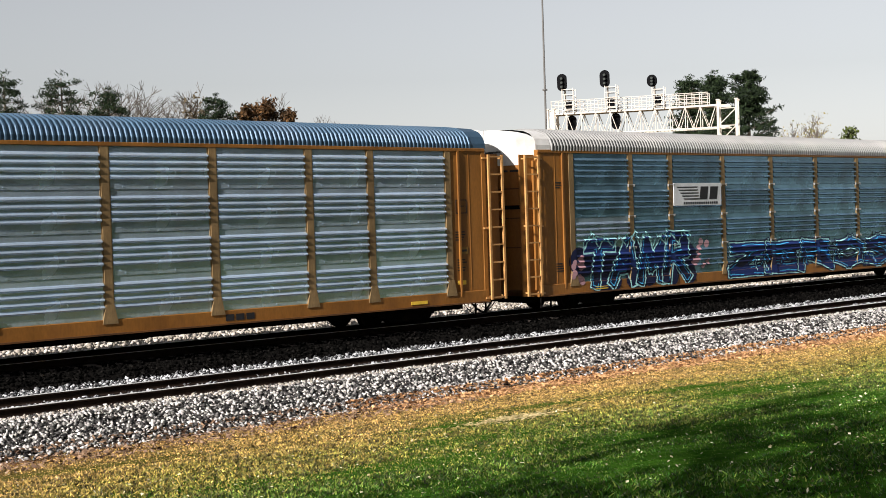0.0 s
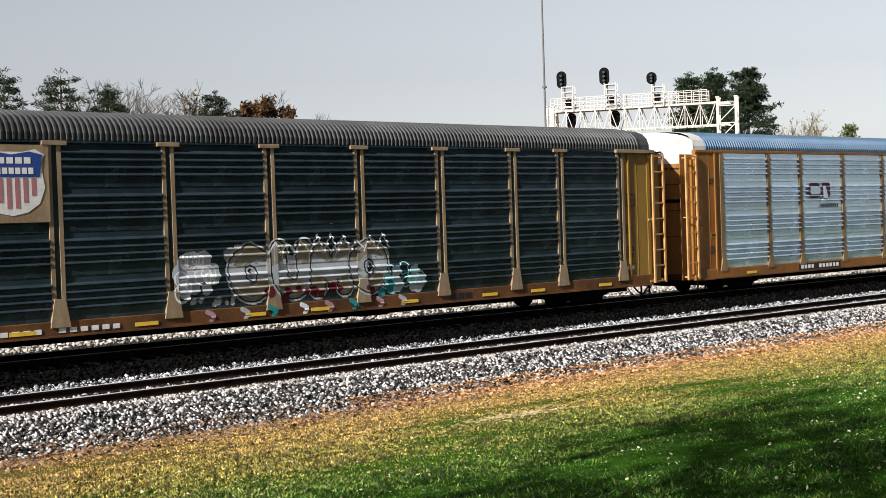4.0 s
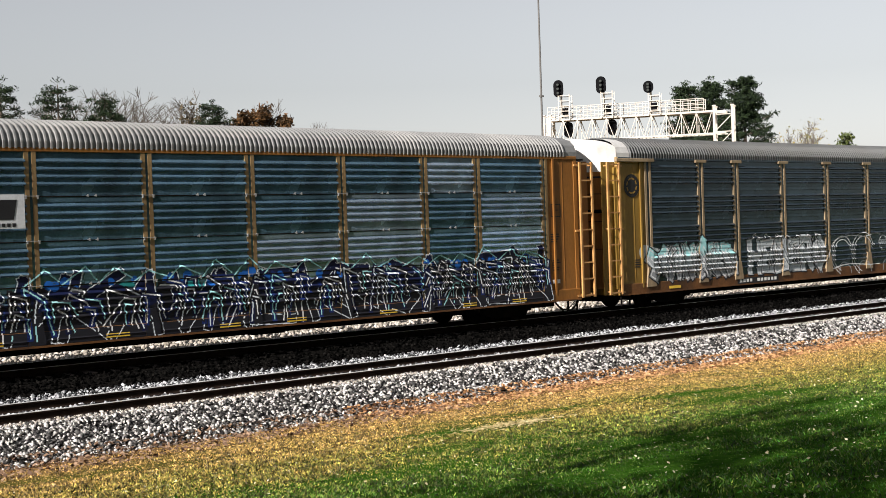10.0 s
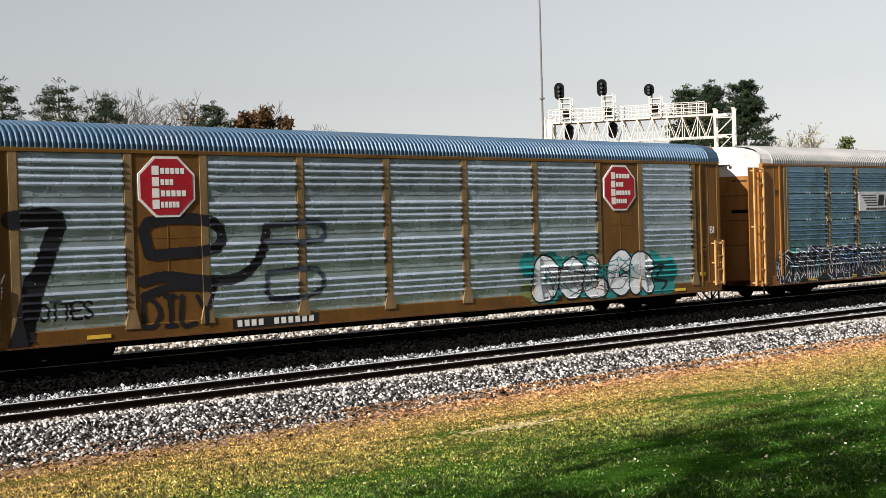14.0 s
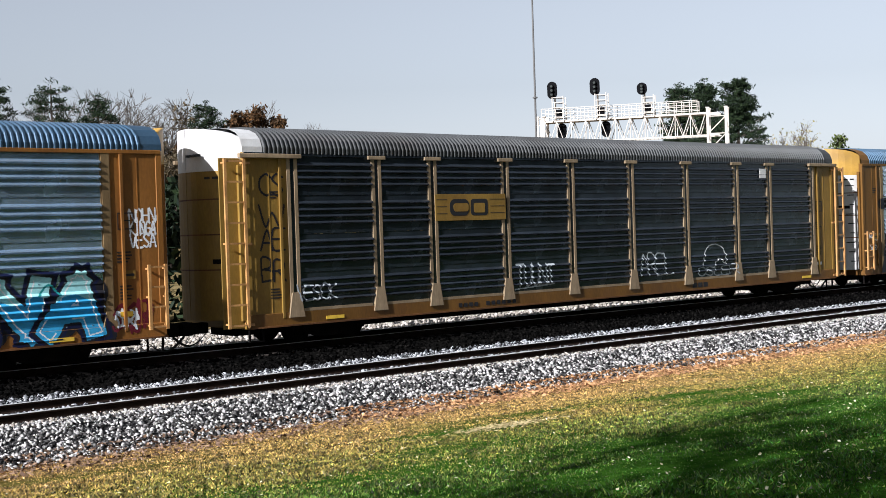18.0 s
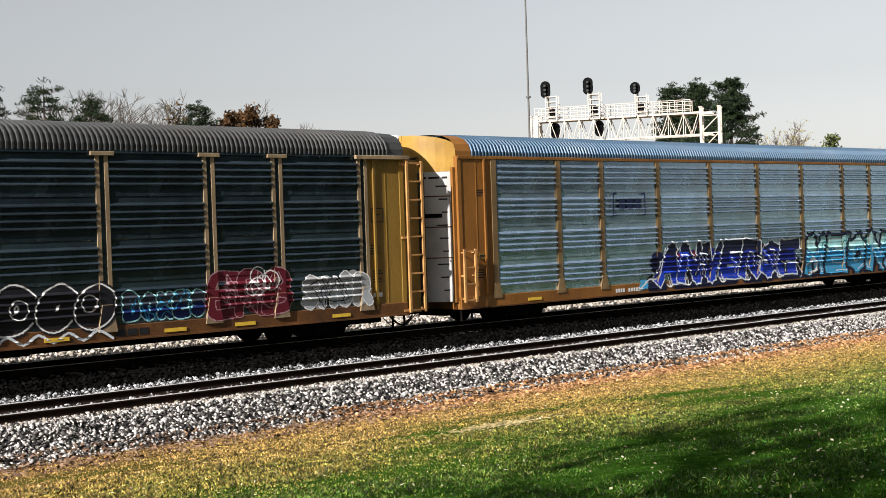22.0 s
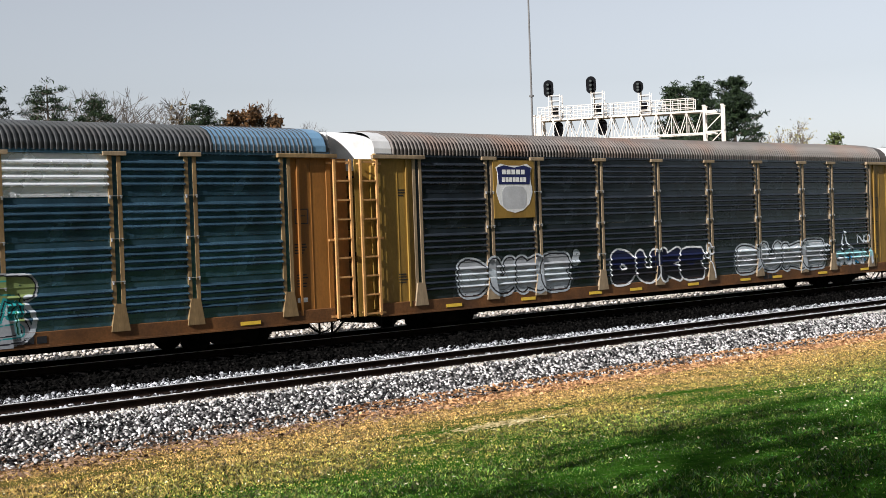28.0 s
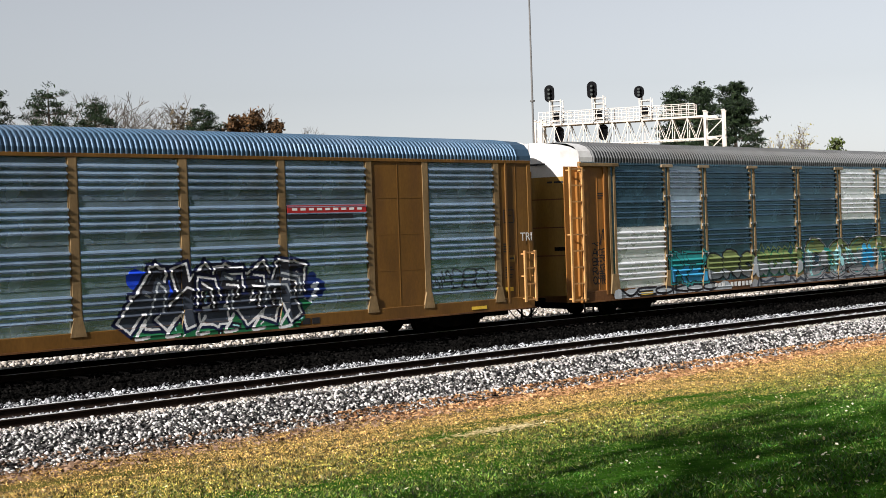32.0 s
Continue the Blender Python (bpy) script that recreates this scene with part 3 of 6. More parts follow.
    part("floor", boxes((-HALF_L + 0.05, HALF_L + LONG - 0.05, -1.4, 1.4, 0.92, 1.04)), M["soot"], car, "steel car deck", "floor")
    part("centre_sill", boxes((-13.3, 13.3, -0.6, 0.6, 0.52, 0.92)), M["soot"], car, "", "csill")
    part("roof", build_roof(-HALF_L + 0.55, HALF_L + LONG - 0.55, 0.032 if roof == "roof_silver" else 0.06), M[roof], car, "ridged sheet steel roof", "roof_" + roof)
    if roof_patch:
        part("roof_patch", build_cap(*roof_patch, 0.05), M["blue_roof"], car, "smooth new roof sheet")
    for e in (-1, 1):
        r = face_of(e)
        part("roof_cap", build_cap(-HALF_L - 0.02, -HALF_L + 0.58), M[roof if e > 0 else top if top == "white" else body], car, "smooth roof end sheet", "cap_roof", r)
        for s in (-1, 1):
            d = part("end_door", build_end_door(0.98, 4.78, s, False), M[door], car, "bulged steel end door", ("door", s), r)
            for z in (2.25, 3.15, 4.05):
                part("door_seam", build_end_door(z, z + 0.035, s, False, 0.012), M["sill"], d, "rusty seam", ("seam", s, z))
            part("hinge_post", boxes((-13.62, -13.5, s * 1.43 - 0.05, s * 1.43 + 0.05, 0.95, 4.9), bev=0.01), M[body], d, "", ("hinge", s))
            if s < 0:
                # the slot is a thin band on the door, its shade painted near black
                for z in (2.42,) if door == "gold" else (3.44,):
                    part("latch_slot", build_door_band(z, z + 0.12, -1.12, -0.8 if door == "gold" else -0.62, 0.012), M["dark_slot"], d, "near-black band painted as the door's shaded slot", ("latch", z))
                for k, y in enumerate((-1.25, -1.08, -0.95, -0.78)):
                    part("door_text", build_door_band(4.58, 4.64, y, y + 0.11 + 0.02 * (k % 2), 0.008), PK, d, "small black lettering", ("dtext", k))
                for k in range(4):
                    part("door_stencil", boxes((-14.3, -14.2, -0.2, -0.1, 5.16, 5.22)), PK, d, "", "dstencil", (0, -0.16 * k, 0))
                if door == "white":
                    # band over the inner half: dirt and the gap's shade in one colour
                    part("inner_leaf", build_door_band(1.0, 4.77, -0.72, -0.02, 0.03), M["dirty_shaded_door"], d, "dirty inner half of the door, darkened for the gap's shade", "inner_leaf")
                    for k in range(9):
                        part("door_mark", build_door_band(1.3 + 0.38 * k, 1.34 + 0.38 * k, -1.24, -1.12 + 0.06 * (k % 3), 0.008), PK, d, "black mark on the pale door", ("mark", k))
            part("door_top", build_end_door(4.784, 5.88, s, True), M[top], d, "pale painted door top", ("doortop", s))
        part("corner_post", boxes((-HALF_L, -HALF_L + 0.16, -HALF_W - 0.03, -HALF_W + 0.12, 0.78, EAVE - 0.02),
                                  bev=0.012), M[body], car, "", "corner", r)
        part("corner_post", boxes((-HALF_L, -HALF_L + 0.16, HALF_W - 0.12, HALF_W + 0.03, 0.78, EAVE - 0.02),
                                  bev=0.012), M[body], car, "", "corner_b", r)
        part("coupler", boxes((-14.6, -13.8, -0.14, 0.14, 0.62, 0.90), (-14.62, -14.3, -0.24, 0.2, 0.6, 0.94), bev=0.03), M["soot"], car, "", "coupler", r)
        part("brake_hose", build_hose, M["rubber"], car, "", "hose", r)
        part("end_sill", boxes((-HALF_L - 0.02, -HALF_L + 0.25, -HALF_W, HALF_W, 0.74, 0.98), bev=0.015), M[body], car, "", "endsill", r)
        build_truck(car, e * 10.6)
    # ladders stand at the corners of the near side; stirrups hang beneath
    if ladder_full:
        for x0, x1, key in ((-14.1, -13.54, "ladder_l"), (13.56, 14.1, "ladder_r")):
            ladder = part("ladder", build_ladder(x0, x1, 0.8, 5.05, -HALF_W + 0.04), M["ladder"], car, "steel ladder", key)
            part("ladder_panel", boxes((x0 - 0.04, x1 + 0.04, -HALF_W + 0.12, -HALF_W + 0.15, 0.78, 5.08), bev=0.006), M[body], car, "recessed panel behind the ladder", key + "_panel")
            inner = x1 if x0 < 0 else x0
            for z in (0.86, 2.9, 4.95):
                part("standoff", boxes((min(inner, inner * 0.985), max(inner, inner * 0.985), -HALF_W - 0.07, -HALF_W - 0.03, z - 0.03, z + 0.03)), M["ladder"], ladder, "", (key, z))
    else:
        part("ladder", build_ladder(-HALF_L + 0.06, -HALF_L + 0.5, 0.95, 2.5, -HALF_W - 0.03), M["ladder"], car, "short steel ladder", "ladder_sl")
        part("ladder", build_ladder(HALF_L - 0.5, HALF_L - 0.06, 0.95, 2.5, -HALF_W - 0.03), M["ladder"], car, "short steel ladder", "ladder_sr")
    for x in (-HALF_L + 0.28, HALF_L + LONG - 0.28):
        part("step", boxes((-0.22, -0.19, -1.5, -1.44, 0.4, 0.76), (0.19, 0.22, -1.5, -1.44, 0.4, 0.76), (-0.22, 0.22, -1.52, -1.42, 0.4, 0.43)), M["soot"], car, "", "stirrup", (x, 0, 0))
    part("underframe_gear", boxes((-2.2, -0.9, -1.1, -0.4, 0.56, 0.9), (1.6, 2.6, -1.2, -0.7, 0.54, 0.9), (-7, 7, -0.95, -0.88, 0.6, 0.68), bev=0.03), M["soot"], car, "brake reservoir and pipes", "gear")
    return car


CARS = []


def add_car(shift, **kw):
    c = build_car(**kw)
    CARS.append((c, shift))
    return c


grey_car = add_car(0.25, brackets=True, label="dull grey freight car with blue graffiti along its lower side", body="orange", sheet="slate", posts="post_tan", roof="roof_white", door="orange", top="white",
               sheets_at={(0, 1): "mid", (0, 3): "slate"})
clean_car = add_car(0.32, label="clean silver freight car with a pale blue roof and orange frame", body="orange", sheet="clean_silver", posts="post_tan", roof="roof_silver", door="orange", top="white")
shield_car = add_car(0.14, label="sooty dark freight car with tan posts and a striped shield", body="gold", sheet="dark", posts="tan", roof="roof_dark", door="orange", top="white", double=True)
dark_tagged = add_car(-0.28, label="sooty dark freight car with pale graffiti under tan double posts", body="gold", sheet="dark", posts="tan", roof="roof_dark", door="orange", top="white", double=True)
pale_roof_car = add_car(0.0, brackets=True, rods=True, label="grey freight car with white roof and blue-white graffiti", body="orange", sheet="slate", posts="post_tan", roof="roof_white", door="orange", top="white",
               sheets_at={(5, 0): "mid", (5, 1): "mid", (6, 1): "mid", (6, 2): "mid", (8, 1): "silver", (8, 2): "silver", (7, 3): "mid", (8, 0): "mid", (6, 0): "mid"})
red_sign = add_car(-0.32, label="silver freight car with two red octagon signs and bubble graffiti", body="brown", sheet="chalky_silver", posts="post_tan", roof="roof_silver", door="white", top="yellow_top",
                   solid=(1, 7), ladder_full=False)
golden_car = add_car(-0.25, label="dark freight car with golden frame and a yellow name board", body="gold", sheet="black", posts="tan", roof="roof_dark", door="gold", top="white", double=True, sill="brown")
turquoise_car = add_car(-0.33, label="silver freight car with blue and turquoise graffiti on its lower side", body="orange", sheet="silver", posts="post_tan", roof="roof_silver", door="white", top="yellow_top", ladder_full=False)
yellow_mark_car = add_car(-0.13, label="sooty dark freight car with a yellow emblem and white graffiti", body="gold", sheet="dark", posts="tan", roof="roof_dark", door="gold", top="white", double=True)
black_car = add_car(-0.25, brackets=True, label="black freight car with golden ends and a white shield", body="gold", sheet="black", posts="tan", roof="roof_rust", door="gold", top="white", double=True)
patched = add_car(0.44, brackets=True, label="dark grey freight car patched with new silver sheets", body="orange", sheet="steel_blue", posts="post_tan", roof="roof_dark", door="gold", top="white", double=True, roof_patch=(9.9, 13.36),
                  sheets_at={(0, 0): "new_silver", (0, 1): "new_silver", (5, 3): "new_silver", (5, 2): "new_silver", (6, 3): "new_silver", (1, 2): "mid", (1, 3): "mid"})
last_silver = add_car(0.41, label="silver freight car with a wide orange panel and a red strip", body="brown", sheet="silver", posts="post_tan", roof="roof_silver", door="orange", top="white", solid=(7,), ladder_full=False)


# ---- sprayed paint that follows the ribs, posts and sill of a car's side ----
PROF_O, PROF_Z = np.array([p[0] for p in sheet_profile()]), np.array([p[1] for p in sheet_profile()])
GLYPHS = {
    "A": [[(0, 0), (0.5, 1), (1, 0)], [(0.2, 0.36), (0.8, 0.36)]],
    "B": [[(0, 0), (0, 1), (0.7, 0.95), (0.72, 0.62), (0.1, 0.52)], [(0.1, 0.52), (0.92, 0.42), (0.88, 0.08), (0, 0)]],
    "C": [[(0.95, 0.85), (0.6, 1), (0.08, 0.75), (0.08, 0.25), (0.6, 0), (0.95, 0.15)]],
    "D": [[(0, 0), (0, 1), (0.6, 0.95), (0.98, 0.5), (0.6, 0.05), (0, 0)]],
    "E": [[(1, 1), (0, 0.96), (0, 0.04), (1, 0)], [(0, 0.52), (0.8, 0.52)]],
    "F": [[(1, 1), (0, 0.96), (0, 0)], [(0, 0.5), (0.75, 0.5)]],
    "G": [[(0.95, 0.85), (0.5, 1), (0.08, 0.7), (0.08, 0.25), (0.5, 0), (0.95, 0.2), (0.92, 0.48), (0.55, 0.46)]],
    "H": [[(0, 0), (0, 1)], [(1, 0), (1, 1)], [(0, 0.5), (1, 0.5)]],
    "I": [[(0.5, 0), (0.5, 1)], [(0.2, 0), (0.8, 0)], [(0.2, 1), (0.8, 1)]],
    "J": [[(0.8, 1), (0.8, 0.25), (0.45, 0), (0.1, 0.25)]],
    "K": [[(0.05, 0), (0.05, 1)], [(0.95, 1), (0.1, 0.48), (1, 0)]],
    "L": [[(0.1, 1), (0.1, 0.03), (0.95, 0.03)]],
    "M": [[(0, 0), (0.08, 1), (0.5, 0.35), (0.92, 1), (1, 0)]],
    "N": [[(0, 0), (0, 1), (1, 0), (1, 1)]],
    "O": [[(0.5, 1), (0.08, 0.75), (0.08, 0.25), (0.5, 0), (0.92, 0.25), (0.92, 0.75), (0.5, 1)]],
    "R": [[(0, 0), (0, 1), (0.75, 0.95), (0.8, 0.6), (0.1, 0.48)], [(0.35, 0.48), (1, 0)]],
    "S": [[(0.95, 0.85), (0.45, 1), (0.08, 0.76), (0.5, 0.5), (0.92, 0.26), (0.5, 0), (0.05, 0.15)]],
    "T": [[(0, 1), (1, 1)], [(0.5, 1), (0.5, 0)]],
    "U": [[(0.05, 1), (0.08, 0.25), (0.5, 0), (0.92, 0.25), (0.95, 1)]],
    "V": [[(0, 1), (0.5, 0), (1, 1)]],
    "W": [[(0, 1), (0.22, 0), (0.5, 0.65), (0.78, 0), (1, 1)]],
    "X": [[(0, 1), (1, 0)], [(1, 1), (0, 0)]],
    "Y": [[(0, 1), (0.5, 0.5), (1, 1)], [(0.5, 0.5), (0.5, 0)]],
    "Z": [[(0, 1), (1, 1), (0, 0), (1, 0)]],
}


def surface_out(xc, z, double):
    """How far a car's side stands out at columns xc and heights z."""
    out = np.broadcast_to(np.interp(np.mod(z - SILL_TOP, SHEET_H), PROF_Z, PROF_O), (len(xc), len(z))).copy()
    out[np.abs(xc) > 11.95] = 0.012
    for b in BAYS:
        d = np.abs(xc - b)
        if double:
            out[d < 0.168] = 0.042
            near = d[:, None] < np.where(z[None] < SILL_TOP + 0.5, 0.25 - 0.12 * np.clip((z[None] - SILL_TOP + 0.14) / 0.64, 0, 1), 0)
            out[near] = 0.09
        else:
            out[d < 0.137] = 0.036
            near = d[:, None] < np.where(z[None] < SILL_TOP + 0.35, 0.2 - 0.1 * np.clip((z[None] - SILL_TOP + 0.1) / 0.45, 0, 1), 0)
            out[near] = 0.07
    out[:, z < SILL_TOP] = np.maximum(out[:, z < SILL_TOP], 0.052)
    return out


class Canvas:
    """A patch of a car's side, painted in small cells; every colour becomes one thin coat."""

    def __init__(self, x0, x1, z0, z1, seed=0, cell=0.018):
        z0 = max(z0, 0.79)
        self.rng = np.random.default_rng(seed)
        self.x = np.linspace(x0, x1, int((x1 - x0) / cell) + 2)
        zs = list(np.linspace(z0, z1, int((z1 - z0) / cell) + 2))
        for k in range(4):
            zs += [SILL_TOP + k * SHEET_H + q for q in PROF_Z if z0 < SILL_TOP + k * SHEET_H + q < z1]
        self.z = np.unique(np.round(zs, 3))
        self.xc, self.zc = (self.x[1:] + self.x[:-1]) / 2, (self.z[1:] + self.z[:-1]) / 2
        self.gx, self.gz = np.meshgrid(self.xc, self.zc, indexing="ij")
        self.a = np.full(self.gx.shape, -1)
        self.colours = []

    def index(self, colour):
        if colour not in self.colours:
            self.colours.append(colour)
        return self.colours.index(colour)

    def put(self, mask, colour):
        self.a[mask] = self.index(colour) if colour else -1

    def near(self, pts, reach=0.7, square=False):
        """Distance from a polyline, as far as reach; square: its bars end in square corners."""
        best = np.full(self.gx.shape, 1e9)
        for (ax, az), (bx, bz) in zip(pts, pts[1:]):
            i0, i1 = np.searchsorted(self.xc, (min(ax, bx) - reach, max(ax, bx) + reach))
            j0, j1 = np.searchsorted(self.zc, (min(az, bz) - reach, max(az, bz) + reach))
            gx, gz = self.gx[i0:i1, j0:j1], self.gz[i0:i1, j0:j1]
            dx, dz = bx - ax, bz - az
            if square:
                long = math.hypot(dx, dz) + 1e-9
                t = ((gx - ax) * dx + (gz - az) * dz) / long
                d = np.maximum(np.abs((gx - ax) * dz - (gz - az) * dx) / long, np.maximum(-t, t - long))
            else:
                t = np.clip(((gx - ax) * dx + (gz - az) * dz) / (dx * dx + dz * dz + 1e-9), 0, 1)
                d = np.hypot(gx - ax - t * dx, gz - az - t * dz)
            best[i0:i1, j0:j1] = np.minimum(best[i0:i1, j0:j1], d)
        return best

    @staticmethod
    def curve(pts, k=4):
        """The hand's smooth way through the points."""
        p = [Vector((x, z)) for x, z in pts]
        p = [p[0] * 2 - p[1]] + p + [p[-1] * 2 - p[-2]]
        out = []
        for a, b, c, d in zip(p, p[1:], p[2:], p[3:]):
            for i in range(k):
                t = i / k
                out.append(0.5 * (2 * b + (c - a) * t + (2 * a - 5 * b + 4 * c - d) * t * t + (3 * b - a - 3 * c + d) * t ** 3))
        return [(v.x, v.y) for v in out] + [tuple(p[-2])]

    def stroke(self, pts, width, colour):
        self.put(self.near(self.curve(pts, 3), width) < width / 2, colour)

    def band(self, x0, x1, z0, z1, colour, rough=0.18, freq=2.0):
        """A ragged cloud of colour."""
        ph = self.rng.random(4) * 6
        top = z1 + rough * (np.sin(self.gx * freq * 1.7 + ph[0]) + 0.6 * np.sin(self.gx * freq * 4.1 + ph[1])) * 0.6
        bot = z0 + rough * 0.4 * np.sin(self.gx * freq * 2.3 + ph[2])
        ends = (self.gx > x0 + 0.25 * np.sin(self.gz * 5 + ph[3])) & (self.gx < x1 + 0.25 * np.sin(self.gz * 6 + ph[1]))
        self.put((self.gz < top) & (self.gz > bot) & ends, colour)

    def word(self, x0, x1, z0, z1, text, width, fills, edge, edge_w, inner=None, glow=None, sharp=False, lean=0.0):
        """Fat outlined letters, each a little before the last; fills run from top to bottom."""
        step = (x1 - x0) / len(text)
        for i, ch in enumerate(text):
            sway, tall = self.rng.normal() * 0.05, 1 + self.rng.normal() * 0.04
            pad = width / 2 + edge_w * 0.4
            w = step * 1.1 - 2 * pad if width < step * 0.8 else step * 0.35
            left, low, high = x0 + step * i - step * 0.05 + pad, z0 + pad, z0 + (z1 - z0) * tall - pad
            lines = []
            for line in GLYPHS[ch]:
                pts = [(left + w * u + (lean + sway) * (v - 0.5) * (z1 - z0) * 0.5, low + (high - low) * v) for u, v in line]
                lines.append(pts if sharp else self.curve(pts, 4))
            d = np.min([self.near(l, width + edge_w * 3 + 0.1, sharp) for l in lines], axis=0)
            if sharp:
                d = d + 0.05 * width * np.sin(self.gx * 5.1 + i) * np.sin(self.gz * 4.3)
            if glow:
                self.put(d < width / 2 + edge_w * 2.2, glow)
            self.put(d < width / 2 + edge_w, edge)
            body = d < width / 2
            f = (z0 + (z1 - z0) - self.gz) / (z1 - z0) + 0.06 * np.sin(self.gx * 6 + i)
            for k, colour in enumerate(fills):
                self.put(body & (f >= k / len(fills)) if k else body, colour)
            if inner:
                self.put((np.abs(d - width * 0.3) < 0.016) & (np.sin(self.gx * 3.3 + self.gz * 2.1 + i) > -0.55), inner)

    def cloud(self, x0, x1, z0, z1, colour, r, n):
        """A ragged heap of sprayed puffs."""
        for _ in range(n):
            cx, cz, q = x0 + (x1 - x0) * self.rng.random(), z0 + (z1 - z0) * self.rng.random(), r * (0.55 + 0.6 * self.rng.random())
            self.put(np.hypot(self.gx - cx, self.gz - cz) < q, colour)

    def rings(self, x0, x1, z0, z1, colour, r, n, width):
        """Outlines of overlapping bubbles."""
        for _ in range(n):
            cx, cz, q = x0 + (x1 - x0) * self.rng.random(), z0 + (z1 - z0) * self.rng.random(), r * (0.6 + 0.6 * self.rng.random())
            self.put(np.abs(np.hypot(self.gx - cx, self.gz - cz) - q) < width / 2, colour)

    def arc(self, cx, cz, r, a0, a1, width, colour):
        pts = [(cx + r * math.cos(radians(a0 + (a1 - a0) * k / 16)), cz + r * math.sin(radians(a0 + (a1 - a0) * k / 16))) for k in range(17)]
        self.put(self.near(pts, width) < width / 2, colour)

    def spikes(self, x0, x1, z0, z1, n, width, colour):
        """Pointed tips over a row of letters."""
        s = (x1 - x0) / n
        for k in range(n):
            x, top = x0 + s * k, z1 - (z1 - z0) * 0.45 * self.rng.random()
            self.put(self.near([(x, z0), (x + s * (0.3 + 0.4 * self.rng.random()), top), (x + s * 0.95, z0 + 0.1)], width) < width / 2, colour)

    def tangle(self, x0, x1, z0, z1, n, width, colours, twin=3, gap=0.11):
        """Looping line work, each loop drawn several times side by side."""
        for _ in range(n):
            w, cx = 0.35 + 0.5 * self.rng.random(), x0 + (x1 - x0) * self.rng.random()
            lo, hi = z0 + 0.3 * (z1 - z0) * self.rng.random(), z1 - 0.35 * (z1 - z0) * self.rng.random()
            u = self.rng.random(6) * w
            pts = list(zip(cx + u - w / 2, (lo, (lo + hi) / 2, hi, hi - 0.1, (lo + hi) / 2, lo + 0.1)))
            for k in range(twin):
                self.stroke([(min(max(px + k * gap, x0), x1), pz) for px, pz in pts], width, colours[k % len(colours)])

    def shards(self, x0, x1, z0, z1, n, width, colours, fills=("black", "navy", "ink"), size=0.6):
        """Angular interlocking bars: a dark body with one bright edge."""
        for k in range(n):
            cx, w = x0 + (x1 - x0) * self.rng.random(), size * (0.5 + 0.7 * self.rng.random())
            lo = z0 + 0.45 * (z1 - z0) * self.rng.random()
            hi = lo + (z1 - lo) * (0.35 + 0.5 * self.rng.random())
            tilt = (self.rng.random() - 0.4) * w
            pts = [(cx - w / 2, lo + 0.1 * self.rng.random()), (cx - w / 3 + tilt, hi), (cx + w / 3 + tilt * 0.6, hi - 0.3 * self.rng.random() * (hi - lo)), (cx + w / 2, lo + 0.25 * self.rng.random())]
            pts = [(min(max(px, x0), x1), pz) for px, pz in pts[int(self.rng.integers(0, 2)):]]
            d = self.near(pts, 0.4, True)
            self.put(d < width * 1.9, fills[k % len(fills)])
            self.put(d < width / 2, colours[k % len(colours)])

    def scribble(self, x0, x1, z0, z1, n, width, colour, loops=1.0):
        """Fast thin line work."""
        for _ in range(n):
            k = 9
            px = np.sort(x0 + (x1 - x0) * self.rng.random(k)) + self.rng.normal(size=k) * 0.05 * loops
            pz = z0 + (z1 - z0) * self.rng.random(k)
            s = int(self.rng.integers(0, 4))
            self.stroke(list(zip(px[s:s + 6], pz[s:s + 6])), width, colour)

    def finish(self, car, name, label, double, solid=(), cuts=()):
        """Lays the coats on the car; cuts part the canvas into pieces that stand by themselves."""
        out = surface_out(self.xc, self.z, double) + 0.006
        for k in solid:
            plain = (self.xc > BAYS[k] + 0.1) & (self.xc < BAYS[k + 1] - 0.1)
            out[plain] = np.maximum(0.028, np.where(self.z < SILL_TOP, 0.058, 0.028))[None]
        same = np.all(np.abs(np.diff(out, axis=0)) < 1e-5, axis=1)
        cut = np.flatnonzero(~same) + 1
        for x0, x1 in zip((-99, *cuts), (*cuts, 99)):
            inside = (self.xc >= x0) & (self.xc < x1)
            holder = None
            for i, colour in enumerate(self.colours):
                mask = (self.a == i) & inside[:, None]
                if not mask.any():
                    continue
                # cells in a row that stand out alike become one strip
                v = []
                for j in np.flatnonzero(mask.any(axis=0)):
                    col = mask[:, j].astype(np.int8)
                    lo, hi = np.flatnonzero(np.diff(np.r_[0, col]) == 1), np.flatnonzero(np.diff(np.r_[col, 0]) == -1) + 1
                    for p, q in zip(lo, hi):
                        stops = [p, *cut[(cut > p) & (cut < q)], q]
                        for m, n in zip(stops, stops[1:]):
                            v += [(self.x[m], -HALF_W - out[m, j], self.z[j]), (self.x[n], -HALF_W - out[m, j], self.z[j]),
                                  (self.x[n], -HALF_W - out[m, j + 1], self.z[j + 1]), (self.x[m], -HALF_W - out[m, j + 1], self.z[j + 1])]
                v = np.array(v)
                ob = new(name if holder is None else "paint_coat", from_arrays(name, v, np.arange(len(v)).reshape(-1, 4), paint(*COLOURS[colour])))
                ob.parent = holder or car
                tagged(ob, label if holder is None else colour + " spray paint", kind="" if holder is None else "stuff")
                holder = holder or ob


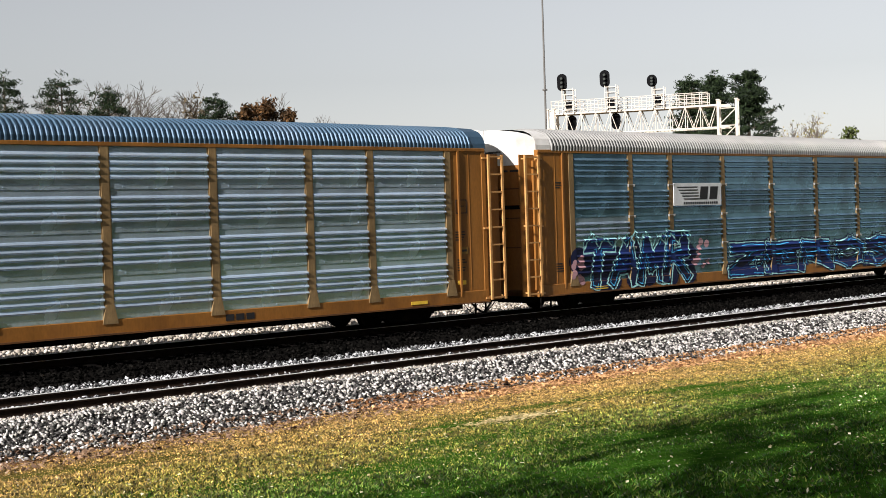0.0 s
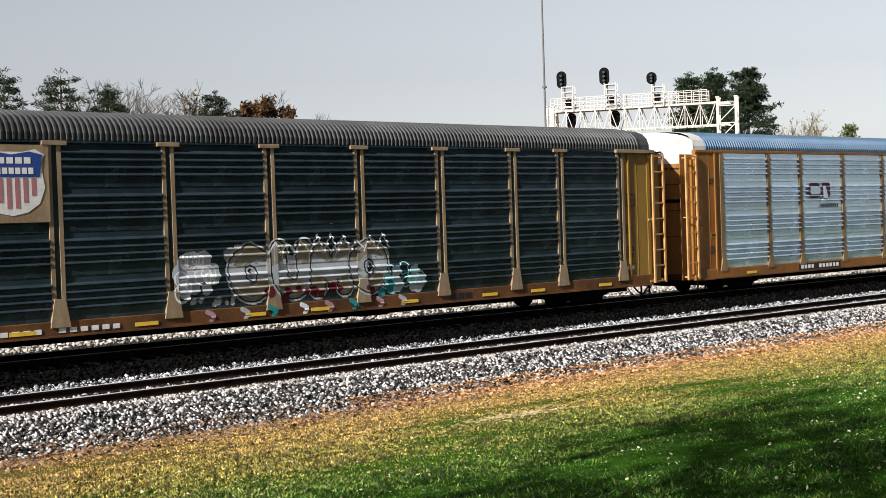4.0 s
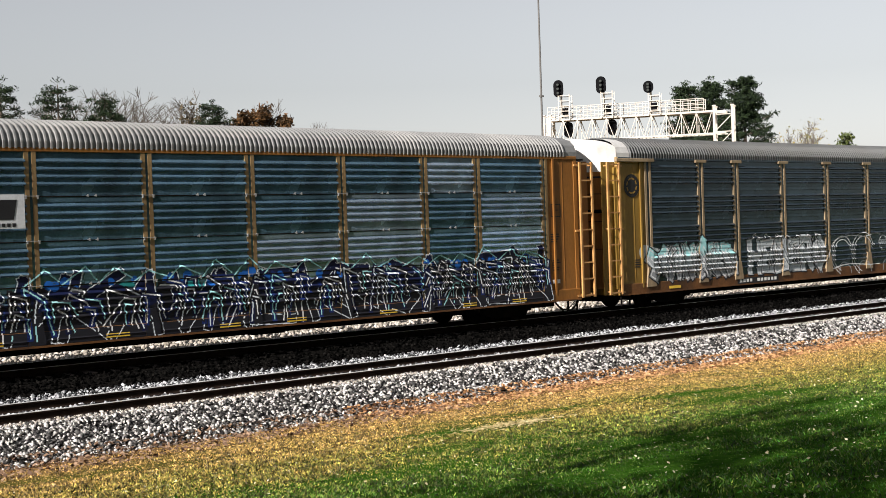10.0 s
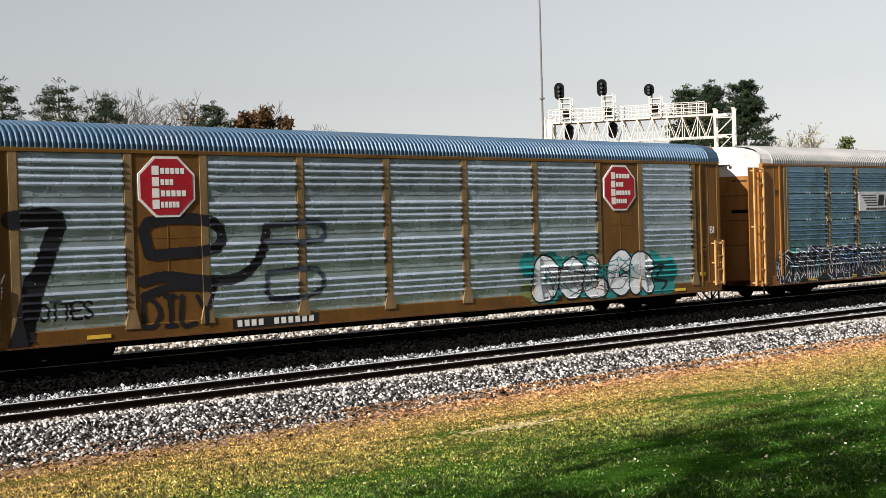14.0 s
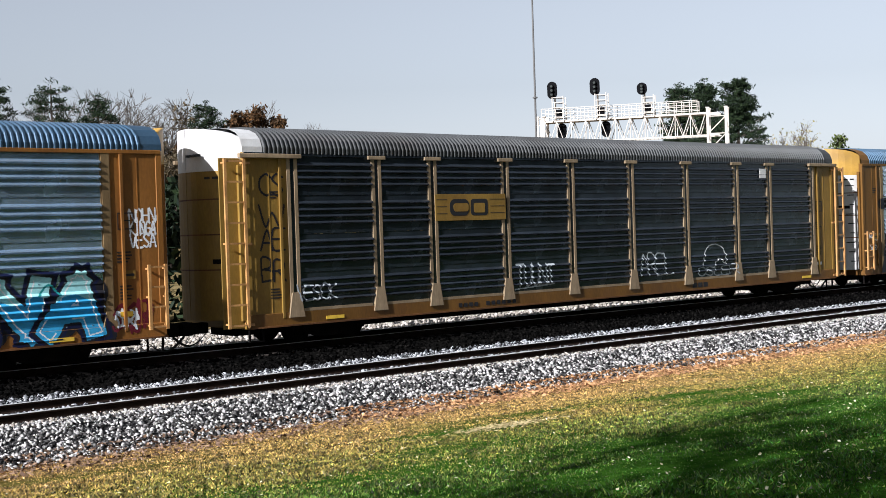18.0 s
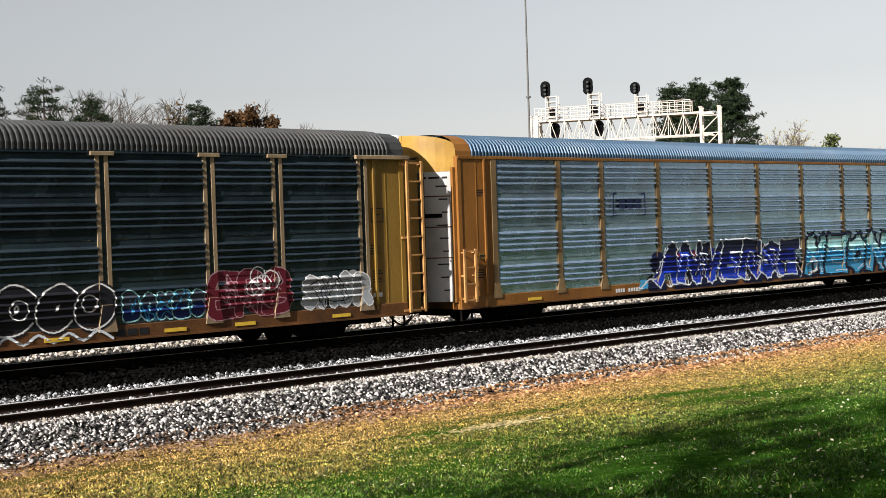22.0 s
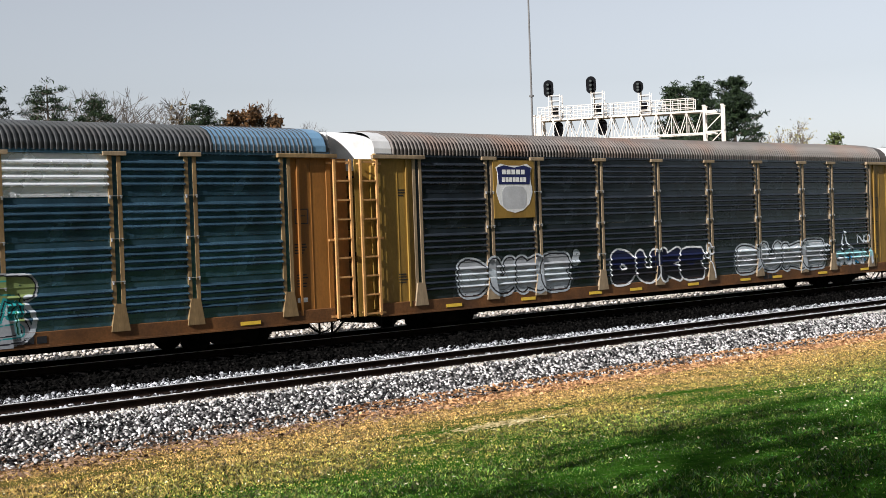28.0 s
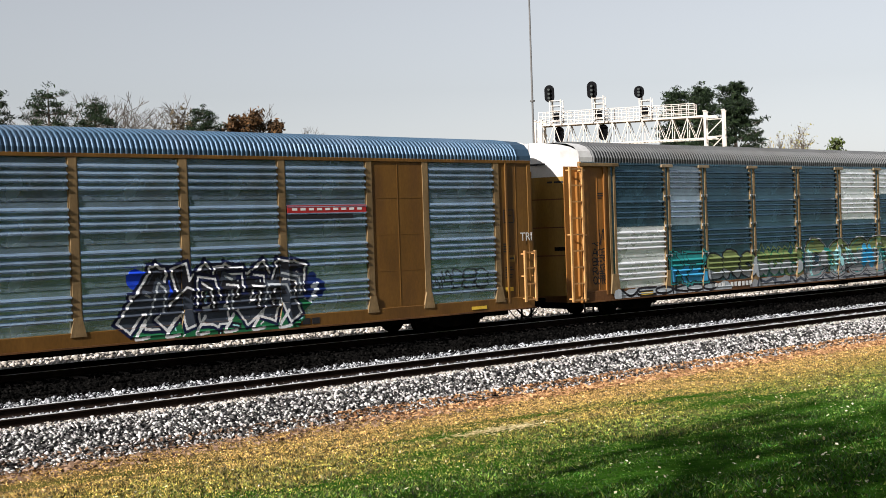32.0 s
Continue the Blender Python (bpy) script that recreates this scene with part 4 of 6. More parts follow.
COLOURS = {
    "slate": ("spray_slate", (0.0546, 0.0669, 0.0909)),
    "ink": ("spray_ink", (0.00607, 0.00972, 0.0426)),
    "indigo": ("spray_indigo", (0.00729, 0.017, 0.207)),
    "taupe": ("spray_taupe", (0.292, 0.261, 0.194)),
    "white": ("spray_white", (0.88, 0.88, 0.88)), "pale": ("spray_pale_grey", (0.462, 0.498, 0.523)), "grey": ("spray_grey", (0.329, 0.34, 0.353)),
    "black": ("spray_black", (0.0146, 0.0146, 0.0194)), "navy": ("spray_navy", (0.00972, 0.0243, 0.122)), "blue": ("spray_blue", (0.0146, 0.122, 0.462)),
    "violet": ("spray_violet", (0.0146, 0.0669, 0.669)), "sky": ("spray_sky_blue", (0.0608, 0.401, 0.705)), "ice": ("spray_ice_blue", (0.413, 0.778, 0.792)),
    "teal": ("spray_teal", (0.0243, 0.267, 0.267)), "green": ("spray_green", (0.0183, 0.158, 0.0608)), "lime": ("spray_lime", (0.2, 0.25, 0.09)),
    "red": ("spray_dark_red", (0.126, 0.0126, 0.0234)), "pink": ("spray_pink", (0.468, 0.27, 0.306)),
    "lilac": ("spray_lilac", (0.783, 0.837, 0.88)), "silver": ("spray_silver", (0.51, 0.559, 0.583)),
}


def from_arrays(name, verts, faces, mat):
    """A mesh from numpy arrays: verts (n, 3), faces (m, k)."""
    me = bpy.data.meshes.new(name)
    k = faces.shape[1]
    me.vertices.add(len(verts))
    me.vertices.foreach_set("co", verts.astype(np.float32).ravel())
    me.loops.add(faces.size)
    me.loops.foreach_set("vertex_index", faces.astype(np.int32).ravel())
    me.polygons.add(len(faces))
    me.polygons.foreach_set("loop_start", np.arange(0, faces.size, k, dtype=np.int32))
    me.update(calc_edges=True)
    me.materials.append(mat)
    return me


# first car: angular blue letters, then letters in blue rings
c = Canvas(-12.6, 7.3, 0.79, 2.75, 1)
c.cloud(-11.9, -6.1, 0.95, 2.1, "ink", 0.42, 26)
c.cloud(-12.1, -11.6, 1.1, 1.9, "pink", 0.14, 9)
c.cloud(-6.1, -5.3, 1.2, 2.35, "pink", 0.13, 10)
c.word(-11.6, -6.2, 0.84, 2.5, "TAMR", 0.4, ("navy", "navy", "ink"), "ice", 0.05, inner="sky", sharp=True, lean=0.35)
c.spikes(-11.5, -6.2, 2.1, 2.7, 8, 0.05, "ice")
c.word(-4.0, 6.9, 0.84, 2.05, "ZEROS", 0.4, ("navy", "ink", "navy"), "ice", 0.04, inner="sky", glow="ink", sharp=True, lean=0.35)
c.shards(-3.8, 6.8, 0.9, 1.9, 10, 0.045, ("ice", "sky"), ("navy", "ink", "blue"), 0.6)
c.stroke([(5.4, 2.2), (5.0, 1.6), (5.3, 1.0), (6.2, 0.95)], 0.05, "black")
c.finish(grey_car, "graffiti", "blue and white sprayed graffiti", False, cuts=(-4.6,))

# shield car: pale bubbles round taupe letters
c = Canvas(-12.6, 4.4, 0.79, 2.95, 2)
c.cloud(-4.2, -3.0, 1.5, 2.35, "pale", 0.24, 16)
c.rings(-4.2, -3.0, 1.5, 2.35, "white", 0.2, 12, 0.035)
c.cloud(-3.8, -2.6, 1.2, 1.5, "pale", 0.1, 8)
c.cloud(-2.7, 2.4, 1.55, 2.5, "grey", 0.2, 24)
c.word(-2.7, 2.3, 1.2, 2.65, "OUMO", 0.46, ("taupe", "pale", "taupe"), "black", 0.04, inner="pale", glow="pale")
c.spikes(-1.6, 2.4, 2.35, 2.85, 9, 0.045, "white")
c.cloud(-1.6, 1.8, 1.2, 1.45, "red", 0.12, 14)
c.cloud(2.2, 3.6, 1.25, 1.85, "pale", 0.2, 14)
c.rings(2.2, 3.6, 1.25, 1.85, "ice", 0.16, 10, 0.035)
c.cloud(1.9, 2.5, 1.15, 1.5, "teal", 0.12, 6)
for x, col in ((-3.4, "pink"), (-2.4, "pale"), (-1.6, "teal"), (-0.6, "white"), (0.2, "pink"), (1.0, "teal"), (1.9, "pink"), (2.7, "pale")):
    c.stroke([(x, 1.04), (x + 0.18, 0.94), (x + 0.1, 0.82)], 0.12, col)
c.scribble(-12.4, -11.0, 1.2, 1.6, 5, 0.03, "pale")
c.finish(shield_car, "graffiti", "pale bubble graffiti with dark line work", True, cuts=(-8.0,))

# dark car: five pieces in a row
c = Canvas(-13.3, 13.2, 0.79, 2.75, 3)
c.stroke([(-12.3, 2.1), (-11.4, 1.9), (-10.4, 1.6), (-9.6, 1.6)], 0.5, "silver")
c.word(-12.2, -7.3, 1.08, 2.35, "SCANORD", 0.3, ("ice", "silver", "grey"), "black", 0.045, inner="white", sharp=True, lean=-0.5)
c.tangle(-12.2, -7.3, 1.05, 2.35, 14, 0.028, ("white", "black", "pale"), 3, 0.08)
c.word(-6.6, -1.6, 1.05, 2.4, "HEBERO", 0.3, ("silver", "pale", "silver"), "black", 0.04, inner="white", sharp=True)
c.tangle(-6.5, -1.7, 1.05, 2.45, 14, 0.028, ("white", "black", "pale"), 3, 0.08)
c.spikes(-6.4, -1.8, 2.2, 2.6, 7, 0.03, "white")
for k in range(3):
    c.stroke([(-2.2 + 0.14 * k, 0.95), (-2.35 + 0.14 * k, 1.6), (-2.0 + 0.14 * k, 2.0)], 0.03, "pale")
for cx, r in ((-0.4, 0.75), (1.1, 0.85)):
    for q in (1.0, 0.82):
        c.arc(cx, 1.55, r * q, 20, 250, 0.035, "white")
c.stroke([(-1.5, 1.5), (-0.9, 2.15), (0.2, 2.3), (1.2, 2.25), (2.0, 2.35), (2.4, 2.3)], 0.035, "white")
c.stroke([(-1.2, 1.05), (0.0, 1.2), (1.4, 1.12), (2.3, 1.12)], 0.035, "white")
c.arc(2.6, 1.95, 0.3, 0, 360, 0.035, "white")
for k in range(6):
    c.arc(2.45 + 0.16 * (k % 3), 2.02 - 0.16 * (k // 3), 0.06, 0, 360, 0.025, "pale")
c.stroke([(2.9, 2.2), (3.3, 1.7), (4.15, 1.62), (3.5, 1.45), (3.5, 1.25), (4.1, 1.12), (2.9, 1.08)], 0.035, "white")
for cx in (-0.3, 1.1, 2.9):
    c.arc(cx, 0.86, 0.42, 0, 180, 0.035, "pale")
c.stroke([(3.2, 1.0), (4.1, 0.98), (3.3, 0.84)], 0.14, "pale")
c.word(4.75, 6.95, 1.56, 2.0, "LINCO", 0.12, ("white", "lilac"), "navy", 0.03)
c.word(4.75, 6.95, 1.18, 1.56, "BUSARC", 0.1, ("lilac", "white"), "navy", 0.03)
c.cloud(10.75, 12.5, 1.2, 1.9, "white", 0.2, 16)
c.rings(10.75, 12.5, 1.15, 1.95, "grey", 0.2, 14, 0.035)
for k in range(7):
    c.stroke([(10.8 + 0.27 * k, 1.2), (10.78 + 0.27 * k, 0.82)], 0.09, "pale")
c.finish(dark_tagged, "graffiti", "row of pale and black outlined graffiti", True, cuts=(-6.95, -1.55, 4.5, 9.0))

# white-roofed grey car: long black piece with white line work
c = Canvas(-13.2, 12.4, 0.79, 2.65, 4)
c.cloud(-12.6, 11.9, 1.5, 1.95, "teal", 0.24, 34)
c.cloud(-12.5, 11.9, 0.8, 1.72, "ink", 0.42, 120)
c.cloud(-12.5, 11.9, 0.8, 1.75, "black", 0.34, 120)
c.band(-12.4, 11.9, 0.6, 1.25, "black", 0.12, 2)
c.word(-12.6, -5.2, 0.8, 2.0, "WARENK", 0.2, ("ink", "black"), "lilac", 0.026, sharp=True, lean=0.5)
c.word(-4.9, 2.8, 0.8, 2.3, "MKAVNE", 0.22, ("ink", "black"), "lilac", 0.026, sharp=True, lean=0.5)
c.word(3.0, 12.0, 0.8, 2.35, "KRSAWEN", 0.22, ("ink", "black"), "lilac", 0.026, sharp=True, lean=-0.5)
c.cloud(-4.0, 12.0, 2.0, 2.2, "blue", 0.12, 40)
for x0, x1, top, n in ((-12.7, -5.1, 2.0, 60), (-4.9, 2.9, 2.3, 66), (2.9, 12.1, 2.4, 84)):
    c.shards(x0, x1, 0.8, top, n, 0.036, ("white", "lilac", "ice", "white"), ("black", "ink", "black", "navy", "black"), 0.62)
c.spikes(-12.4, -5.2, 1.8, 2.15, 9, 0.035, "white")
c.spikes(-4.6, 11.8, 2.1, 2.55, 18, 0.035, "ice")
c.finish(pale_roof_car, "graffiti", "long black graffiti piece with white line work", False, cuts=(-5.0, 2.9))

# red octagon car: roller strokes and a bubble piece
c = Canvas(-13.3, -3.5, 0.79, 3.95, 5)
c.stroke([(-12.1, 3.6), (-11.05, 3.62), (-11.25, 2.9), (-11.75, 1.6), (-12.05, 0.8)], 0.42, "black")
c.stroke([(-11.6, 2.2), (-11.9, 1.0)], 0.5, "black")
c.stroke([(-8.75, 2.75), (-8.75, 3.5), (-7.0, 3.5), (-6.85, 2.85), (-8.6, 2.72)], 0.27, "black")
c.stroke([(-8.95, 2.1), (-8.3, 2.2), (-7.2, 2.05), (-6.2, 2.1), (-5.6, 2.6), (-5.4, 3.2)], 0.26, "black")
c.stroke([(-8.9, 1.75), (-8.1, 1.95), (-7.0, 1.85)], 0.2, "black")
c.stroke([(-5.45, 3.35), (-3.75, 3.42), (-3.72, 2.95), (-5.4, 2.95)], 0.16, "slate")
c.stroke([(-5.35, 2.15), (-3.85, 2.2), (-3.8, 1.6), (-5.3, 1.5), (-5.4, 2.15)], 0.14, "slate")
c.word(-8.95, -7.0, 0.95, 1.75, "DILY", 0.09, ("black",), "black", 0.01)
c.word(-11.8, -10.2, 1.3, 1.75, "JOTTES", 0.05, ("black",), "black", 0.005)
c.scribble(-13.1, -12.3, 2.1, 2.45, 5, 0.03, "white")
c.scribble(-13.1, -12.3, 1.75, 2.05, 5, 0.03, "white")
c.finish(red_sign, "graffiti", "broad black roller strokes", False, (1, 7), cuts=(-12.3, -10.0))
c = Canvas(2.8, 11.6, 0.79, 2.6, 6)
c.cloud(3.9, 10.7, 0.95, 2.0, "teal", 0.36, 44)
c.cloud(3.8, 4.3, 0.85, 1.3, "lime", 0.2, 6)
c.word(4.2, 9.8, 0.84, 2.2, "DOLCR", 0.54, ("lilac", "pale", "lilac"), "black", 0.06, inner="white", lean=0.2)
c.scribble(4.4, 9.6, 0.9, 2.1, 7, 0.028, "black")
c.scribble(4.4, 9.6, 0.9, 2.1, 4, 0.03, "teal")
c.stroke([(9.5, 1.6), (10.3, 1.75), (9.9, 1.3), (10.5, 1.2), (10.2, 0.95)], 0.09, "black")
c.finish(red_sign, "graffiti", "white bubble graffiti on a teal cloud", False, (1, 7))

# dark golden car: small tags
c = Canvas(-13.3, 7.5, 0.9, 4.95, 7)
c.word(-12.0, -10.7, 1.35, 1.8, "VESCK", 0.035, ("pale",), "pale", 0.004)
c.word(-3.95, -2.3, 1.3, 2.0, "TUUNT", 0.045, ("pale",), "pale", 0.006)
c.stroke([(-4.0, 1.24), (-2.3, 1.34)], 0.04, "pale")
c.word(1.8, 3.5, 1.35, 2.1, "AREL", 0.04, ("pale",), "pale", 0.005)
c.word(4.9, 7.2, 1.2, 1.55, "OSLER", 0.035, ("pale",), "pale", 0.004)
c.stroke([(5.2, 1.6), (5.4, 2.15), (5.9, 2.3), (6.4, 2.1), (6.5, 1.6), (6.1, 1.8), (5.8, 1.5)], 0.04, "white")
for z, s in ((4.4, "CS"), (3.6, "W"), (3.0, "AE"), (2.2, "BR")):
    c.word(-13.05, -12.3, z - 0.3, z + 0.3, s, 0.045, ("black",), "black", 0.005)
c.finish(golden_car, "graffiti", "thin pale and black tags", True, cuts=(-12.2, -7.0, 0.0, 4.2))

# silver car: navy and turquoise pieces
c = Canvas(-6.4, 13.4, 0.79, 4.0, 8)
c.cloud(-4.9, 4.0, 0.85, 1.75, "ink", 0.4, 60)
c.cloud(-3.6, 3.4, 1.5, 1.95, "indigo", 0.32, 26)
for x in (-3.5, -2.4, 0.3, 1.2, 2.4):
    c.cloud(x, x + 0.5, 1.75, 2.1, "red", 0.18, 4)
c.cloud(-5.5, -5.0, 0.95, 1.15, "sky", 0.12, 5)
c.word(-4.4, 3.9, 0.98, 2.35, "ANVERSE", 0.4, ("ink", "indigo", "violet"), "lilac", 0.055, sharp=True, lean=0.45)
c.shards(-4.2, 3.7, 1.0, 2.2, 9, 0.05, ("lilac", "white"), ("ink", "indigo", "violet"))
c.stroke([(-5.5, 0.86), (-4.9, 1.2), (-4.45, 1.25), (-4.0, 2.2)], 0.06, "lilac")
c.stroke([(3.2, 1.5), (3.9, 1.35), (4.15, 0.95), (4.0, 0.85)], 0.06, "lilac")
for x in (-3.9, -2.9, -0.9, 0.6, 2.6):
    c.stroke([(x, 1.25), (x + 0.05, 0.9)], 0.05, "white")
    c.stroke([(x - 0.12, 0.98), (x + 0.05, 0.88), (x + 0.2, 0.98)], 0.05, "white")
c.cloud(4.6, 12.0, 0.9, 2.0, "black", 0.38, 56)
c.cloud(4.7, 5.4, 1.4, 1.9, "red", 0.2, 8)
c.word(4.5, 11.9, 0.84, 2.3, "MEONA", 0.5, ("ice", "sky", "sky"), "black", 0.06, inner="white", glow="ink", lean=0.35, sharp=True)
c.stroke([(4.6, 0.95), (5.2, 1.1), (5.1, 1.5), (4.6, 1.3)], 0.1, "white")
for x in (5.6, 7.0, 8.6, 10.3):
    c.stroke([(x, 1.9), (x + 0.25, 2.15), (x + 0.5, 1.9)], 0.05, "teal")
c.scribble(12.0, 13.2, 0.9, 1.7, 6, 0.06, "red")
c.scribble(12.1, 12.9, 1.0, 1.5, 6, 0.05, "lilac")
for k in range(3):
    c.word(12.6, 13.3, 2.9 + 0.3 * k, 3.25 + 0.3 * k, ("VESA", "KINGA", "NOHN")[k], 0.035, ("white",), "white", 0.004)
c.finish(turquoise_car, "graffiti", "navy and turquoise sprayed graffiti", False, cuts=(4.35, 12.0))

# dark car with the yellow emblem
c = Canvas(-13.3, 12.6, 0.79, 5.0, 9)
c.word(-11.8, -9.2, 1.1, 2.0, "GETRS", 0.2, ("slate",), "black", 0.05)
c.word(-10.4, -9.3, 1.25, 1.95, "RO", 0.045, ("pale",), "pale", 0.006)
c.cloud(-6.9, -4.6, 1.35, 2.0, "blue", 0.3, 26)
c.stroke([(-7.3, 1.55), (-6.6, 1.9)], 0.3, "blue")
c.word(-7.0, -4.6, 1.5, 2.25, "SERO", 0.16, ("blue", "navy"), "navy", 0.04)
c.cloud(-6.4, -4.5, 1.12, 1.3, "ice", 0.14, 16)
c.rings(-6.6, -4.5, 1.1, 1.45, "white", 0.16, 8, 0.03)
c.spikes(-6.9, -4.6, 2.2, 2.65, 8, 0.04, "ice")
c.scribble(-7.0, -4.6, 1.2, 2.2, 7, 0.026, "ice")
c.arc(-3.65, 1.5, 0.22, 0, 360, 0.44, "white")
c.arc(-3.65, 1.5, 0.3, 0, 360, 0.05, "black")
c.stroke([(-3.8, 1.5), (-3.65, 1.4), (-3.5, 1.5)], 0.05, "black")
c.word(-3.1, 1.5, 0.9, 2.2, "SUNKO", 0.36, ("pale", "grey"), "black", 0.03, inner="white", glow="pale", lean=0.25)
c.scribble(-3.0, 1.4, 1.0, 2.1, 6, 0.024, "black")
c.cloud(-2.4, 1.2, 0.84, 0.95, "pale", 0.1, 12)
c.word(1.7, 4.5, 1.05, 2.15, "DOO", 0.42, ("black",), "white", 0.04, glow="black", lean=0.4)
c.arc(2.2, 1.6, 0.22, 0, 360, 0.03, "white")
c.arc(3.9, 1.65, 0.2, 0, 360, 0.03, "white")
c.stroke([(1.6, 0.82)] + [(1.9 + 0.36 * k, 1.02 if k % 2 == 0 else 0.82) for k in range(8)], 0.06, "lilac")
c.word(4.75, 7.0, 1.15, 1.85, "BOKES", 0.2, ("slate", "navy"), "ice", 0.032)
c.scribble(4.8, 6.9, 1.1, 1.9, 4, 0.026, "sky")
c.cloud(7.2, 9.5, 1.1, 2.0, "red", 0.24, 20)
c.word(7.1, 9.6, 1.05, 2.2, "ERB", 0.24, ("red",), "pink", 0.026, lean=0.3)
c.scribble(7.2, 9.5, 1.1, 2.2, 5, 0.024, "pink")
c.rings(8.0, 9.5, 1.7, 2.2, "white", 0.22, 5, 0.035)
c.cloud(10.0, 12.0, 1.2, 1.9, "grey", 0.2, 22)
c.word(9.9, 12.2, 1.1, 2.0, "SHOR", 0.24, ("grey", "pale"), "white", 0.03)
c.scribble(10.0, 12.1, 1.1, 2.0, 4, 0.026, "black")
for z, s in ((4.7, "US"), (4.2, "EC"), (3.4, "W"), (2.8, "SO")):
    c.word(-13.1, -12.3, z - 0.25, z + 0.25, s, 0.045, ("pale",), "pale", 0.005)
c.word(-13.1, -12.3, 1.75, 2.15, "BUV", 0.06, ("black",), "black", 0.005)
c.finish(yellow_mark_car, "graffiti", "blue, white and red sprayed graffiti", True, cuts=(-12.2, -8.0, -4.2, -3.25, 1.6, 4.6, 7.0, 9.75))

# black car: the same four letters three times, in different outlines
c = Canvas(-11.2, 12.4, 0.79, 2.6, 10)
c.word(-10.5, -5.9, 1.1, 2.15, "DUKE", 0.5, ("grey", "silver", "pale"), "black", 0.05, inner="grey", glow="pale")
c.arc(-5.55, 1.95, 0.1, 0, 360, 0.16, "pale")
c.arc(-5.5, 2.15, 0.09, 0, 360, 0.14, "pale")
c.word(-3.8, 1.0, 1.05, 2.2, "DUKE", 0.44, ("ink", "black"), "white", 0.065)
for dx, dz in ((0.0, 0.16), (0.17, 0.0), (-0.05, -0.14)):
    c.arc(1.32 + dx, 2.0 + dz, 0.12, 0, 360, 0.06, "white")
c.stroke([(1.3, 1.85), (1.55, 1.3), (1.6, 1.05)], 0.06, "white")
c.word(3.0, 8.6, 1.12, 2.15, "DUKE", 0.52, ("silver", "grey", "pale"), "black", 0.05, inner="white", glow="pale")
c.arc(8.85, 1.85, 0.14, 0, 360, 0.08, "pale")
c.cloud(9.5, 12.0, 1.2, 1.5, "sky", 0.13, 20)
c.word(9.4, 12.1, 1.1, 1.7, "SORM", 0.12, ("ice", "lilac"), "grey", 0.04)
c.stroke([(9.9, 1.75), (10.1, 2.45), (10.35, 1.9), (10.7, 1.8)], 0.09, "lilac")
c.word(11.1, 12.0, 1.95, 2.3, "NO", 0.06, ("lilac",), "lilac", 0.006)
c.finish(black_car, "graffiti", "grey and white outlined graffiti", True, cuts=(-4.6, 2.4, 9.2))

# patched car
c = Canvas(-13.3, 5.4, 0.79, 3.3, 11)
c.band(-11.9, -6.0, 0.6, 1.06, "pale", 0.06, 3)
c.band(-4.4, 4.8, 0.6, 1.06, "grey", 0.06, 3)
c.word(-11.7, -6.6, 0.8, 1.1, "VEOKCO", 0.06, ("black",), "black", 0.01)
c.word(-4.2, 4.6, 0.8, 1.1, "MUWUVUNU", 0.08, ("slate",), "black", 0.01, sharp=True)
c.cloud(-8.9, -7.5, 1.35, 1.95, "teal", 0.26, 14)
c.word(-9.1, -7.2, 1.15, 2.15, "NZ", 0.3, ("teal", "sky"), "black", 0.04, sharp=True, glow="teal")
c.word(-7.1, -4.2, 1.15, 2.1, "BRO", 0.34, ("lime", "lime", "pale"), "black", 0.055)
c.cloud(-4.3, -4.1, 1.2, 1.9, "pale", 0.2, 5)
c.cloud(-4.0, -1.4, 1.25, 1.95, "lime", 0.2, 26)
c.word(-4.1, -1.2, 1.15, 2.1, "WOAS", 0.26, ("lime", "pale"), "green", 0.04)
c.spikes(-4.0, -1.4, 2.0, 2.35, 7, 0.04, "lime")
c.word(-0.9, 5.0, 0.9, 2.35, "DOSE", 0.5, ("lime", "pale", "grey"), "black", 0.035, inner="teal", glow="grey", lean=0.25)
c.scribble(-0.7, 4.8, 1.0, 2.2, 6, 0.025, "black")
c.cloud(0.7, 1.6, 1.2, 2.0, "ice", 0.16, 12)
c.cloud(3.0, 3.8, 1.2, 2.1, "sky", 0.18, 12)
c.arc(4.7, 1.35, 0.42, -60, 120, 0.12, "pale")
c.shards(-0.8, 4.8, 1.0, 2.2, 9, 0.035, ("black", "green"), ("lime", "ice", "teal"), 0.4)
c.scribble(-13.0, -12.4, 2.5, 3.1, 3, 0.03, "black")
for k in range(4):
    c.word(-13.05, -12.35, 1.3 + 0.3 * k, 1.56 + 0.3 * k, ("COTE", "RAS", "BES", "ACE")[k], 0.03, ("black",), "black", 0.005)
c.finish(patched, "graffiti", "teal, lime and white sprayed graffiti", True, cuts=(-12.3, -7.15, -4.2, -1.1))

# last car
c = Canvas(-1.2, 12.2, 0.79, 2.75, 12)
c.cloud(0.0, 1.0, 1.5, 2.3, "violet", 0.26, 12)
c.cloud(4.6, 5.4, 1.5, 2.1, "navy", 0.24, 12)
c.cloud(4.8, 5.4, 1.4, 1.9, "lilac", 0.09, 12)
c.band(-0.2, 4.9, 0.6, 1.4, "green", 0.15, 2)
c.shards(-0.3, 5.0, 0.8, 1.35, 9, 0.04, ("white", "ice"), ("green", "green", "black"), 0.6)
c.word(-0.1, 4.9, 1.05, 2.45, "AXIOR", 0.36, ("black", "slate"), "white", 0.06, sharp=True, lean=0.6, inner="slate", glow="ink")
c.shards(0.1, 4.8, 1.2, 2.4, 16, 0.055, ("white", "white", "pale"), ("black", "ink", "slate"), 0.75)
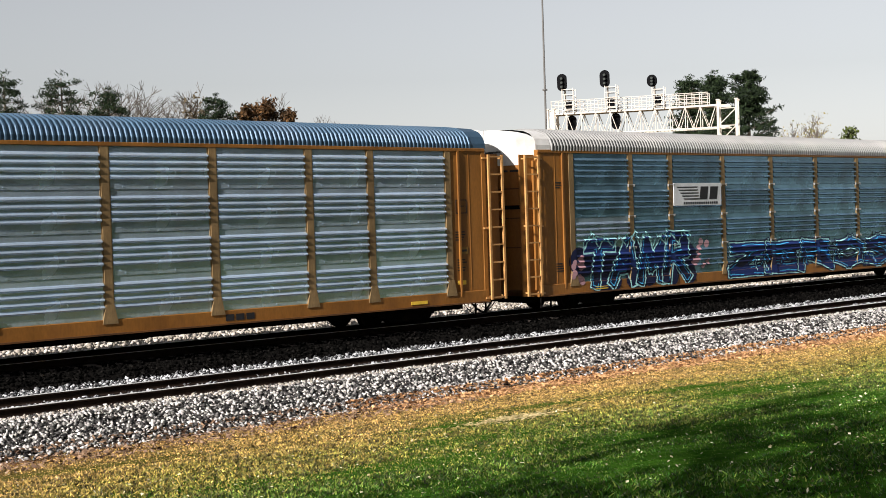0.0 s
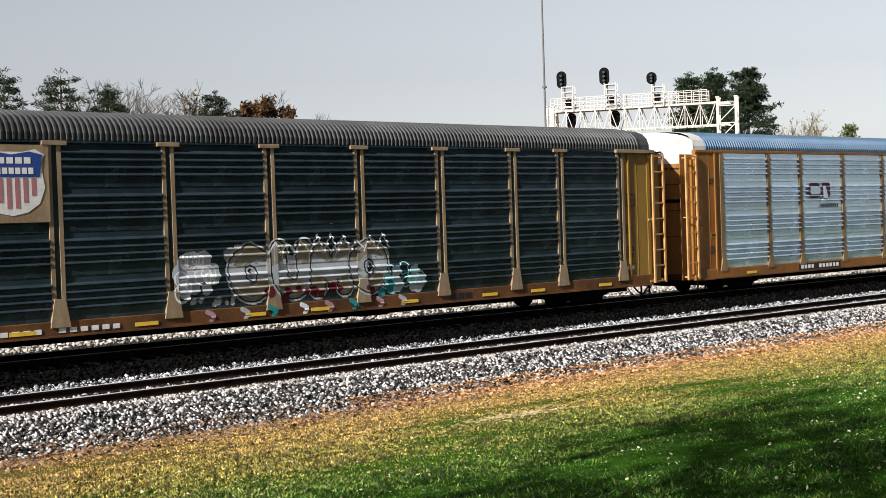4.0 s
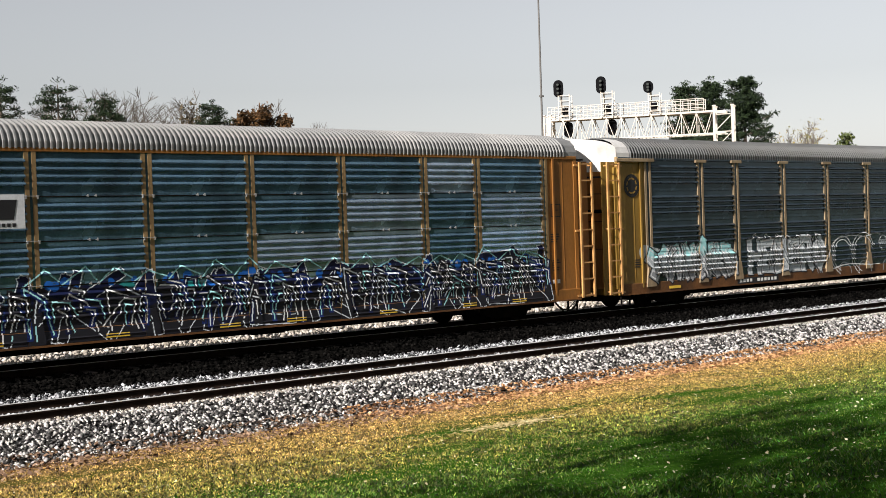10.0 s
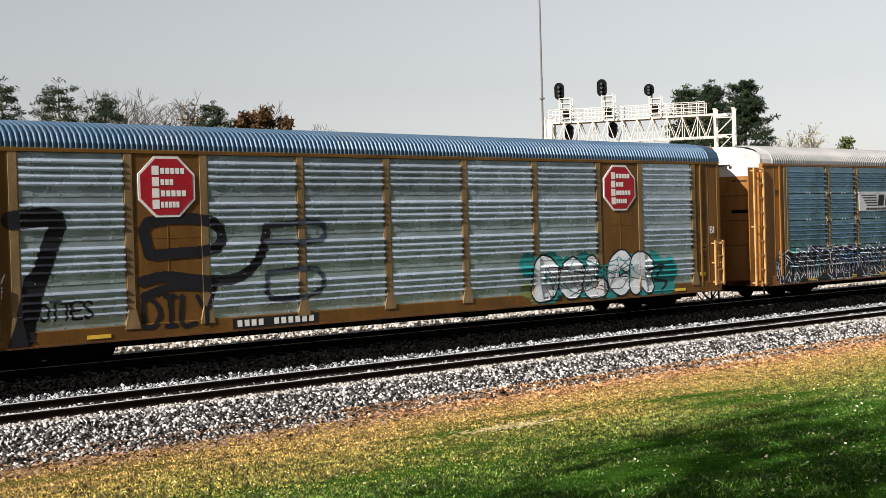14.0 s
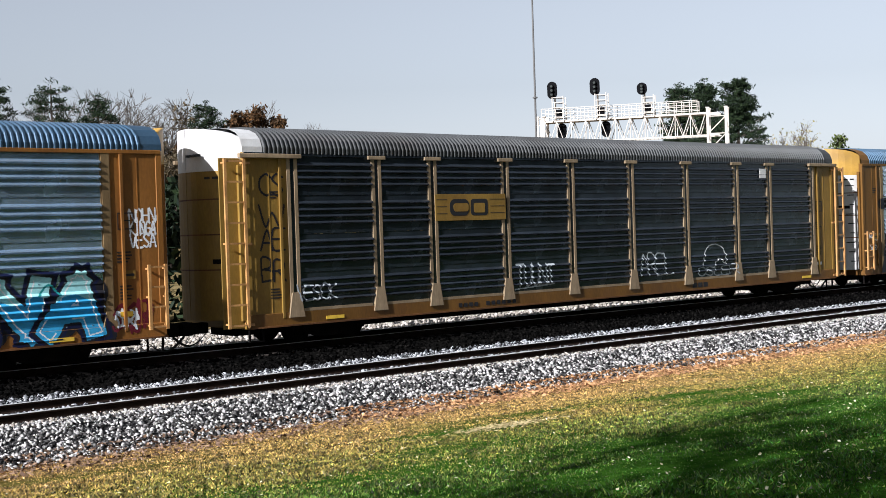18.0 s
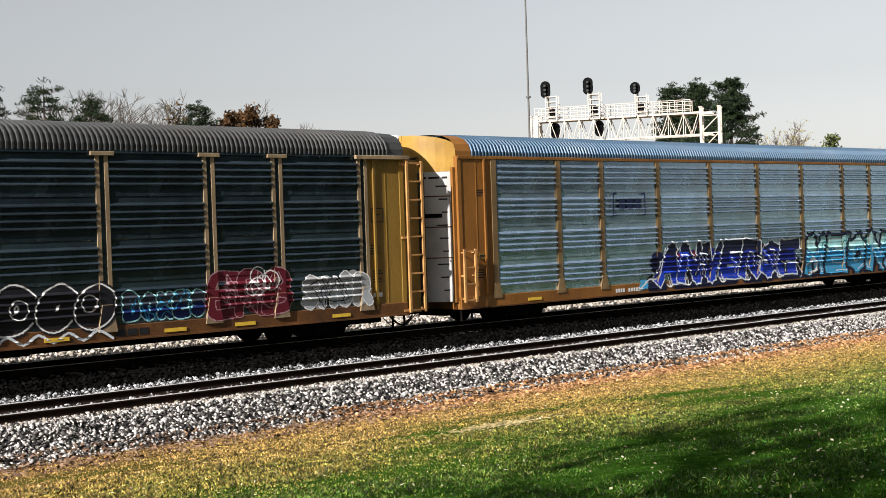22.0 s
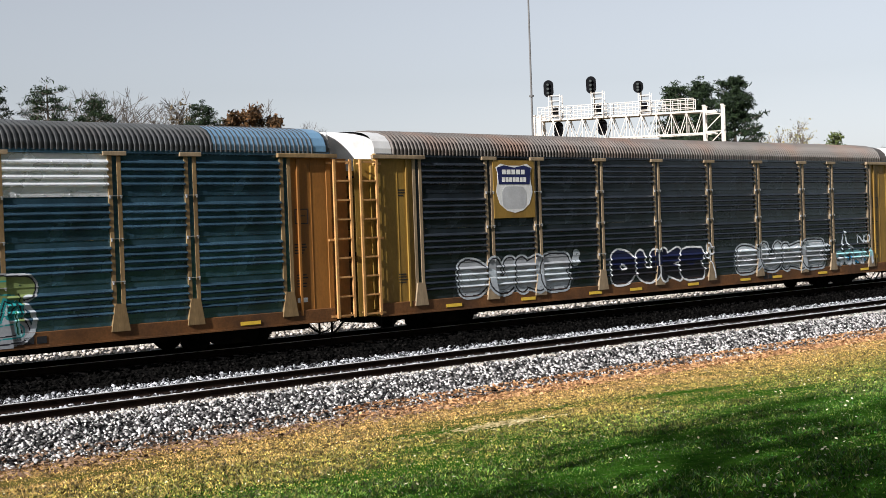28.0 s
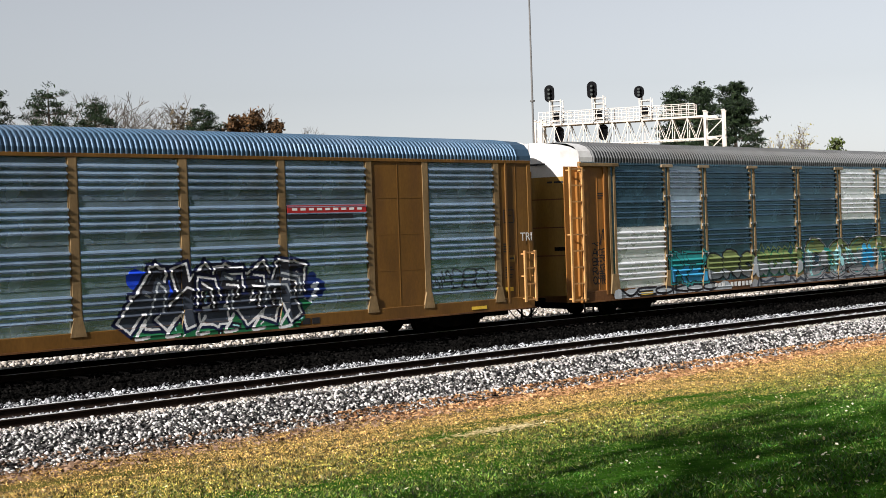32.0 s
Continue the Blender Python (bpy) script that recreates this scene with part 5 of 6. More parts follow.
for k in range(6):
    c.stroke([(0.3 + k * 0.82, 1.25), (0.0 + k * 0.82, 0.84), (0.35 + k * 0.82, 0.86)], 0.08, "white")
c.word(9.3, 11.5, 1.5, 2.05, "WADEL", 0.026, ("black",), "black", 0.003, lean=0.2)
c.arc(11.3, 1.75, 0.3, 0, 360, 0.028, "black")
c.finish(last_silver, "graffiti", "black and white graffiti on a green base", False, (7,), cuts=(8.0,))


# ---- signs, boards and stencils ----
def outline(car, name, pts, mat, out, label="", thick=0.006):
    return part(name, lambda bm: prism(bm, pts, -HALF_W - out, -HALF_W - out + thick), mat, car, label)


def bars(parent, name, rects, mat, out, label="", single=False):
    if single:
        return part(name, lambda bm: [box(bm, a, b, -HALF_W - out, -HALF_W - out + 0.004, lo, hi) for a, b, lo, hi in rects], mat, parent, label)
    return [part(name, boxes((0, b - a, -HALF_W - out, -HALF_W - out + 0.004, 0, hi - lo)), mat, parent, label, ("bar", name, out, round(b - a, 3), round(hi - lo, 3)), (a, 0, lo)) for a, b, lo, hi in rects][0]


def rounded(x0, x1, z0, z1, r, n=5):
    pts = []
    for cx, cz, a0 in ((x1 - r, z0 + r, -90), (x1 - r, z1 - r, 0), (x0 + r, z1 - r, 90), (x0 + r, z0 + r, 180)):
        for i in range(n + 1):
            a = radians(a0 + 90 * i / n)
            pts.append((cx + r * math.cos(a), cz + r * math.sin(a)))
    return pts


def row_of_bars(x0, x1, z0, z1, n, gap=0.35):
    s = (x1 - x0) / n
    return [(x0 + s * (i + gap / 2), x0 + s * (i + 1 - gap / 2), z0, z1) for i in range(n)]


def number_board(car, x0, x1, z0=0.80, z1=1.04, board=True, mat=None):
    b = outline(car, "number_board", [(x0, z0), (x1, z0), (x1, z1), (x0, z1)], PK if board else M["soot"], 0.058, "black reporting mark board") if board else None
    bars(b or car, "reporting_mark", row_of_bars(x0 + 0.1, x0 + (x1 - x0) * 0.36, z0 + 0.05, z1 - 0.05, 4) + row_of_bars(x0 + (x1 - x0) * 0.46, x1 - 0.1, z0 + 0.05, z1 - 0.05, 6),
         mat or PW, 0.064, "white reporting mark")


def stencil(car, x, z, rows, w=0.42, mat=None, out=0.02):
    r = np.random.default_rng(int(abs(x * 100 + z * 10)))
    rects = []
    for i in range(rows):
        rects += [(x + 0.01, x + w * (0.55 + 0.45 * r.random()), z - i * 0.075, z - i * 0.075 + 0.035)]
    bars(car, "stencil_block", rects, mat or PK, out, "lines of small stencilling", True)


def frame_box(car, x0, x1, z0, z1, mat, out=0.022, w=0.025):
    bars(car, "stencil_frame", [(x0, x1, z0, z0 + w), (x0, x1, z1 - w, z1), (x0, x0 + w, z0 + w, z1 - w), (x1 - w, x1, z0 + w, z1 - w), (x0 + 0.08, x1 - 0.1, (z0 + z1) / 2, (z0 + z1) / 2 + w)], mat, out, "stencilled box", True)


def shield_points(x0, x1, z0, z1):
    cx, w, h = (x0 + x1) / 2, (x1 - x0) / 2, z1 - z0
    half = ((0.0, 0.0), (0.45, 0.05), (0.82, 0.18), (1.0, 0.42), (0.93, 0.62), (0.90, 0.80), (1.0, 0.92), (0.72, 1.0), (0.35, 0.96))
    right = [(cx + w * a, z0 + h * b) for a, b in half]
    return right + [(cx - w * a, z0 + h * b) for a, b in half[:0:-1]]


def octagon(x0, x1, z0, z1, cut=0.29):
    a, b = (x1 - x0) * cut, (z1 - z0) * cut
    return [(x0 + a, z0), (x1 - a, z0), (x1, z0 + b), (x1, z1 - b), (x1 - a, z1), (x0 + a, z1), (x0, z1 - b), (x0, z0 + b)]


def red_octagon(car, x0, x1, z0, z1):
    s = outline(car, "octagon_sign", octagon(x0, x1, z0, z1), PW, 0.04, "red octagon sign with white rim", 0.02)
    outline(s, "sign_face", octagon(x0 + 0.06, x1 - 0.06, z0 + 0.06, z1 - 0.06), PR, 0.046, "red painted face")
    w = x1 - x0
    rects = []
    for i, f in enumerate((0.92, 0.5, 0.96, 0.7)):
        z = z1 - 0.42 - i * 0.27
        rects += [(x0 + w * 0.24, x0 + w * 0.36, z - 0.03, z + 0.19)] + row_of_bars(x0 + w * 0.38, x0 + w * (0.38 + 0.48 * f), z, z + 0.14, 5 if f > 0.6 else 3, 0.25)
    bars(s, "sign_bar", rects, PW, 0.052, "white bars of lettering")


red_octagon(red_sign, -8.98, -7.45, 3.62, 5.08)
red_octagon(red_sign, 7.43, 8.98, 3.60, 5.06)
for car in (grey_car, pale_roof_car):
    b = outline(car, "name_board", [(-7.1, 3.42), (-4.5, 3.42), (-4.5, 4.18), (-7.1, 4.18)], paint("grimy_board_white", (0.60, 0.62, 0.64)), 0.075, "white board with black emblem", 0.02)
    # striped wedge and slanted blocks
    for k in range(5):
        outline(b, "emblem_stripe", [(-6.9 + 0.09 * k, 4.02 - k * 0.1), (-5.85 + 0.02 * k, 4.02 - k * 0.1), (-5.8 + 0.02 * k, 4.06 - k * 0.1), (-6.95 + 0.09 * k, 4.06 - k * 0.1)], PK, 0.081)
    for x in (-5.72, -5.18):
        outline(b, "emblem_block", [(x, 3.62), (x + 0.42, 3.62), (x + 0.5, 4.06), (x + 0.08, 4.06)], PK, 0.081)
    bars(b, "name_bar", row_of_bars(-6.6, -4.7, 3.46, 3.54, 16), PK, 0.081)

# red looped emblem of two joined shapes on the silver car
RD = paint("maroon_emblem", (0.06, 0.006, 0.018))
e = outline(clean_car, "emblem", rounded(-6.75, -5.98, 3.48, 4.06, 0.2), RD, 0.068, "maroon rounded emblem")
outline(e, "emblem_bar", rounded(-5.88, -5.3, 3.48, 4.06, 0.1), RD, 0.068)
outline(e, "emblem_slot", rounded(-6.62, -5.97, 3.62, 3.92, 0.1), M["clean_silver"], 0.074)
outline(e, "emblem_slot", [(-5.76, 3.475), (-5.44, 3.475), (-5.62, 3.94), (-5.76, 3.94)], M["clean_silver"], 0.074)
bars(clean_car, "address_bar", row_of_bars(-5.95, -4.75, 3.12, 3.26, 9), PK, 0.066, "small black lettering")
number_board(clean_car, -7.5, -4.7)

# shields
for car, style in ((shield_car, 0), (black_car, 1)):
    b = part("shield_board", boxes((-9.08, -7.35, -HALF_W - 0.075, -HALF_W - 0.055, 3.35, 5.08)), M["tan" if style == 0 else "gold"], car, "yellow painted board")
    s = outline(b, "shield", shield_points(-8.98, -7.45, 3.5, 4.98), PW, 0.083, "blue topped shield")
    outline(s, "shield_top", [(-8.86, 4.36), (-7.57, 4.36), (-7.5, 4.86), (-7.8, 4.93), (-8.21, 4.86), (-8.63, 4.93), (-8.93, 4.86)], PB if style == 0 else paint("navy_sign_paint", (0.015, 0.02, 0.09)), 0.089, "blue panel")
    bars(s, "shield_bar", row_of_bars(-8.75, -7.75, 4.66, 4.80, 5, 0.25) + row_of_bars(-8.75, -7.7, 4.43, 4.57, 7, 0.25), PW, 0.094, "white bars of lettering")
    if style == 0:
        for k in range(6):
            x = -8.72 + 0.19 * k
            lo = 3.62 + 0.11 * abs(k - 2.5) ** 1.2
            bars(s, "shield_stripe", [(x, x + 0.095, lo, 4.34)], PF, 0.089, "faded red stripe")
    else:
        outline(s, "shield_patch", rounded(-8.75, -7.72, 3.62, 4.3, 0.25), paint("grey_sign_paint", (0.5, 0.5, 0.5)), 0.087, "faded grey patch")
number_board(shield_car, -8.75, -5.6, 0.79, 1.0, False)
number_board(dark_tagged, -7.3, -4.8, 0.79, 1.0)
number_board(pale_roof_car, -7.5, -5.0, 0.79, 0.96, False)
number_board(red_sign, -6.5, -3.9, 0.80, 1.06)
number_board(turquoise_car, -6.8, -5.2, 0.80, 1.02, False)
number_board(yellow_mark_car, -7.4, -4.2, 0.79, 0.98, False)
number_board(patched, -7.1, -4.4, 0.82, 1.08, False)
number_board(golden_car, -6.5, -3.9, 0.80, 1.02, False, PK)

# round black emblem
part("round_emblem", lambda bm: prism(bm, [(-12.85 + 0.38 * math.cos(t * 0.2618), 4.3 + 0.38 * math.sin(t * 0.2618)) for t in range(24)], -HALF_W - 0.03, -HALF_W - 0.02), PK, dark_tagged, "round black emblem")
part("emblem_ring", lambda bm: [prism(bm, [(-12.85 + r * math.cos(t * 0.2618 + 0.2), 4.3 + r * math.sin(t * 0.2618 + 0.2)) for t, r in ((k, 0.27), (k + 2, 0.27), (k + 2, 0.22), (k, 0.22))], -HALF_W - 0.036, -HALF_W - 0.03) for k in range(0, 24, 3)], M["gold"], dark_tagged)

# yellow name board with a black rounded emblem
b = part("name_board", boxes((-7.15, -4.36, -HALF_W - 0.075, -HALF_W - 0.055, 3.36, 4.12), bev=0.006), M["gold"], golden_car, "golden yellow name board")
e = outline(b, "emblem", rounded(-6.6, -5.85, 3.5, 3.98, 0.18), PK, 0.081, "black rounded emblem")
outline(e, "emblem_bar", rounded(-5.78, -5.1, 3.5, 3.98, 0.1), PK, 0.081)
outline(e, "emblem_slot", rounded(-6.46, -5.87, 3.62, 3.86, 0.09), M["gold"], 0.087)
outline(e, "emblem_slot", rounded(-5.66, -5.22, 3.58, 3.86, 0.05), M["gold"], 0.087)
bars(b, "board_line", [(-7.1, -6.7, 3.56 + 0.2 * k, 3.575 + 0.2 * k) for k in range(3)] + [(-5.0, -4.42, 3.56 + 0.2 * k, 3.575 + 0.2 * k) for k in range(3)], PK, 0.08)

# dark bracketed emblem
e = bars(turquoise_car, "emblem", [(-6.7, -6.64, 3.34, 4.1), (-6.64, -6.5, 4.04, 4.1), (-6.64, -6.5, 3.34, 3.4), (-5.11, -5.05, 3.34, 4.1), (-5.25, -5.11, 4.04, 4.1), (-5.25, -5.11, 3.34, 3.4)], paint("ink_blue_sign", (0.012, 0.02, 0.06)), 0.068, "dark blue bracket emblem", True)
for x in (-6.4, -6.0, -5.6):
    outline(e, "emblem_bar", rounded(x, x + 0.32, 3.55, 3.9, 0.1), paint("ink_blue_sign", (0.012, 0.02, 0.06)), 0.068)
# yellow emblem
GY = paint("emblem_yellow", (0.75, 0.42, 0.06))
back = outline(yellow_mark_car, "emblem_field", [(-6.85, 3.22), (-4.95, 3.22), (-4.95, 4.12), (-6.85, 4.12)], M["black"], 0.062, "dark painted field")
for x, cut in ((-6.7, 0.14), (-6.15, 0.1), (-5.6, 0.04)):
    o = outline(back, "emblem_block", rounded(x, x + 0.47, 3.52, 4.0, cut), GY, 0.07, "yellow emblem block")
    bars(o, "emblem_slot", [(x + 0.13, x + 0.34, 3.72, 3.80)], M["black"], 0.077)
bars(back, "emblem_line", [(-6.75, -5.05, 3.36, 3.43), (-6.75, -5.05, 3.28, 3.32)], GY, 0.07, "yellow underline")

# red strip with white marks
s = part("red_strip", boxes((4.45, 7.05, -HALF_W - 0.066, -HALF_W - 0.058, 3.75, 3.96)), paint("red_strip", (0.42, 0.025, 0.025)), last_silver, "red strip with white marks")
bars(s, "strip_mark", row_of_bars(4.55, 6.95, 3.82, 3.88, 9, 0.4), PW, 0.071)
bars(last_silver, "torn_edge", [(4.45, 6.6, 3.60, 3.70)], PK, 0.064, "black torn strip")


def lettering(car, text, x, z, size):
    cu = bpy.data.curves.new("lettering", "FONT")
    cu.body, cu.size, cu.extrude = text, size, 0.002
    tmp = bpy.data.objects.new("lettering", cu)
    me = bpy.data.meshes.new_from_object(tmp)
    bpy.data.objects.remove(tmp)
    me.materials.clear()
    me.materials.append(PW)
    ob = new("lettering", me)
    ob.parent = car
    ob.matrix_basis = pose(x, -HALF_W - 0.045, z, 90, 0, 0)
    tagged(ob, "white stencilled letters")


lettering(last_silver, "TRI", 12.95, 2.8, 0.36)

# cream edge strip under the sheets of the golden car
for a, b in zip(BAYS, BAYS[1:]):
    part("edge_strip", boxes((0.26, b - a - 0.26, -HALF_W - 0.05, -HALF_W - 0.012, SILL_TOP, SILL_TOP + 0.075)), M["tan"], golden_car, "", ("edge", round(b - a, 2)), (a, 0, 0))
lettering(red_sign, "BI", 12.85, 2.75, 0.36)

for car in (clean_car, red_sign, turquoise_car, last_silver):
    for x in (-12.72, 12.38):
        p = part("placard", boxes((x, x + 0.34, -HALF_W - 0.026, -HALF_W - 0.014, 2.18, 2.38)), M["gold"], car, "small yellow placard")
        bars(p, "placard_line", [(x + 0.04, x + 0.3, 2.25, 2.31)], PK, 0.03)
part("placard", boxes((8.62, 9.0, -HALF_W - 0.07, -HALF_W - 0.058, 4.62, 4.96)), PW, golden_car, "small white placard")

# stencils and placards on every car's end plates; reflectors along the sills
for i, (car, _) in enumerate(CARS):
    dark_end = PK
    stencil(car, 12.25, 2.9 - 0.1 * (i % 3), 4)
    frame_box(car, 12.3, 12.72, 3.35, 3.75, dark_end)
    stencil(car, 12.3, 2.0, 5, 0.36)
    stencil(car, -12.75, 4.2, 3, 0.34)
    stencil(car, -12.8, 1.7 + 0.15 * (i % 2), 4, 0.4)
    bars(car, "placard", [(12.3, 12.62, 1.3, 1.42)], PY if i % 2 else PW, 0.022, "small pale placard")
    bars(car, "lettering_bar", row_of_bars(4.5, 5.4, 0.84, 1.0, 3, 0.2), PK, 0.058, "black lettering on the sill")
    for k in range(9):
        x = -10.8 + 2.7 * k + 0.35 * ((i + k) % 3)
        if i in (2, 4, 8, 9) or k in (0, 8):
            part("reflector", boxes((-0.3, 0.3, -HALF_W - 0.066, -HALF_W - 0.058, 0.84, 0.93)), PY, car, "yellow reflective strip", "reflector", (x, 0, 0))


# ---- signal bridge beyond the train ----
M["bridge_white"] = material("aluminium_white_paint", (0.56, 0.50, 0.43), 0.5, 0.0, 0.1, 2, 20, 0.03, (0.5, 0.42, 0.34), 0.4)
M["signal_black"] = material("signal_black", (0.006, 0.006, 0.007), 0.9, 0, 0.2, 3, 20, spec=0.08)
M["lens_glass"] = material("dark_signal_lens", (0.03, 0.035, 0.03), 0.08, 0, 0.1, 3, 20, 0)


def build_signal_bridge():
    a, b = Vector((67.67, 65.72, 0)), Vector((74.4, 54.6, 0))
    length = (b - a).length
    br = tagged(new("signal_bridge"), "white painted lattice signal bridge with railed walkway over far tracks", "signal bridge")
    ang = math.atan2(b.y - a.y, b.x - a.x)
    br.matrix_basis = Matrix.Translation(a) @ Matrix.Rotation(ang, 4, "Z")
    w, zb, zt = 1.25, 9.1, 10.62        # u along the bridge, v towards the back, z up
    L = length - 1.0
    for v in (0, w):
        for z in (zb, zt):
            part("chord", lambda bm, v=v, z=z: beam(bm, (0.2, v, z), (L + 0.9, v, z), 0.10), M["bridge_white"], br)
        k = 22
        for i in range(k):
            u0, u1 = 0.35 + (L - 0.4) * i / k, 0.35 + (L - 0.4) * (i + 1) / k
            part("lattice_bar", lambda bm: beam(bm, (u0, v, zb), (u1, v, zt) if i % 2 else (u0 + 0.02, v, zt), 0.05), M["bridge_white"], br)
            part("lattice_bar", lambda bm: beam(bm, (u0, v, zt if i % 2 == 0 else zb), (u1, v, zb if i % 2 == 0 else zt), 0.045), M["bridge_white"], br)
    for i in range(12):
        u = 0.35 + (L - 0.4) * i / 11
        part("cross_bar", lambda bm: beam(bm, (u, 0, zb), (u, w, zb), 0.06), M["bridge_white"], br)
    part("walkway", boxes((0.3, L, 0.08, w - 0.08, zt + 0.06, zt + 0.10)), M["bridge_white"], br, "open steel walkway")
    for v in (-0.02, w + 0.02):
        for z in (0.33, 0.64, 0.95):
            part("hand_rail", lambda bm: beam(bm, (0.3, v, zt + z), (L - 0.6, v, zt + z), 0.04), M["bridge_white"], br)
        for i in range(22):
            u = 0.3 + (L - 0.9) * i / 21
            part("rail_post", lambda bm: beam(bm, (u, v, zt), (u, v, zt + 0.97), 0.045), M["bridge_white"], br)
    for u0, u1 in ((0.0, 0.45), (L + 0.1, L + 1.35)):
        for u in (u0, u1):
            for v in (0, w):
                part("tower_leg", lambda bm: beam(bm, (u, v, -0.8), (u, v, zt + 0.35), 0.17), M["bridge_white"], br)
                part("leg_cap", boxes((u - 0.13, u + 0.13, v - 0.13, v + 0.13, zt + 0.35, zt + 0.43)), M["bridge_white"], br)
        for i in range(9):
            z0, z1 = -0.4 + i * 1.2, 0.8 + i * 1.2
            part("tower_brace", lambda bm: beam(bm, (u0, 0, z0), (u1, 0, z1), 0.06), M["bridge_white"], br)
            part("tower_brace", lambda bm: beam(bm, (u0, 0, z1), (u1, 0, z1), 0.06), M["bridge_white"], br)
    for u, zc, full in ((1.05, 12.88, True), (4.15, 12.95, True), (7.5, 12.6, False)):
        part("signal_mast", lambda bm: rod(bm, (u + 0.22, 0.3, zt), (u + 0.22, 0.3, zc), 0.07, 8), M["bridge_white"], br)
        # caged ladder and landing behind each head
        for dv in (-0.15, 0.75):
            for du in (0.1, 0.9):
                part("cage_post", lambda bm: beam(bm, (u + du, dv, zt), (u + du, dv, zc - 0.45), 0.06), M["bridge_white"], br)
            for i in range(5):
                z = zt + 0.25 + i * 0.37
                if z < zc - 0.4:
                    part("cage_rail", lambda bm: beam(bm, (u + 0.1, dv, z), (u + 0.9, dv, z), 0.05), M["bridge_white"], br)
        part("junction_case", boxes((u + 0.25, u + 0.7, 0.0, 0.35, zt + 0.2, zt + 0.85), bev=0.03), M["signal_black"], br)

        def shield(bm):
            pts = []
            hw, hh = 0.36, 0.62 if full else 0.43
            for i in range(24):
                t = 2 * math.pi * i / 24
                pts.append((u + 0.1 + hw * math.cos(t), zc + (hh - hw) * (1 if math.sin(t) > 0 else -1) + hw * math.sin(t)))
            prism(bm, pts, -0.1, -0.02)
        head = part("signal_head", shield, M["signal_black"], br, "black oval signal head")
        for i in (-1, 0, 1):
            part("hood", lambda bm: rod(bm, (u + 0.1, -0.1, zc + i * 0.3 * (1 if full else 0.7)), (u + 0.1, -0.32, zc - 0.03 + i * 0.3 * (1 if full else 0.7)), 0.12, 12, 0.13), M["signal_black"], head)
            part("lens", lambda bm: rod(bm, (u + 0.1, -0.325, zc - 0.03 + i * 0.3 * (1 if full else 0.7)), (u + 0.1, -0.33, zc - 0.03 + i * 0.3 * (1 if full else 0.7)), 0.09, 12), M["lens_glass"], head)
    for u in (1.65, 4.85):
        part("lower_signal", lambda bm: [rod(bm, (u, 0.6, 9.95 + s), (u, 0.75, 9.95 + s), 0.33, 16) for s in (-0.25, 0, 0.25)], M["signal_black"], br, "black signal head under the walkway")


build_signal_bridge()


def build_mast():
    m = tagged(new("radio_mast"), "tall thin dark steel radio mast beside the signal bridge", "mast")
    m.location = (61.15, 59.55, -0.7)
    part("pole", lambda bm: rod(bm, (0, 0, 0), (0, 0, 21.5), 0.085, 8, 0.05), paint("weathered_mast_grey", (0.12, 0.115, 0.11)), m)
    part("collar", lambda bm: rod(bm, (0, 0, 12.2), (0, 0, 12.3), 0.16, 8), paint("weathered_mast_grey", (0.12, 0.115, 0.11)), m)
    part("base", boxes((-0.5, 0.5, -0.5, 0.5, 0, 0.4)), paint("concrete_grey", (0.4, 0.39, 0.36)), m)


build_mast()

# ---- trees beyond the line ----
M["bark"] = material("grey_brown_bark", (0.11, 0.085, 0.065), 0.9, 0, 0.3, 3, 20, 0.4)
M["twig"] = material("pale_bare_twigs", (0.085, 0.07, 0.055), 0.9, 0, 0.25, 3, 20, 0.1)


def leaf_material(name, a, b):
    m = bpy.data.materials.new(name)
    m.use_nodes = True
    n, l = m.node_tree.nodes, m.node_tree.links
    g = n.new("ShaderNodeNewGeometry")
    r = n.new("ShaderNodeValToRGB")
    r.color_ramp.elements[0].color, r.color_ramp.elements[1].color = (*a, 1), (*b, 1)
    l.new(g.outputs["Random Per Island"], r.inputs[0])
    l.new(r.outputs[0], n["Principled BSDF"].inputs["Base Color"])
    n["Principled BSDF"].inputs["Roughness"].default_value = 0.75
    n["Principled BSDF"].inputs["Specular IOR Level"].default_value = 0.25
    return m


M["needles"] = leaf_material("pine_needles", (0.004, 0.010, 0.005), (0.024, 0.042, 0.013))
M["rust_leaves"] = leaf_material("russet_oak_leaves", (0.025, 0.016, 0.007), (0.13, 0.062, 0.02))
M["brown_leaves"] = leaf_material("brown_leaves", (0.05, 0.04, 0.022), (0.115, 0.085, 0.045))
M["yellow_leaves"] = leaf_material("yellowing_leaves", (0.15, 0.15, 0.04), (0.35, 0.27, 0.08))
M["green_leaves"] = leaf_material("olive_green_leaves", (0.04, 0.06, 0.015), (0.10, 0.12, 0.03))


def leaf_cloud(rng, centres, radii, per, size, flat=0.75, slim=0.6):
    """Small folded leaves scattered in clumps."""
    out = []
    for c, r in zip(centres, radii):
        d = rng.normal(size=(per, 3))
        d /= np.linalg.norm(d, axis=1)[:, None]
        out.append(c + d * (rng.random((per, 1)) ** 0.45) * r * np.array((1, 1, flat)))
    p = np.concatenate(out)
    n = len(p)
    a, b = rng.normal(size=(n, 3)), rng.normal(size=(n, 3))
    s = size * (0.6 + 0.8 * rng.random((n, 1)))
    a = a / np.linalg.norm(a, axis=1)[:, None] * s
    b = b / np.linalg.norm(b, axis=1)[:, None] * s * slim
    v = np.stack([p - a, p + b, p + a, p - b], 1).reshape(-1, 3)
    return v, np.arange(4 * n).reshape(n, 4)


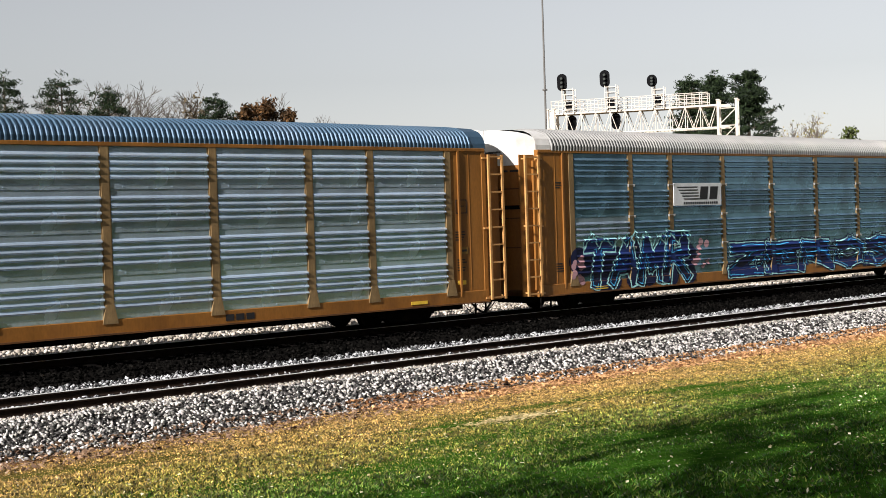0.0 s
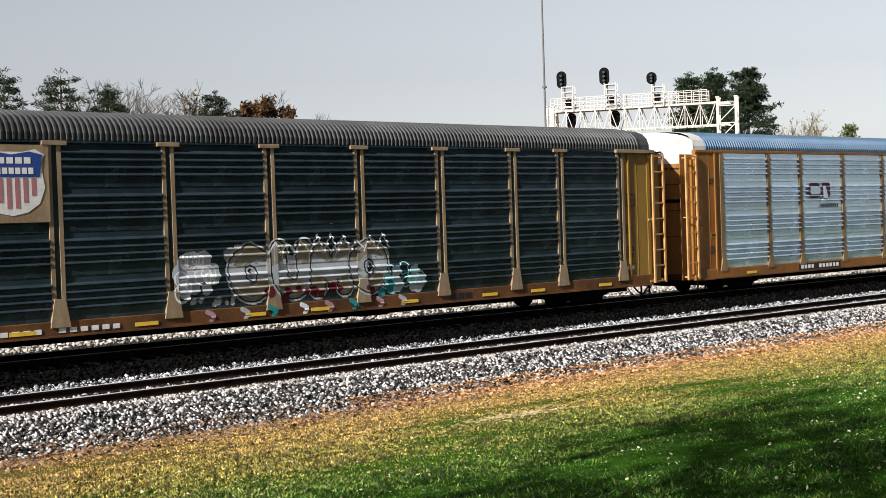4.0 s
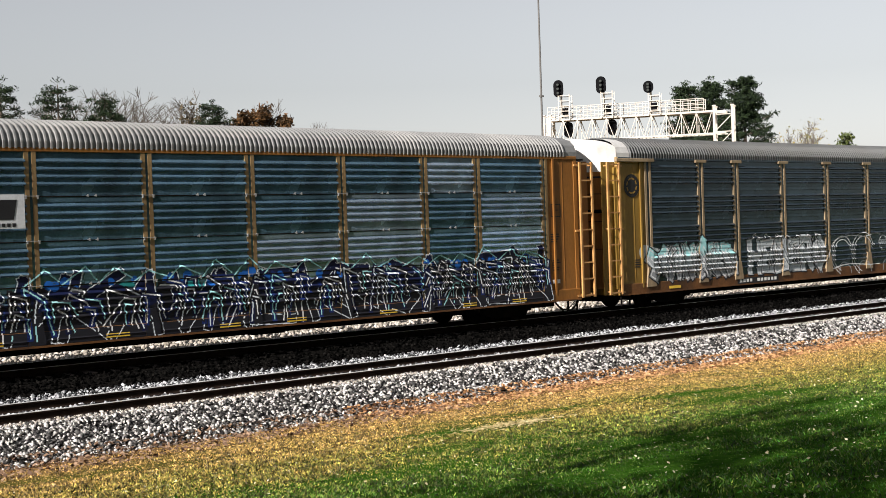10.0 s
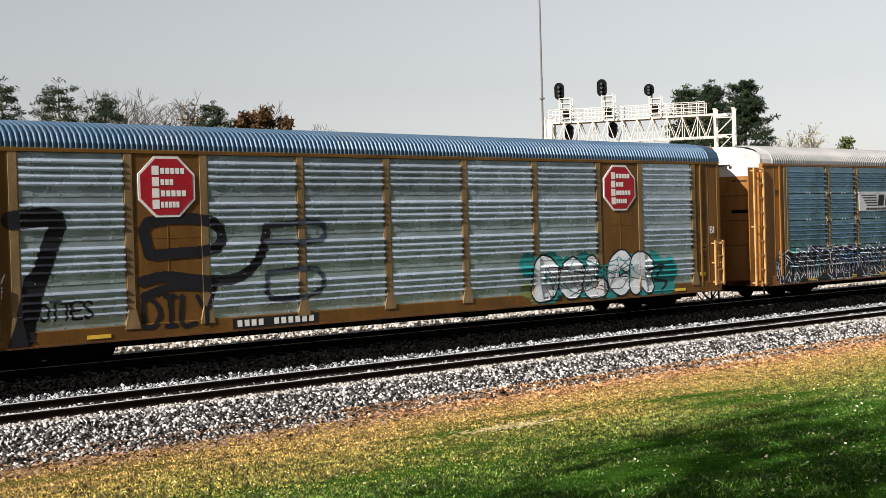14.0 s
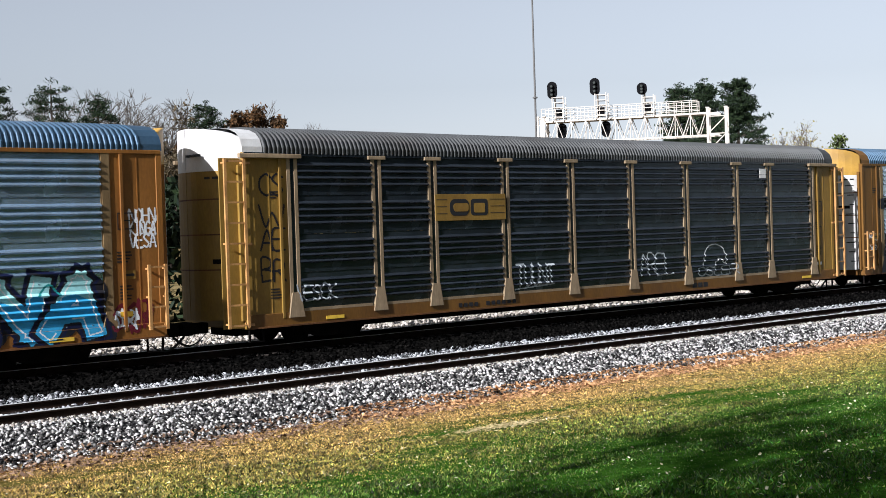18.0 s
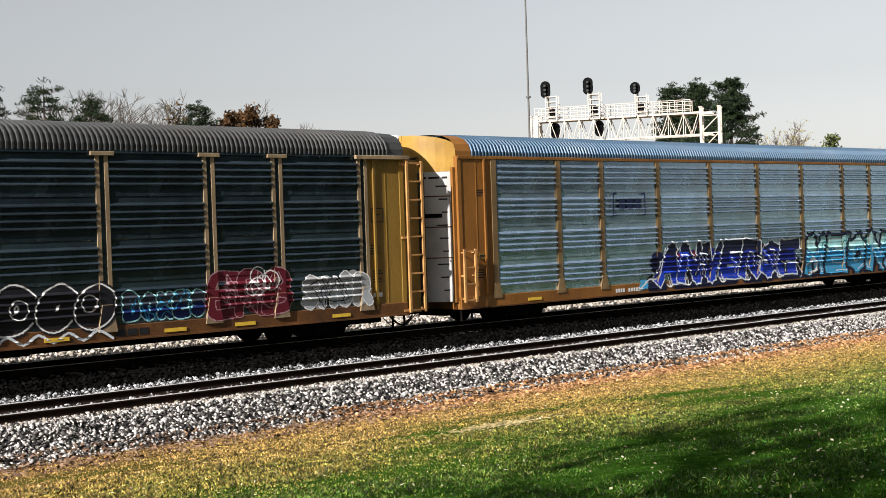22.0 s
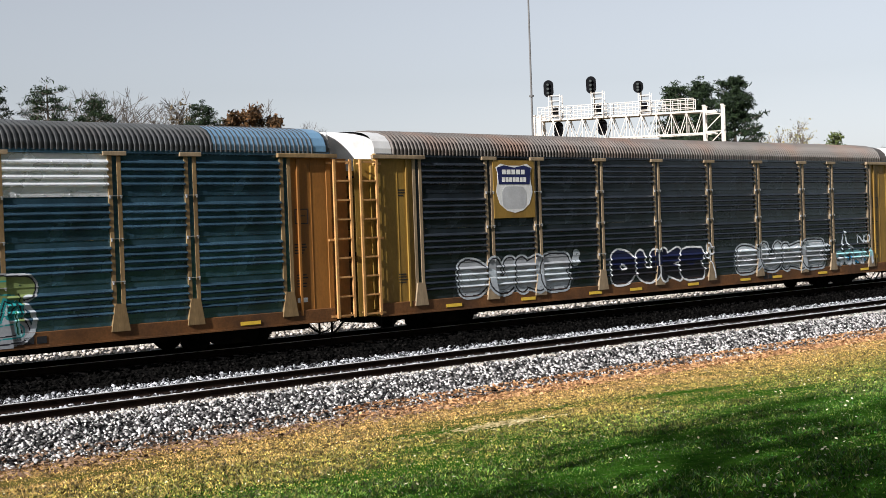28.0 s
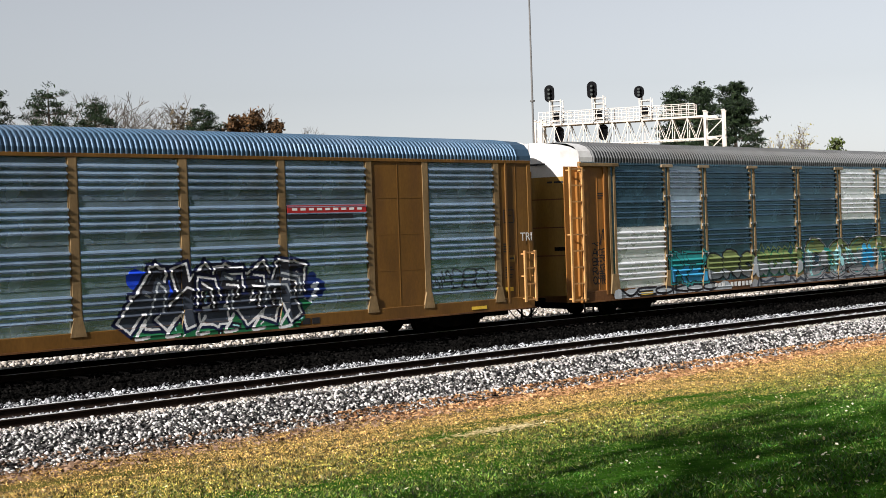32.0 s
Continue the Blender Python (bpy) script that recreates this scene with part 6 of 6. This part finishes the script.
def limbs(rng, bm, a, way, length, r, depth, tips, spread=0.5, up=0.25, fan=3):
    """A forking branch."""
    b = a + way * length
    mid = a + way * length * 0.5 + Vector(rng.normal(size=3)) * length * 0.05
    if depth > 1:
        rod(bm, a, mid, r, 5, r * 0.85)
        rod(bm, mid, b, r * 0.85, 5, r * 0.65)
    else:
        rod(bm, a, b, r, 3, r * 0.5)
    tips.append(b)
    if depth == 0:
        return
    for i in range(fan if depth > 1 else 5):
        w = (way + Vector(rng.normal(size=3)) * spread + Vector((0, 0, up))).normalized()
        limbs(rng, bm, b if i else mid, w, length * (0.62 + 0.2 * rng.random()), r * 0.66, depth - 1, tips, spread, up, fan)


def tree(name, label, seed, height, width, leaves=None, per=26, size=0.22, depth=4, start=0.3, conifer=False, boughs=6):
    rng = np.random.default_rng(seed)
    t = tagged(new(name), label, "tree", "trees beyond the railway")
    bm, tips = bmesh.new(), []
    if conifer:
        # whorls of uneven boughs that turn up at their tips
        rod(bm, (0, 0, -0.3), (0, 0, height * 0.97), 0.022 * height, 8, 0.04)
        z = height * start
        while z < height * 0.96:
            f = (z / height - start) / (1 - start)
            for k in range(boughs):
                if rng.random() < 0.15:
                    continue
                reach = width / 2 * (1.08 - 0.88 * f ** 1.25) * (0.5 + 0.62 * rng.random())
                a = 6.283 * (k + 0.7 * rng.random()) / boughs
                e = Vector((math.cos(a) * reach, math.sin(a) * reach, z + reach * (0.04 + 0.36 * rng.random())))
                rod(bm, (0, 0, z), e, 0.05, 5, 0.02)
                for q in (0.5, 0.72, 0.9, 1.0):
                    tips.append(Vector((e.x * q, e.y * q, z + (e.z - z) * q ** 1.6)) + Vector(rng.normal(size=3)) * 0.16)
            z += 0.042 * height * (0.7 + 0.6 * rng.random())
        tips.append(Vector((0, 0, height - 0.2)))
    else:
        rod(bm, (0, 0, -0.3), (0, 0, height * start), 0.02 * height, 8, 0.014 * height)
        for i in range(4):
            a = 2 * math.pi * (i + 0.5 * rng.random()) / 4
            w = Vector((math.cos(a) * width / height, math.sin(a) * width / height, 0.9)).normalized()
            limbs(rng, bm, Vector((0, 0, height * start * (0.75 + 0.08 * i))), w, height * 0.21, 0.011 * height, depth, tips, fan=3)
        limbs(rng, bm, Vector((0, 0, height * start)), Vector((0, 0, 1)), height * 0.26, 0.011 * height, depth, tips, fan=3)
        top = max(p.z for p in tips)
        for v in bm.verts:
            v.co.z *= height / top
        tips = [Vector((p.x, p.y, p.z * height / top)) for p in tips]
    part("trunk", bm, M["bark"] if leaves else M["twig"], t, "trunk with its limbs" if leaves else "bare trunk with its branches")
    if leaves:
        pts = np.array([tuple(p) for p in tips if rng.random() < (1 if conifer else 0.55)])
        v, f = leaf_cloud(rng, pts, (0.35 + 0.4 * rng.random(len(pts))) * (0.9 if conifer else 1.3), per, size, 0.5 if conifer else 0.75, 0.3 if conifer else 0.6)
        c = new("crown", from_arrays("crown", v, f, M[leaves]))
        c.parent = t
        tagged(c, "uneven crown of " + {"needles": "dark needles", "rust_leaves": "russet leaves", "brown_leaves": "brown leaves", "yellow_leaves": "yellow leaves", "green_leaves": "olive leaves"}[leaves])
    return t


def plant(t, x, y, turn=0.0):
    t.matrix_basis = pose(x, y, ground_z(y) - 0.05, 0, 0, turn)
    return t


PINE, BARE, RUST = "dark green pine standing beyond the railway", "leafless pale tree standing beyond the railway", "russet leaved tree standing beyond the railway"
pine_a = plant(tree("pine_tree", PINE, 1, 17.2, 8.6, "needles", 34, 0.15, start=0.25, conifer=True), 49.5, 106.4)
pine_b = plant(tree("pine_tree", PINE, 2, 15.9, 7.4, "needles", 34, 0.15, start=0.25, conifer=True), 52.5, 103.7)
plant(copy_thing(pine_a, Matrix()), 44.9, 107.6, 70)
plant(copy_thing(pine_b, Matrix()), 64.0, 105.0, 40)
bare_a = plant(tree("bare_tree", BARE, 3, 17.0, 8.0, depth=5), 54.3, 110.2)
bare_b = plant(tree("bare_tree", BARE, 4, 17.6, 7.0, depth=5), 60.0, 114.5)
plant(copy_thing(bare_a, Matrix()), 62.3, 112.9, 120)
plant(copy_thing(bare_b, Matrix()), 66.2, 116.5, 200)
plant(copy_thing(bare_b, Matrix()), 57.2, 115.5, 80)
plant(copy_thing(bare_a, Matrix()), 70.8, 112.0, 250)
plant(copy_thing(bare_a, Matrix()), 53.2, 121.5, 300)
plant(tree("oak_tree", "half bare brown tree beyond the railway", 5, 15.2, 7.5, "brown_leaves", 22, 0.17), 60.0, 105.0)
plant(tree("oak_tree", RUST, 6, 15.2, 10.5, "rust_leaves", 80, 0.2, start=0.35), 67.6, 106.5)
plant(tree("oak_tree", RUST, 7, 14.9, 10.0, "rust_leaves", 80, 0.2, start=0.35), 70.6, 106.2)
pine_c = plant(tree("pine_tree", PINE, 8, 16.2, 5.6, "needles", 46, 0.15, start=0.2, conifer=True, boughs=9), 94.2, 73.6)
pine_d = plant(tree("pine_tree", PINE, 9, 16.2, 5.8, "needles", 46, 0.15, start=0.2, conifer=True, boughs=9), 93.1, 70.0)
plant(tree("pine_tree", PINE, 10, 15.5, 7.4, "needles", 50, 0.16, start=0.2, conifer=True, boughs=9), 90.4, 64.6)
plant(tree("bare_tree", BARE, 11, 12.4, 4.0, depth=4), 119.3, 81.4)
plant(tree("bare_tree", "nearly leafless yellowing tree beyond the railway", 12, 13.9, 4.6, "yellow_leaves", 2, 0.12, depth=5), 122.6, 78.5)
plant(tree("shrub", "olive green shrub beyond the railway", 13, 12.5, 7.0, "green_leaves", 30, 0.2, start=0.4), 132.4, 82.4)
plant(copy_thing(bare_a, Matrix()), 137.5, 81.8, 60).scale = (0.7, 0.7, 0.7)
plant(copy_thing(bare_b, Matrix()), 96.0, 130.0, 10).scale = (0.95, 0.95, 0.95)

# ---- out-of-view trees added on the lawn beside the camera to shade the grass ----
lawn = plant(tree("lawn_tree", "tall brown leaved tree, out of view, added to shade the lawn", 21, 21.0, 9.0, "brown_leaves", 2, 0.3, start=0.3), -11.0, -0.4)
for x, y, turn in ((-20, -1.3, 200), (-30, -6.1, 75)):
    plant(copy_thing(lawn, Matrix()), x, y, turn)
# unseen pines added behind the camera, as a dark backdrop for reflections
for i in range(5):
    plant(copy_thing((pine_a, pine_c, pine_d)[i % 3], Matrix()), 4 + 17 * i, -19 - 3 * (i % 3), 50 * i)


# ---- unseen woodland added behind the camera to darken reflections in the steel sides ----
def build_reflected_wood():
    rng = np.random.default_rng(62)
    n = 4600
    x = -50 + 128 * rng.random(n)
    c = np.stack([x, -18 + 10 * rng.random(n), 0.6 + (25 - 0.16 * np.maximum(x, 0)) * rng.random(n)], -1)
    v, f = leaf_cloud(rng, c, 1.2 + 1.2 * rng.random(n), 22, 0.66)
    ob = new("woodland", from_arrays("woodland", v, f, M["needles"]))
    tagged(ob, "unseen wood added behind the camera to darken the steel's reflections", "woodland", kind="stuff")


build_reflected_wood()


# ---- brush added beyond the tracks, standing in for the shade in the car gaps ----
def build_gap_backdrop():
    rng = np.random.default_rng(61)
    n = 1000
    x = 12 + 100 * rng.random(n)
    y = 47 + 4 * rng.random(n)
    c = np.stack([x, y, -0.4 + 6.0 * rng.random(n) ** 1.1], -1)
    v, f = leaf_cloud(rng, c, 0.7 + 0.7 * rng.random(n), 60, 0.22)
    ob = new("brush", from_arrays("brush", v, f, M["needles"]))
    tagged(ob, "dark brush added beyond the line to blacken the gaps between cars", "brush", kind="stuff")


build_gap_backdrop()


# ---- ballast stones ----
def stone_material(name, lo, hi, mid=0.5):
    m = bpy.data.materials.new(name)
    m.use_nodes = True
    n, l = m.node_tree.nodes, m.node_tree.links
    g = n.new("ShaderNodeNewGeometry")
    r = n.new("ShaderNodeValToRGB")
    r.color_ramp.elements[0].color, r.color_ramp.elements[1].color = (*lo, 1), (*hi, 1)
    e = r.color_ramp.elements.new(mid)
    e.color = tuple(a * 0.88 + b * 0.12 for a, b in zip(lo, hi)) + (1,)
    t = n.new("ShaderNodeTexNoise")
    t.inputs["Scale"].default_value = 60
    l.new(g.outputs["Position"], t.inputs["Vector"])
    l.new(g.outputs["Random Per Island"], r.inputs[0])
    mx = n.new("ShaderNodeMix")
    mx.data_type, mx.blend_type = "RGBA", "MULTIPLY"
    mx.inputs["Factor"].default_value = 0.4
    l.new(r.outputs[0], mx.inputs["A"])
    l.new(t.outputs["Color"], mx.inputs["B"])
    l.new(mx.outputs["Result"], n["Principled BSDF"].inputs["Base Color"])
    n["Principled BSDF"].inputs["Roughness"].default_value = 0.95
    n["Principled BSDF"].inputs["Specular IOR Level"].default_value = 0.0
    return m


def profile_z(y):
    py, pz = np.array([p[0] for p in PROFILE]), np.array([p[1] for p in PROFILE])
    return np.interp(y, py, pz)


def stones(label, seed, x0, x1, y0, y1, count, size, mat):
    rng = np.random.default_rng(seed)
    x, y = x0 + (x1 - x0) * rng.random(count), y0 + (y1 - y0) * rng.random(count)
    s = size * (0.55 + 0.9 * rng.random(count))
    base = np.array(((1, 0, 0), (-1, 0, 0), (0, 1, 0), (0, -1, 0), (0, 0, 1), (0, 0, -1)), float)
    v = base[None] * (0.65 + 0.6 * rng.random((count, 6, 1))) + rng.normal(size=(count, 6, 3)) * 0.22
    ang = rng.random(count) * 6.283
    ca, sa = np.cos(ang)[:, None], np.sin(ang)[:, None]
    vx, vy = v[..., 0] * ca - v[..., 1] * sa, v[..., 0] * sa + v[..., 1] * ca
    tilt = rng.normal(size=count)[:, None] * 0.5
    vz = v[..., 2] * 0.75 + vx * np.sin(tilt)
    p = np.stack([x[:, None] + vx * s[:, None], y[:, None] + vy * s[:, None], profile_z(y)[:, None] + s[:, None] * 0.25 + vz * s[:, None]], -1)
    f = np.array(((0, 2, 4), (2, 1, 4), (1, 3, 4), (3, 0, 4), (2, 0, 5), (1, 2, 5), (3, 1, 5), (0, 3, 5)))
    faces = (f[None] + 6 * np.arange(count)[:, None, None]).reshape(-1, 3)
    ob = new("ballast_stones", from_arrays("ballast_stones", p.reshape(-1, 3), faces, mat))
    tagged(ob, label, "gravel", kind="stuff")


PALE = stone_material("pale_limestone", (0.006, 0.006, 0.007), (1.0, 0.96, 0.92), 0.38)
GREY = stone_material("sooty_ballast", (0.004, 0.004, 0.005), (0.80, 0.81, 0.84), 0.38)
FAR = stone_material("pale_ballast", (0.34, 0.3, 0.25), (0.86, 0.78, 0.70))
# dirty stones, coloured near black to carry the shade along the train
OILY_SHADE = stone_material("oily_shaded_ballast", (0.002, 0.002, 0.002), (0.014, 0.013, 0.012))
stones("loose pale crushed stone on the ballast shoulder", 31, 7, 50, 21.25, 22.92, 26000, 0.041, PALE)
stones("paler stone along the shoulder's flat top", 35, 7, 50, 22.5, 22.92, 5600, 0.042, FAR)
stones("crushed stone between the rails of the empty track", 32, 8, 50, 22.95, 24.75, 13000, 0.044, GREY)
stones("grey crushed stone between the two tracks", 33, 9, 60, 24.75, 27.2, 24000, 0.046, GREY)
stones("dirty stone beside the train's track, darkened for the train's shade", 36, 9, 60, 27.1, 28.5, 7000, 0.05, OILY_SHADE)
stones("bleached crushed stone beyond the train", 34, 10, 75, 31.0, 40.0, 13000, 0.07, FAR)


# ---- lawn ----
def blade_material():
    m = bpy.data.materials.new("grass_blades")
    m.use_nodes = True
    n, l = m.node_tree.nodes, m.node_tree.links
    b = n["Principled BSDF"]
    b.inputs["Roughness"].default_value = 0.6
    b.inputs["Specular IOR Level"].default_value = 0.3
    g = n.new("ShaderNodeNewGeometry")
    sep = n.new("ShaderNodeSeparateXYZ")
    l.new(g.outputs["Position"], sep.inputs[0])
    t = n.new("ShaderNodeTexNoise")
    t.inputs["Scale"].default_value, t.inputs["Detail"].default_value = 0.35, 6
    l.new(g.outputs["Position"], t.inputs["Vector"])
    a = n.new("ShaderNodeMath")
    a.operation = "MULTIPLY_ADD"
    l.new(t.outputs["Fac"], a.inputs[0])
    a.inputs[1].default_value = 7.0
    l.new(sep.outputs["Y"], a.inputs[2])
    r = n.new("ShaderNodeMapRange")
    r.inputs["From Min"].default_value, r.inputs["From Max"].default_value = 12.0, 22.5
    l.new(a.outputs[0], r.inputs["Value"])
    ad = n.new("ShaderNodeMath")
    ad.operation = "MULTIPLY_ADD"
    l.new(g.outputs["Random Per Island"], ad.inputs[0])
    ad.inputs[1].default_value = 0.5
    l.new(r.outputs[0], ad.inputs[2])
    c = n.new("ShaderNodeValToRGB")
    e = c.color_ramp.elements
    e[0].position, e[0].color = 0.0, (0.022, 0.10, 0.009, 1)
    e[1].position, e[1].color = 1.3 / 1.5, (0.33, 0.20, 0.07, 1)
    q = e.new(0.35)
    q.color = (0.10, 0.125, 0.02, 1)
    q = e.new(0.6)
    q.color = (0.215, 0.16, 0.035, 1)
    sc = n.new("ShaderNodeMath")
    sc.operation = "MULTIPLY"
    sc.inputs[1].default_value = 1 / 1.5
    l.new(ad.outputs[0], sc.inputs[0])
    l.new(sc.outputs[0], c.inputs[0])
    wv = n.new("ShaderNodeTexWhiteNoise")
    wv.noise_dimensions = "1D"
    l.new(g.outputs["Random Per Island"], wv.inputs["W"])
    br = n.new("ShaderNodeMapRange")
    br.inputs["To Min"].default_value, br.inputs["To Max"].default_value = 0.28, 1.35
    l.new(wv.outputs["Value"], br.inputs["Value"])
    vs = n.new("ShaderNodeVectorMath")
    vs.operation = "SCALE"
    l.new(c.outputs[0], vs.inputs[0])
    cl = n.new("ShaderNodeTexNoise")
    cl.inputs["Scale"].default_value, cl.inputs["Detail"].default_value = 16, 2
    l.new(g.outputs["Position"], cl.inputs["Vector"])
    cr = n.new("ShaderNodeMapRange")
    cr.inputs["From Min"].default_value, cr.inputs["From Max"].default_value = 0.36, 0.64
    cr.inputs["To Min"].default_value, cr.inputs["To Max"].default_value = 0.2, 2.3
    l.new(cl.outputs["Fac"], cr.inputs["Value"])
    cm = n.new("ShaderNodeMath")
    cm.operation = "MULTIPLY"
    l.new(cr.outputs[0], cm.inputs[0])
    l.new(br.outputs[0], cm.inputs[1])
    big = n.new("ShaderNodeTexNoise")
    big.inputs["Scale"].default_value, big.inputs["Detail"].default_value = 5.5, 3
    l.new(g.outputs["Position"], big.inputs["Vector"])
    b2 = n.new("ShaderNodeMapRange")
    b2.inputs["From Min"].default_value, b2.inputs["From Max"].default_value = 0.36, 0.64
    b2.inputs["To Min"].default_value, b2.inputs["To Max"].default_value = 0.4, 1.75
    l.new(big.outputs["Fac"], b2.inputs["Value"])
    c2 = n.new("ShaderNodeMath")
    c2.operation = "MULTIPLY"
    l.new(cm.outputs[0], c2.inputs[0])
    l.new(b2.outputs[0], c2.inputs[1])
    l.new(c2.outputs[0], vs.inputs["Scale"])
    l.new(vs.outputs[0], b.inputs["Base Color"])
    return m


def build_grass():
    rng = np.random.default_rng(41)
    n = 360000
    y = 4.2 + (21.4 - 4.2) * np.sqrt(rng.random(n))
    x = y * (0.36 + 1.8 * rng.random(n))
    z = profile_z(y)
    ang = rng.random(n) * 6.283
    h = (0.012 + 0.03 * rng.random(n)) * (0.8 + 0.3 * np.sin(x * 1.3 + y * 2.1))
    w = (0.010 + 0.014 * rng.random(n)) * np.clip(y / 16, 0.6, 1)
    lean = rng.normal(size=(n, 2)) * 1.1
    base = np.stack([x, y, z - 0.01], -1)
    s = np.stack([np.cos(ang) * w, np.sin(ang) * w, np.zeros(n)], -1)
    tip = base + np.stack([lean[:, 0] * h, lean[:, 1] * h, h + 0.015], -1)
    v = np.stack([base - s, base + s, tip], 1).reshape(-1, 3)
    ob = new("grass", from_arrays("grass", v, np.arange(3 * n).reshape(n, 3), blade_material()))
    tagged(ob, "mown lawn, green to straw coloured near the track", "grass", kind="stuff")


build_grass()


def litter(name, label, seed, n, x0, x1, y0, y1, size, mat, wedge=True):
    rng = np.random.default_rng(seed)
    y = y0 + (y1 - y0) * rng.random(n) if wedge else y1 - (y1 - y0) * rng.random(n) ** 1.8
    x = y * (0.36 + 1.75 * rng.random(n)) if wedge else x0 + (x1 - x0) * rng.random(n)
    c = np.stack([x, y, profile_z(y) + 0.035 + 0.03 * rng.random(n)], -1)
    a = rng.normal(size=(n, 3)) * (1, 1, 0.35)
    b = rng.normal(size=(n, 3)) * (1, 1, 0.35)
    s = size * (0.5 + rng.random((n, 1)))
    a, b = a / np.linalg.norm(a, axis=1)[:, None] * s, b / np.linalg.norm(b, axis=1)[:, None] * s * 0.7
    v = np.stack([c - a, c + b, c + a, c - b], 1).reshape(-1, 3)
    tagged(new(name, from_arrays(name, v, np.arange(4 * n).reshape(n, 4), mat)), label, "fallen leaves", kind="stuff")


litter("fallen_leaves", "pale dry leaves scattered over the lawn", 51, 2200, 0, 0, 5.5, 20.5, 0.017, leaf_material("pale_dry_leaf", (0.35, 0.3, 0.15), (0.8, 0.75, 0.55)))
litter("fallen_leaves", "red-brown leaf litter along the foot of the ballast", 52, 16000, 16, 50, 19.4, 21.6, 0.042, leaf_material("red_brown_leaf", (0.10, 0.034, 0.01), (0.7, 0.4, 0.19)), False)
litter("fallen_leaves", "dull brown leaves trodden into dark soil below the ballast", 54, 3600, 6, 18, 19.0, 21.6, 0.04, leaf_material("dull_brown_leaf", (0.06, 0.03, 0.018), (0.34, 0.22, 0.14)), False)


def straw_patch():
    """A bleached bare patch in the grass."""
    rng = np.random.default_rng(53)
    n = 900
    x, y = 14.0 + rng.normal(size=n) * 0.55, 14.5 + rng.normal(size=n) * 0.22
    c = np.stack([x, y, profile_z(y) + 0.03 + 0.02 * rng.random(n)], -1)
    a, b = rng.normal(size=(n, 3)) * (0.03, 0.02, 0.006), rng.normal(size=(n, 3)) * (0.012, 0.01, 0.003)
    v = np.stack([c - a, c + b, c + a, c - b], 1).reshape(-1, 3)
    tagged(new("dry_grass", from_arrays("dry_grass", v, np.arange(4 * n).reshape(n, 4), leaf_material("bleached_straw", (0.3, 0.22, 0.08), (0.75, 0.62, 0.34)))),
           "bleached dry patch in the lawn", "dry grass", kind="stuff")


straw_patch()


SPEED, PITCH, FIRST = 9.21, 29.24, 41.42


def motions():
    """The train rolls past at an even pace; its wheels turn with it."""
    for i, (car, shift) in enumerate(CARS):
        x = FIRST - PITCH * i + shift
        walk(car, [(t, pose(x + SPEED * t, TRAIN_Y, 0)) for t in (0, 8, 16, 24, 32)])
    step = 2 / 30
    turn = math.degrees(SPEED * step / 0.42)
    for w, s in WHEELSETS:
        walk(w, [(k * step, pose(s, 0, 0.42, 0, turn * k, 0)) for k in range(481)])


motions()
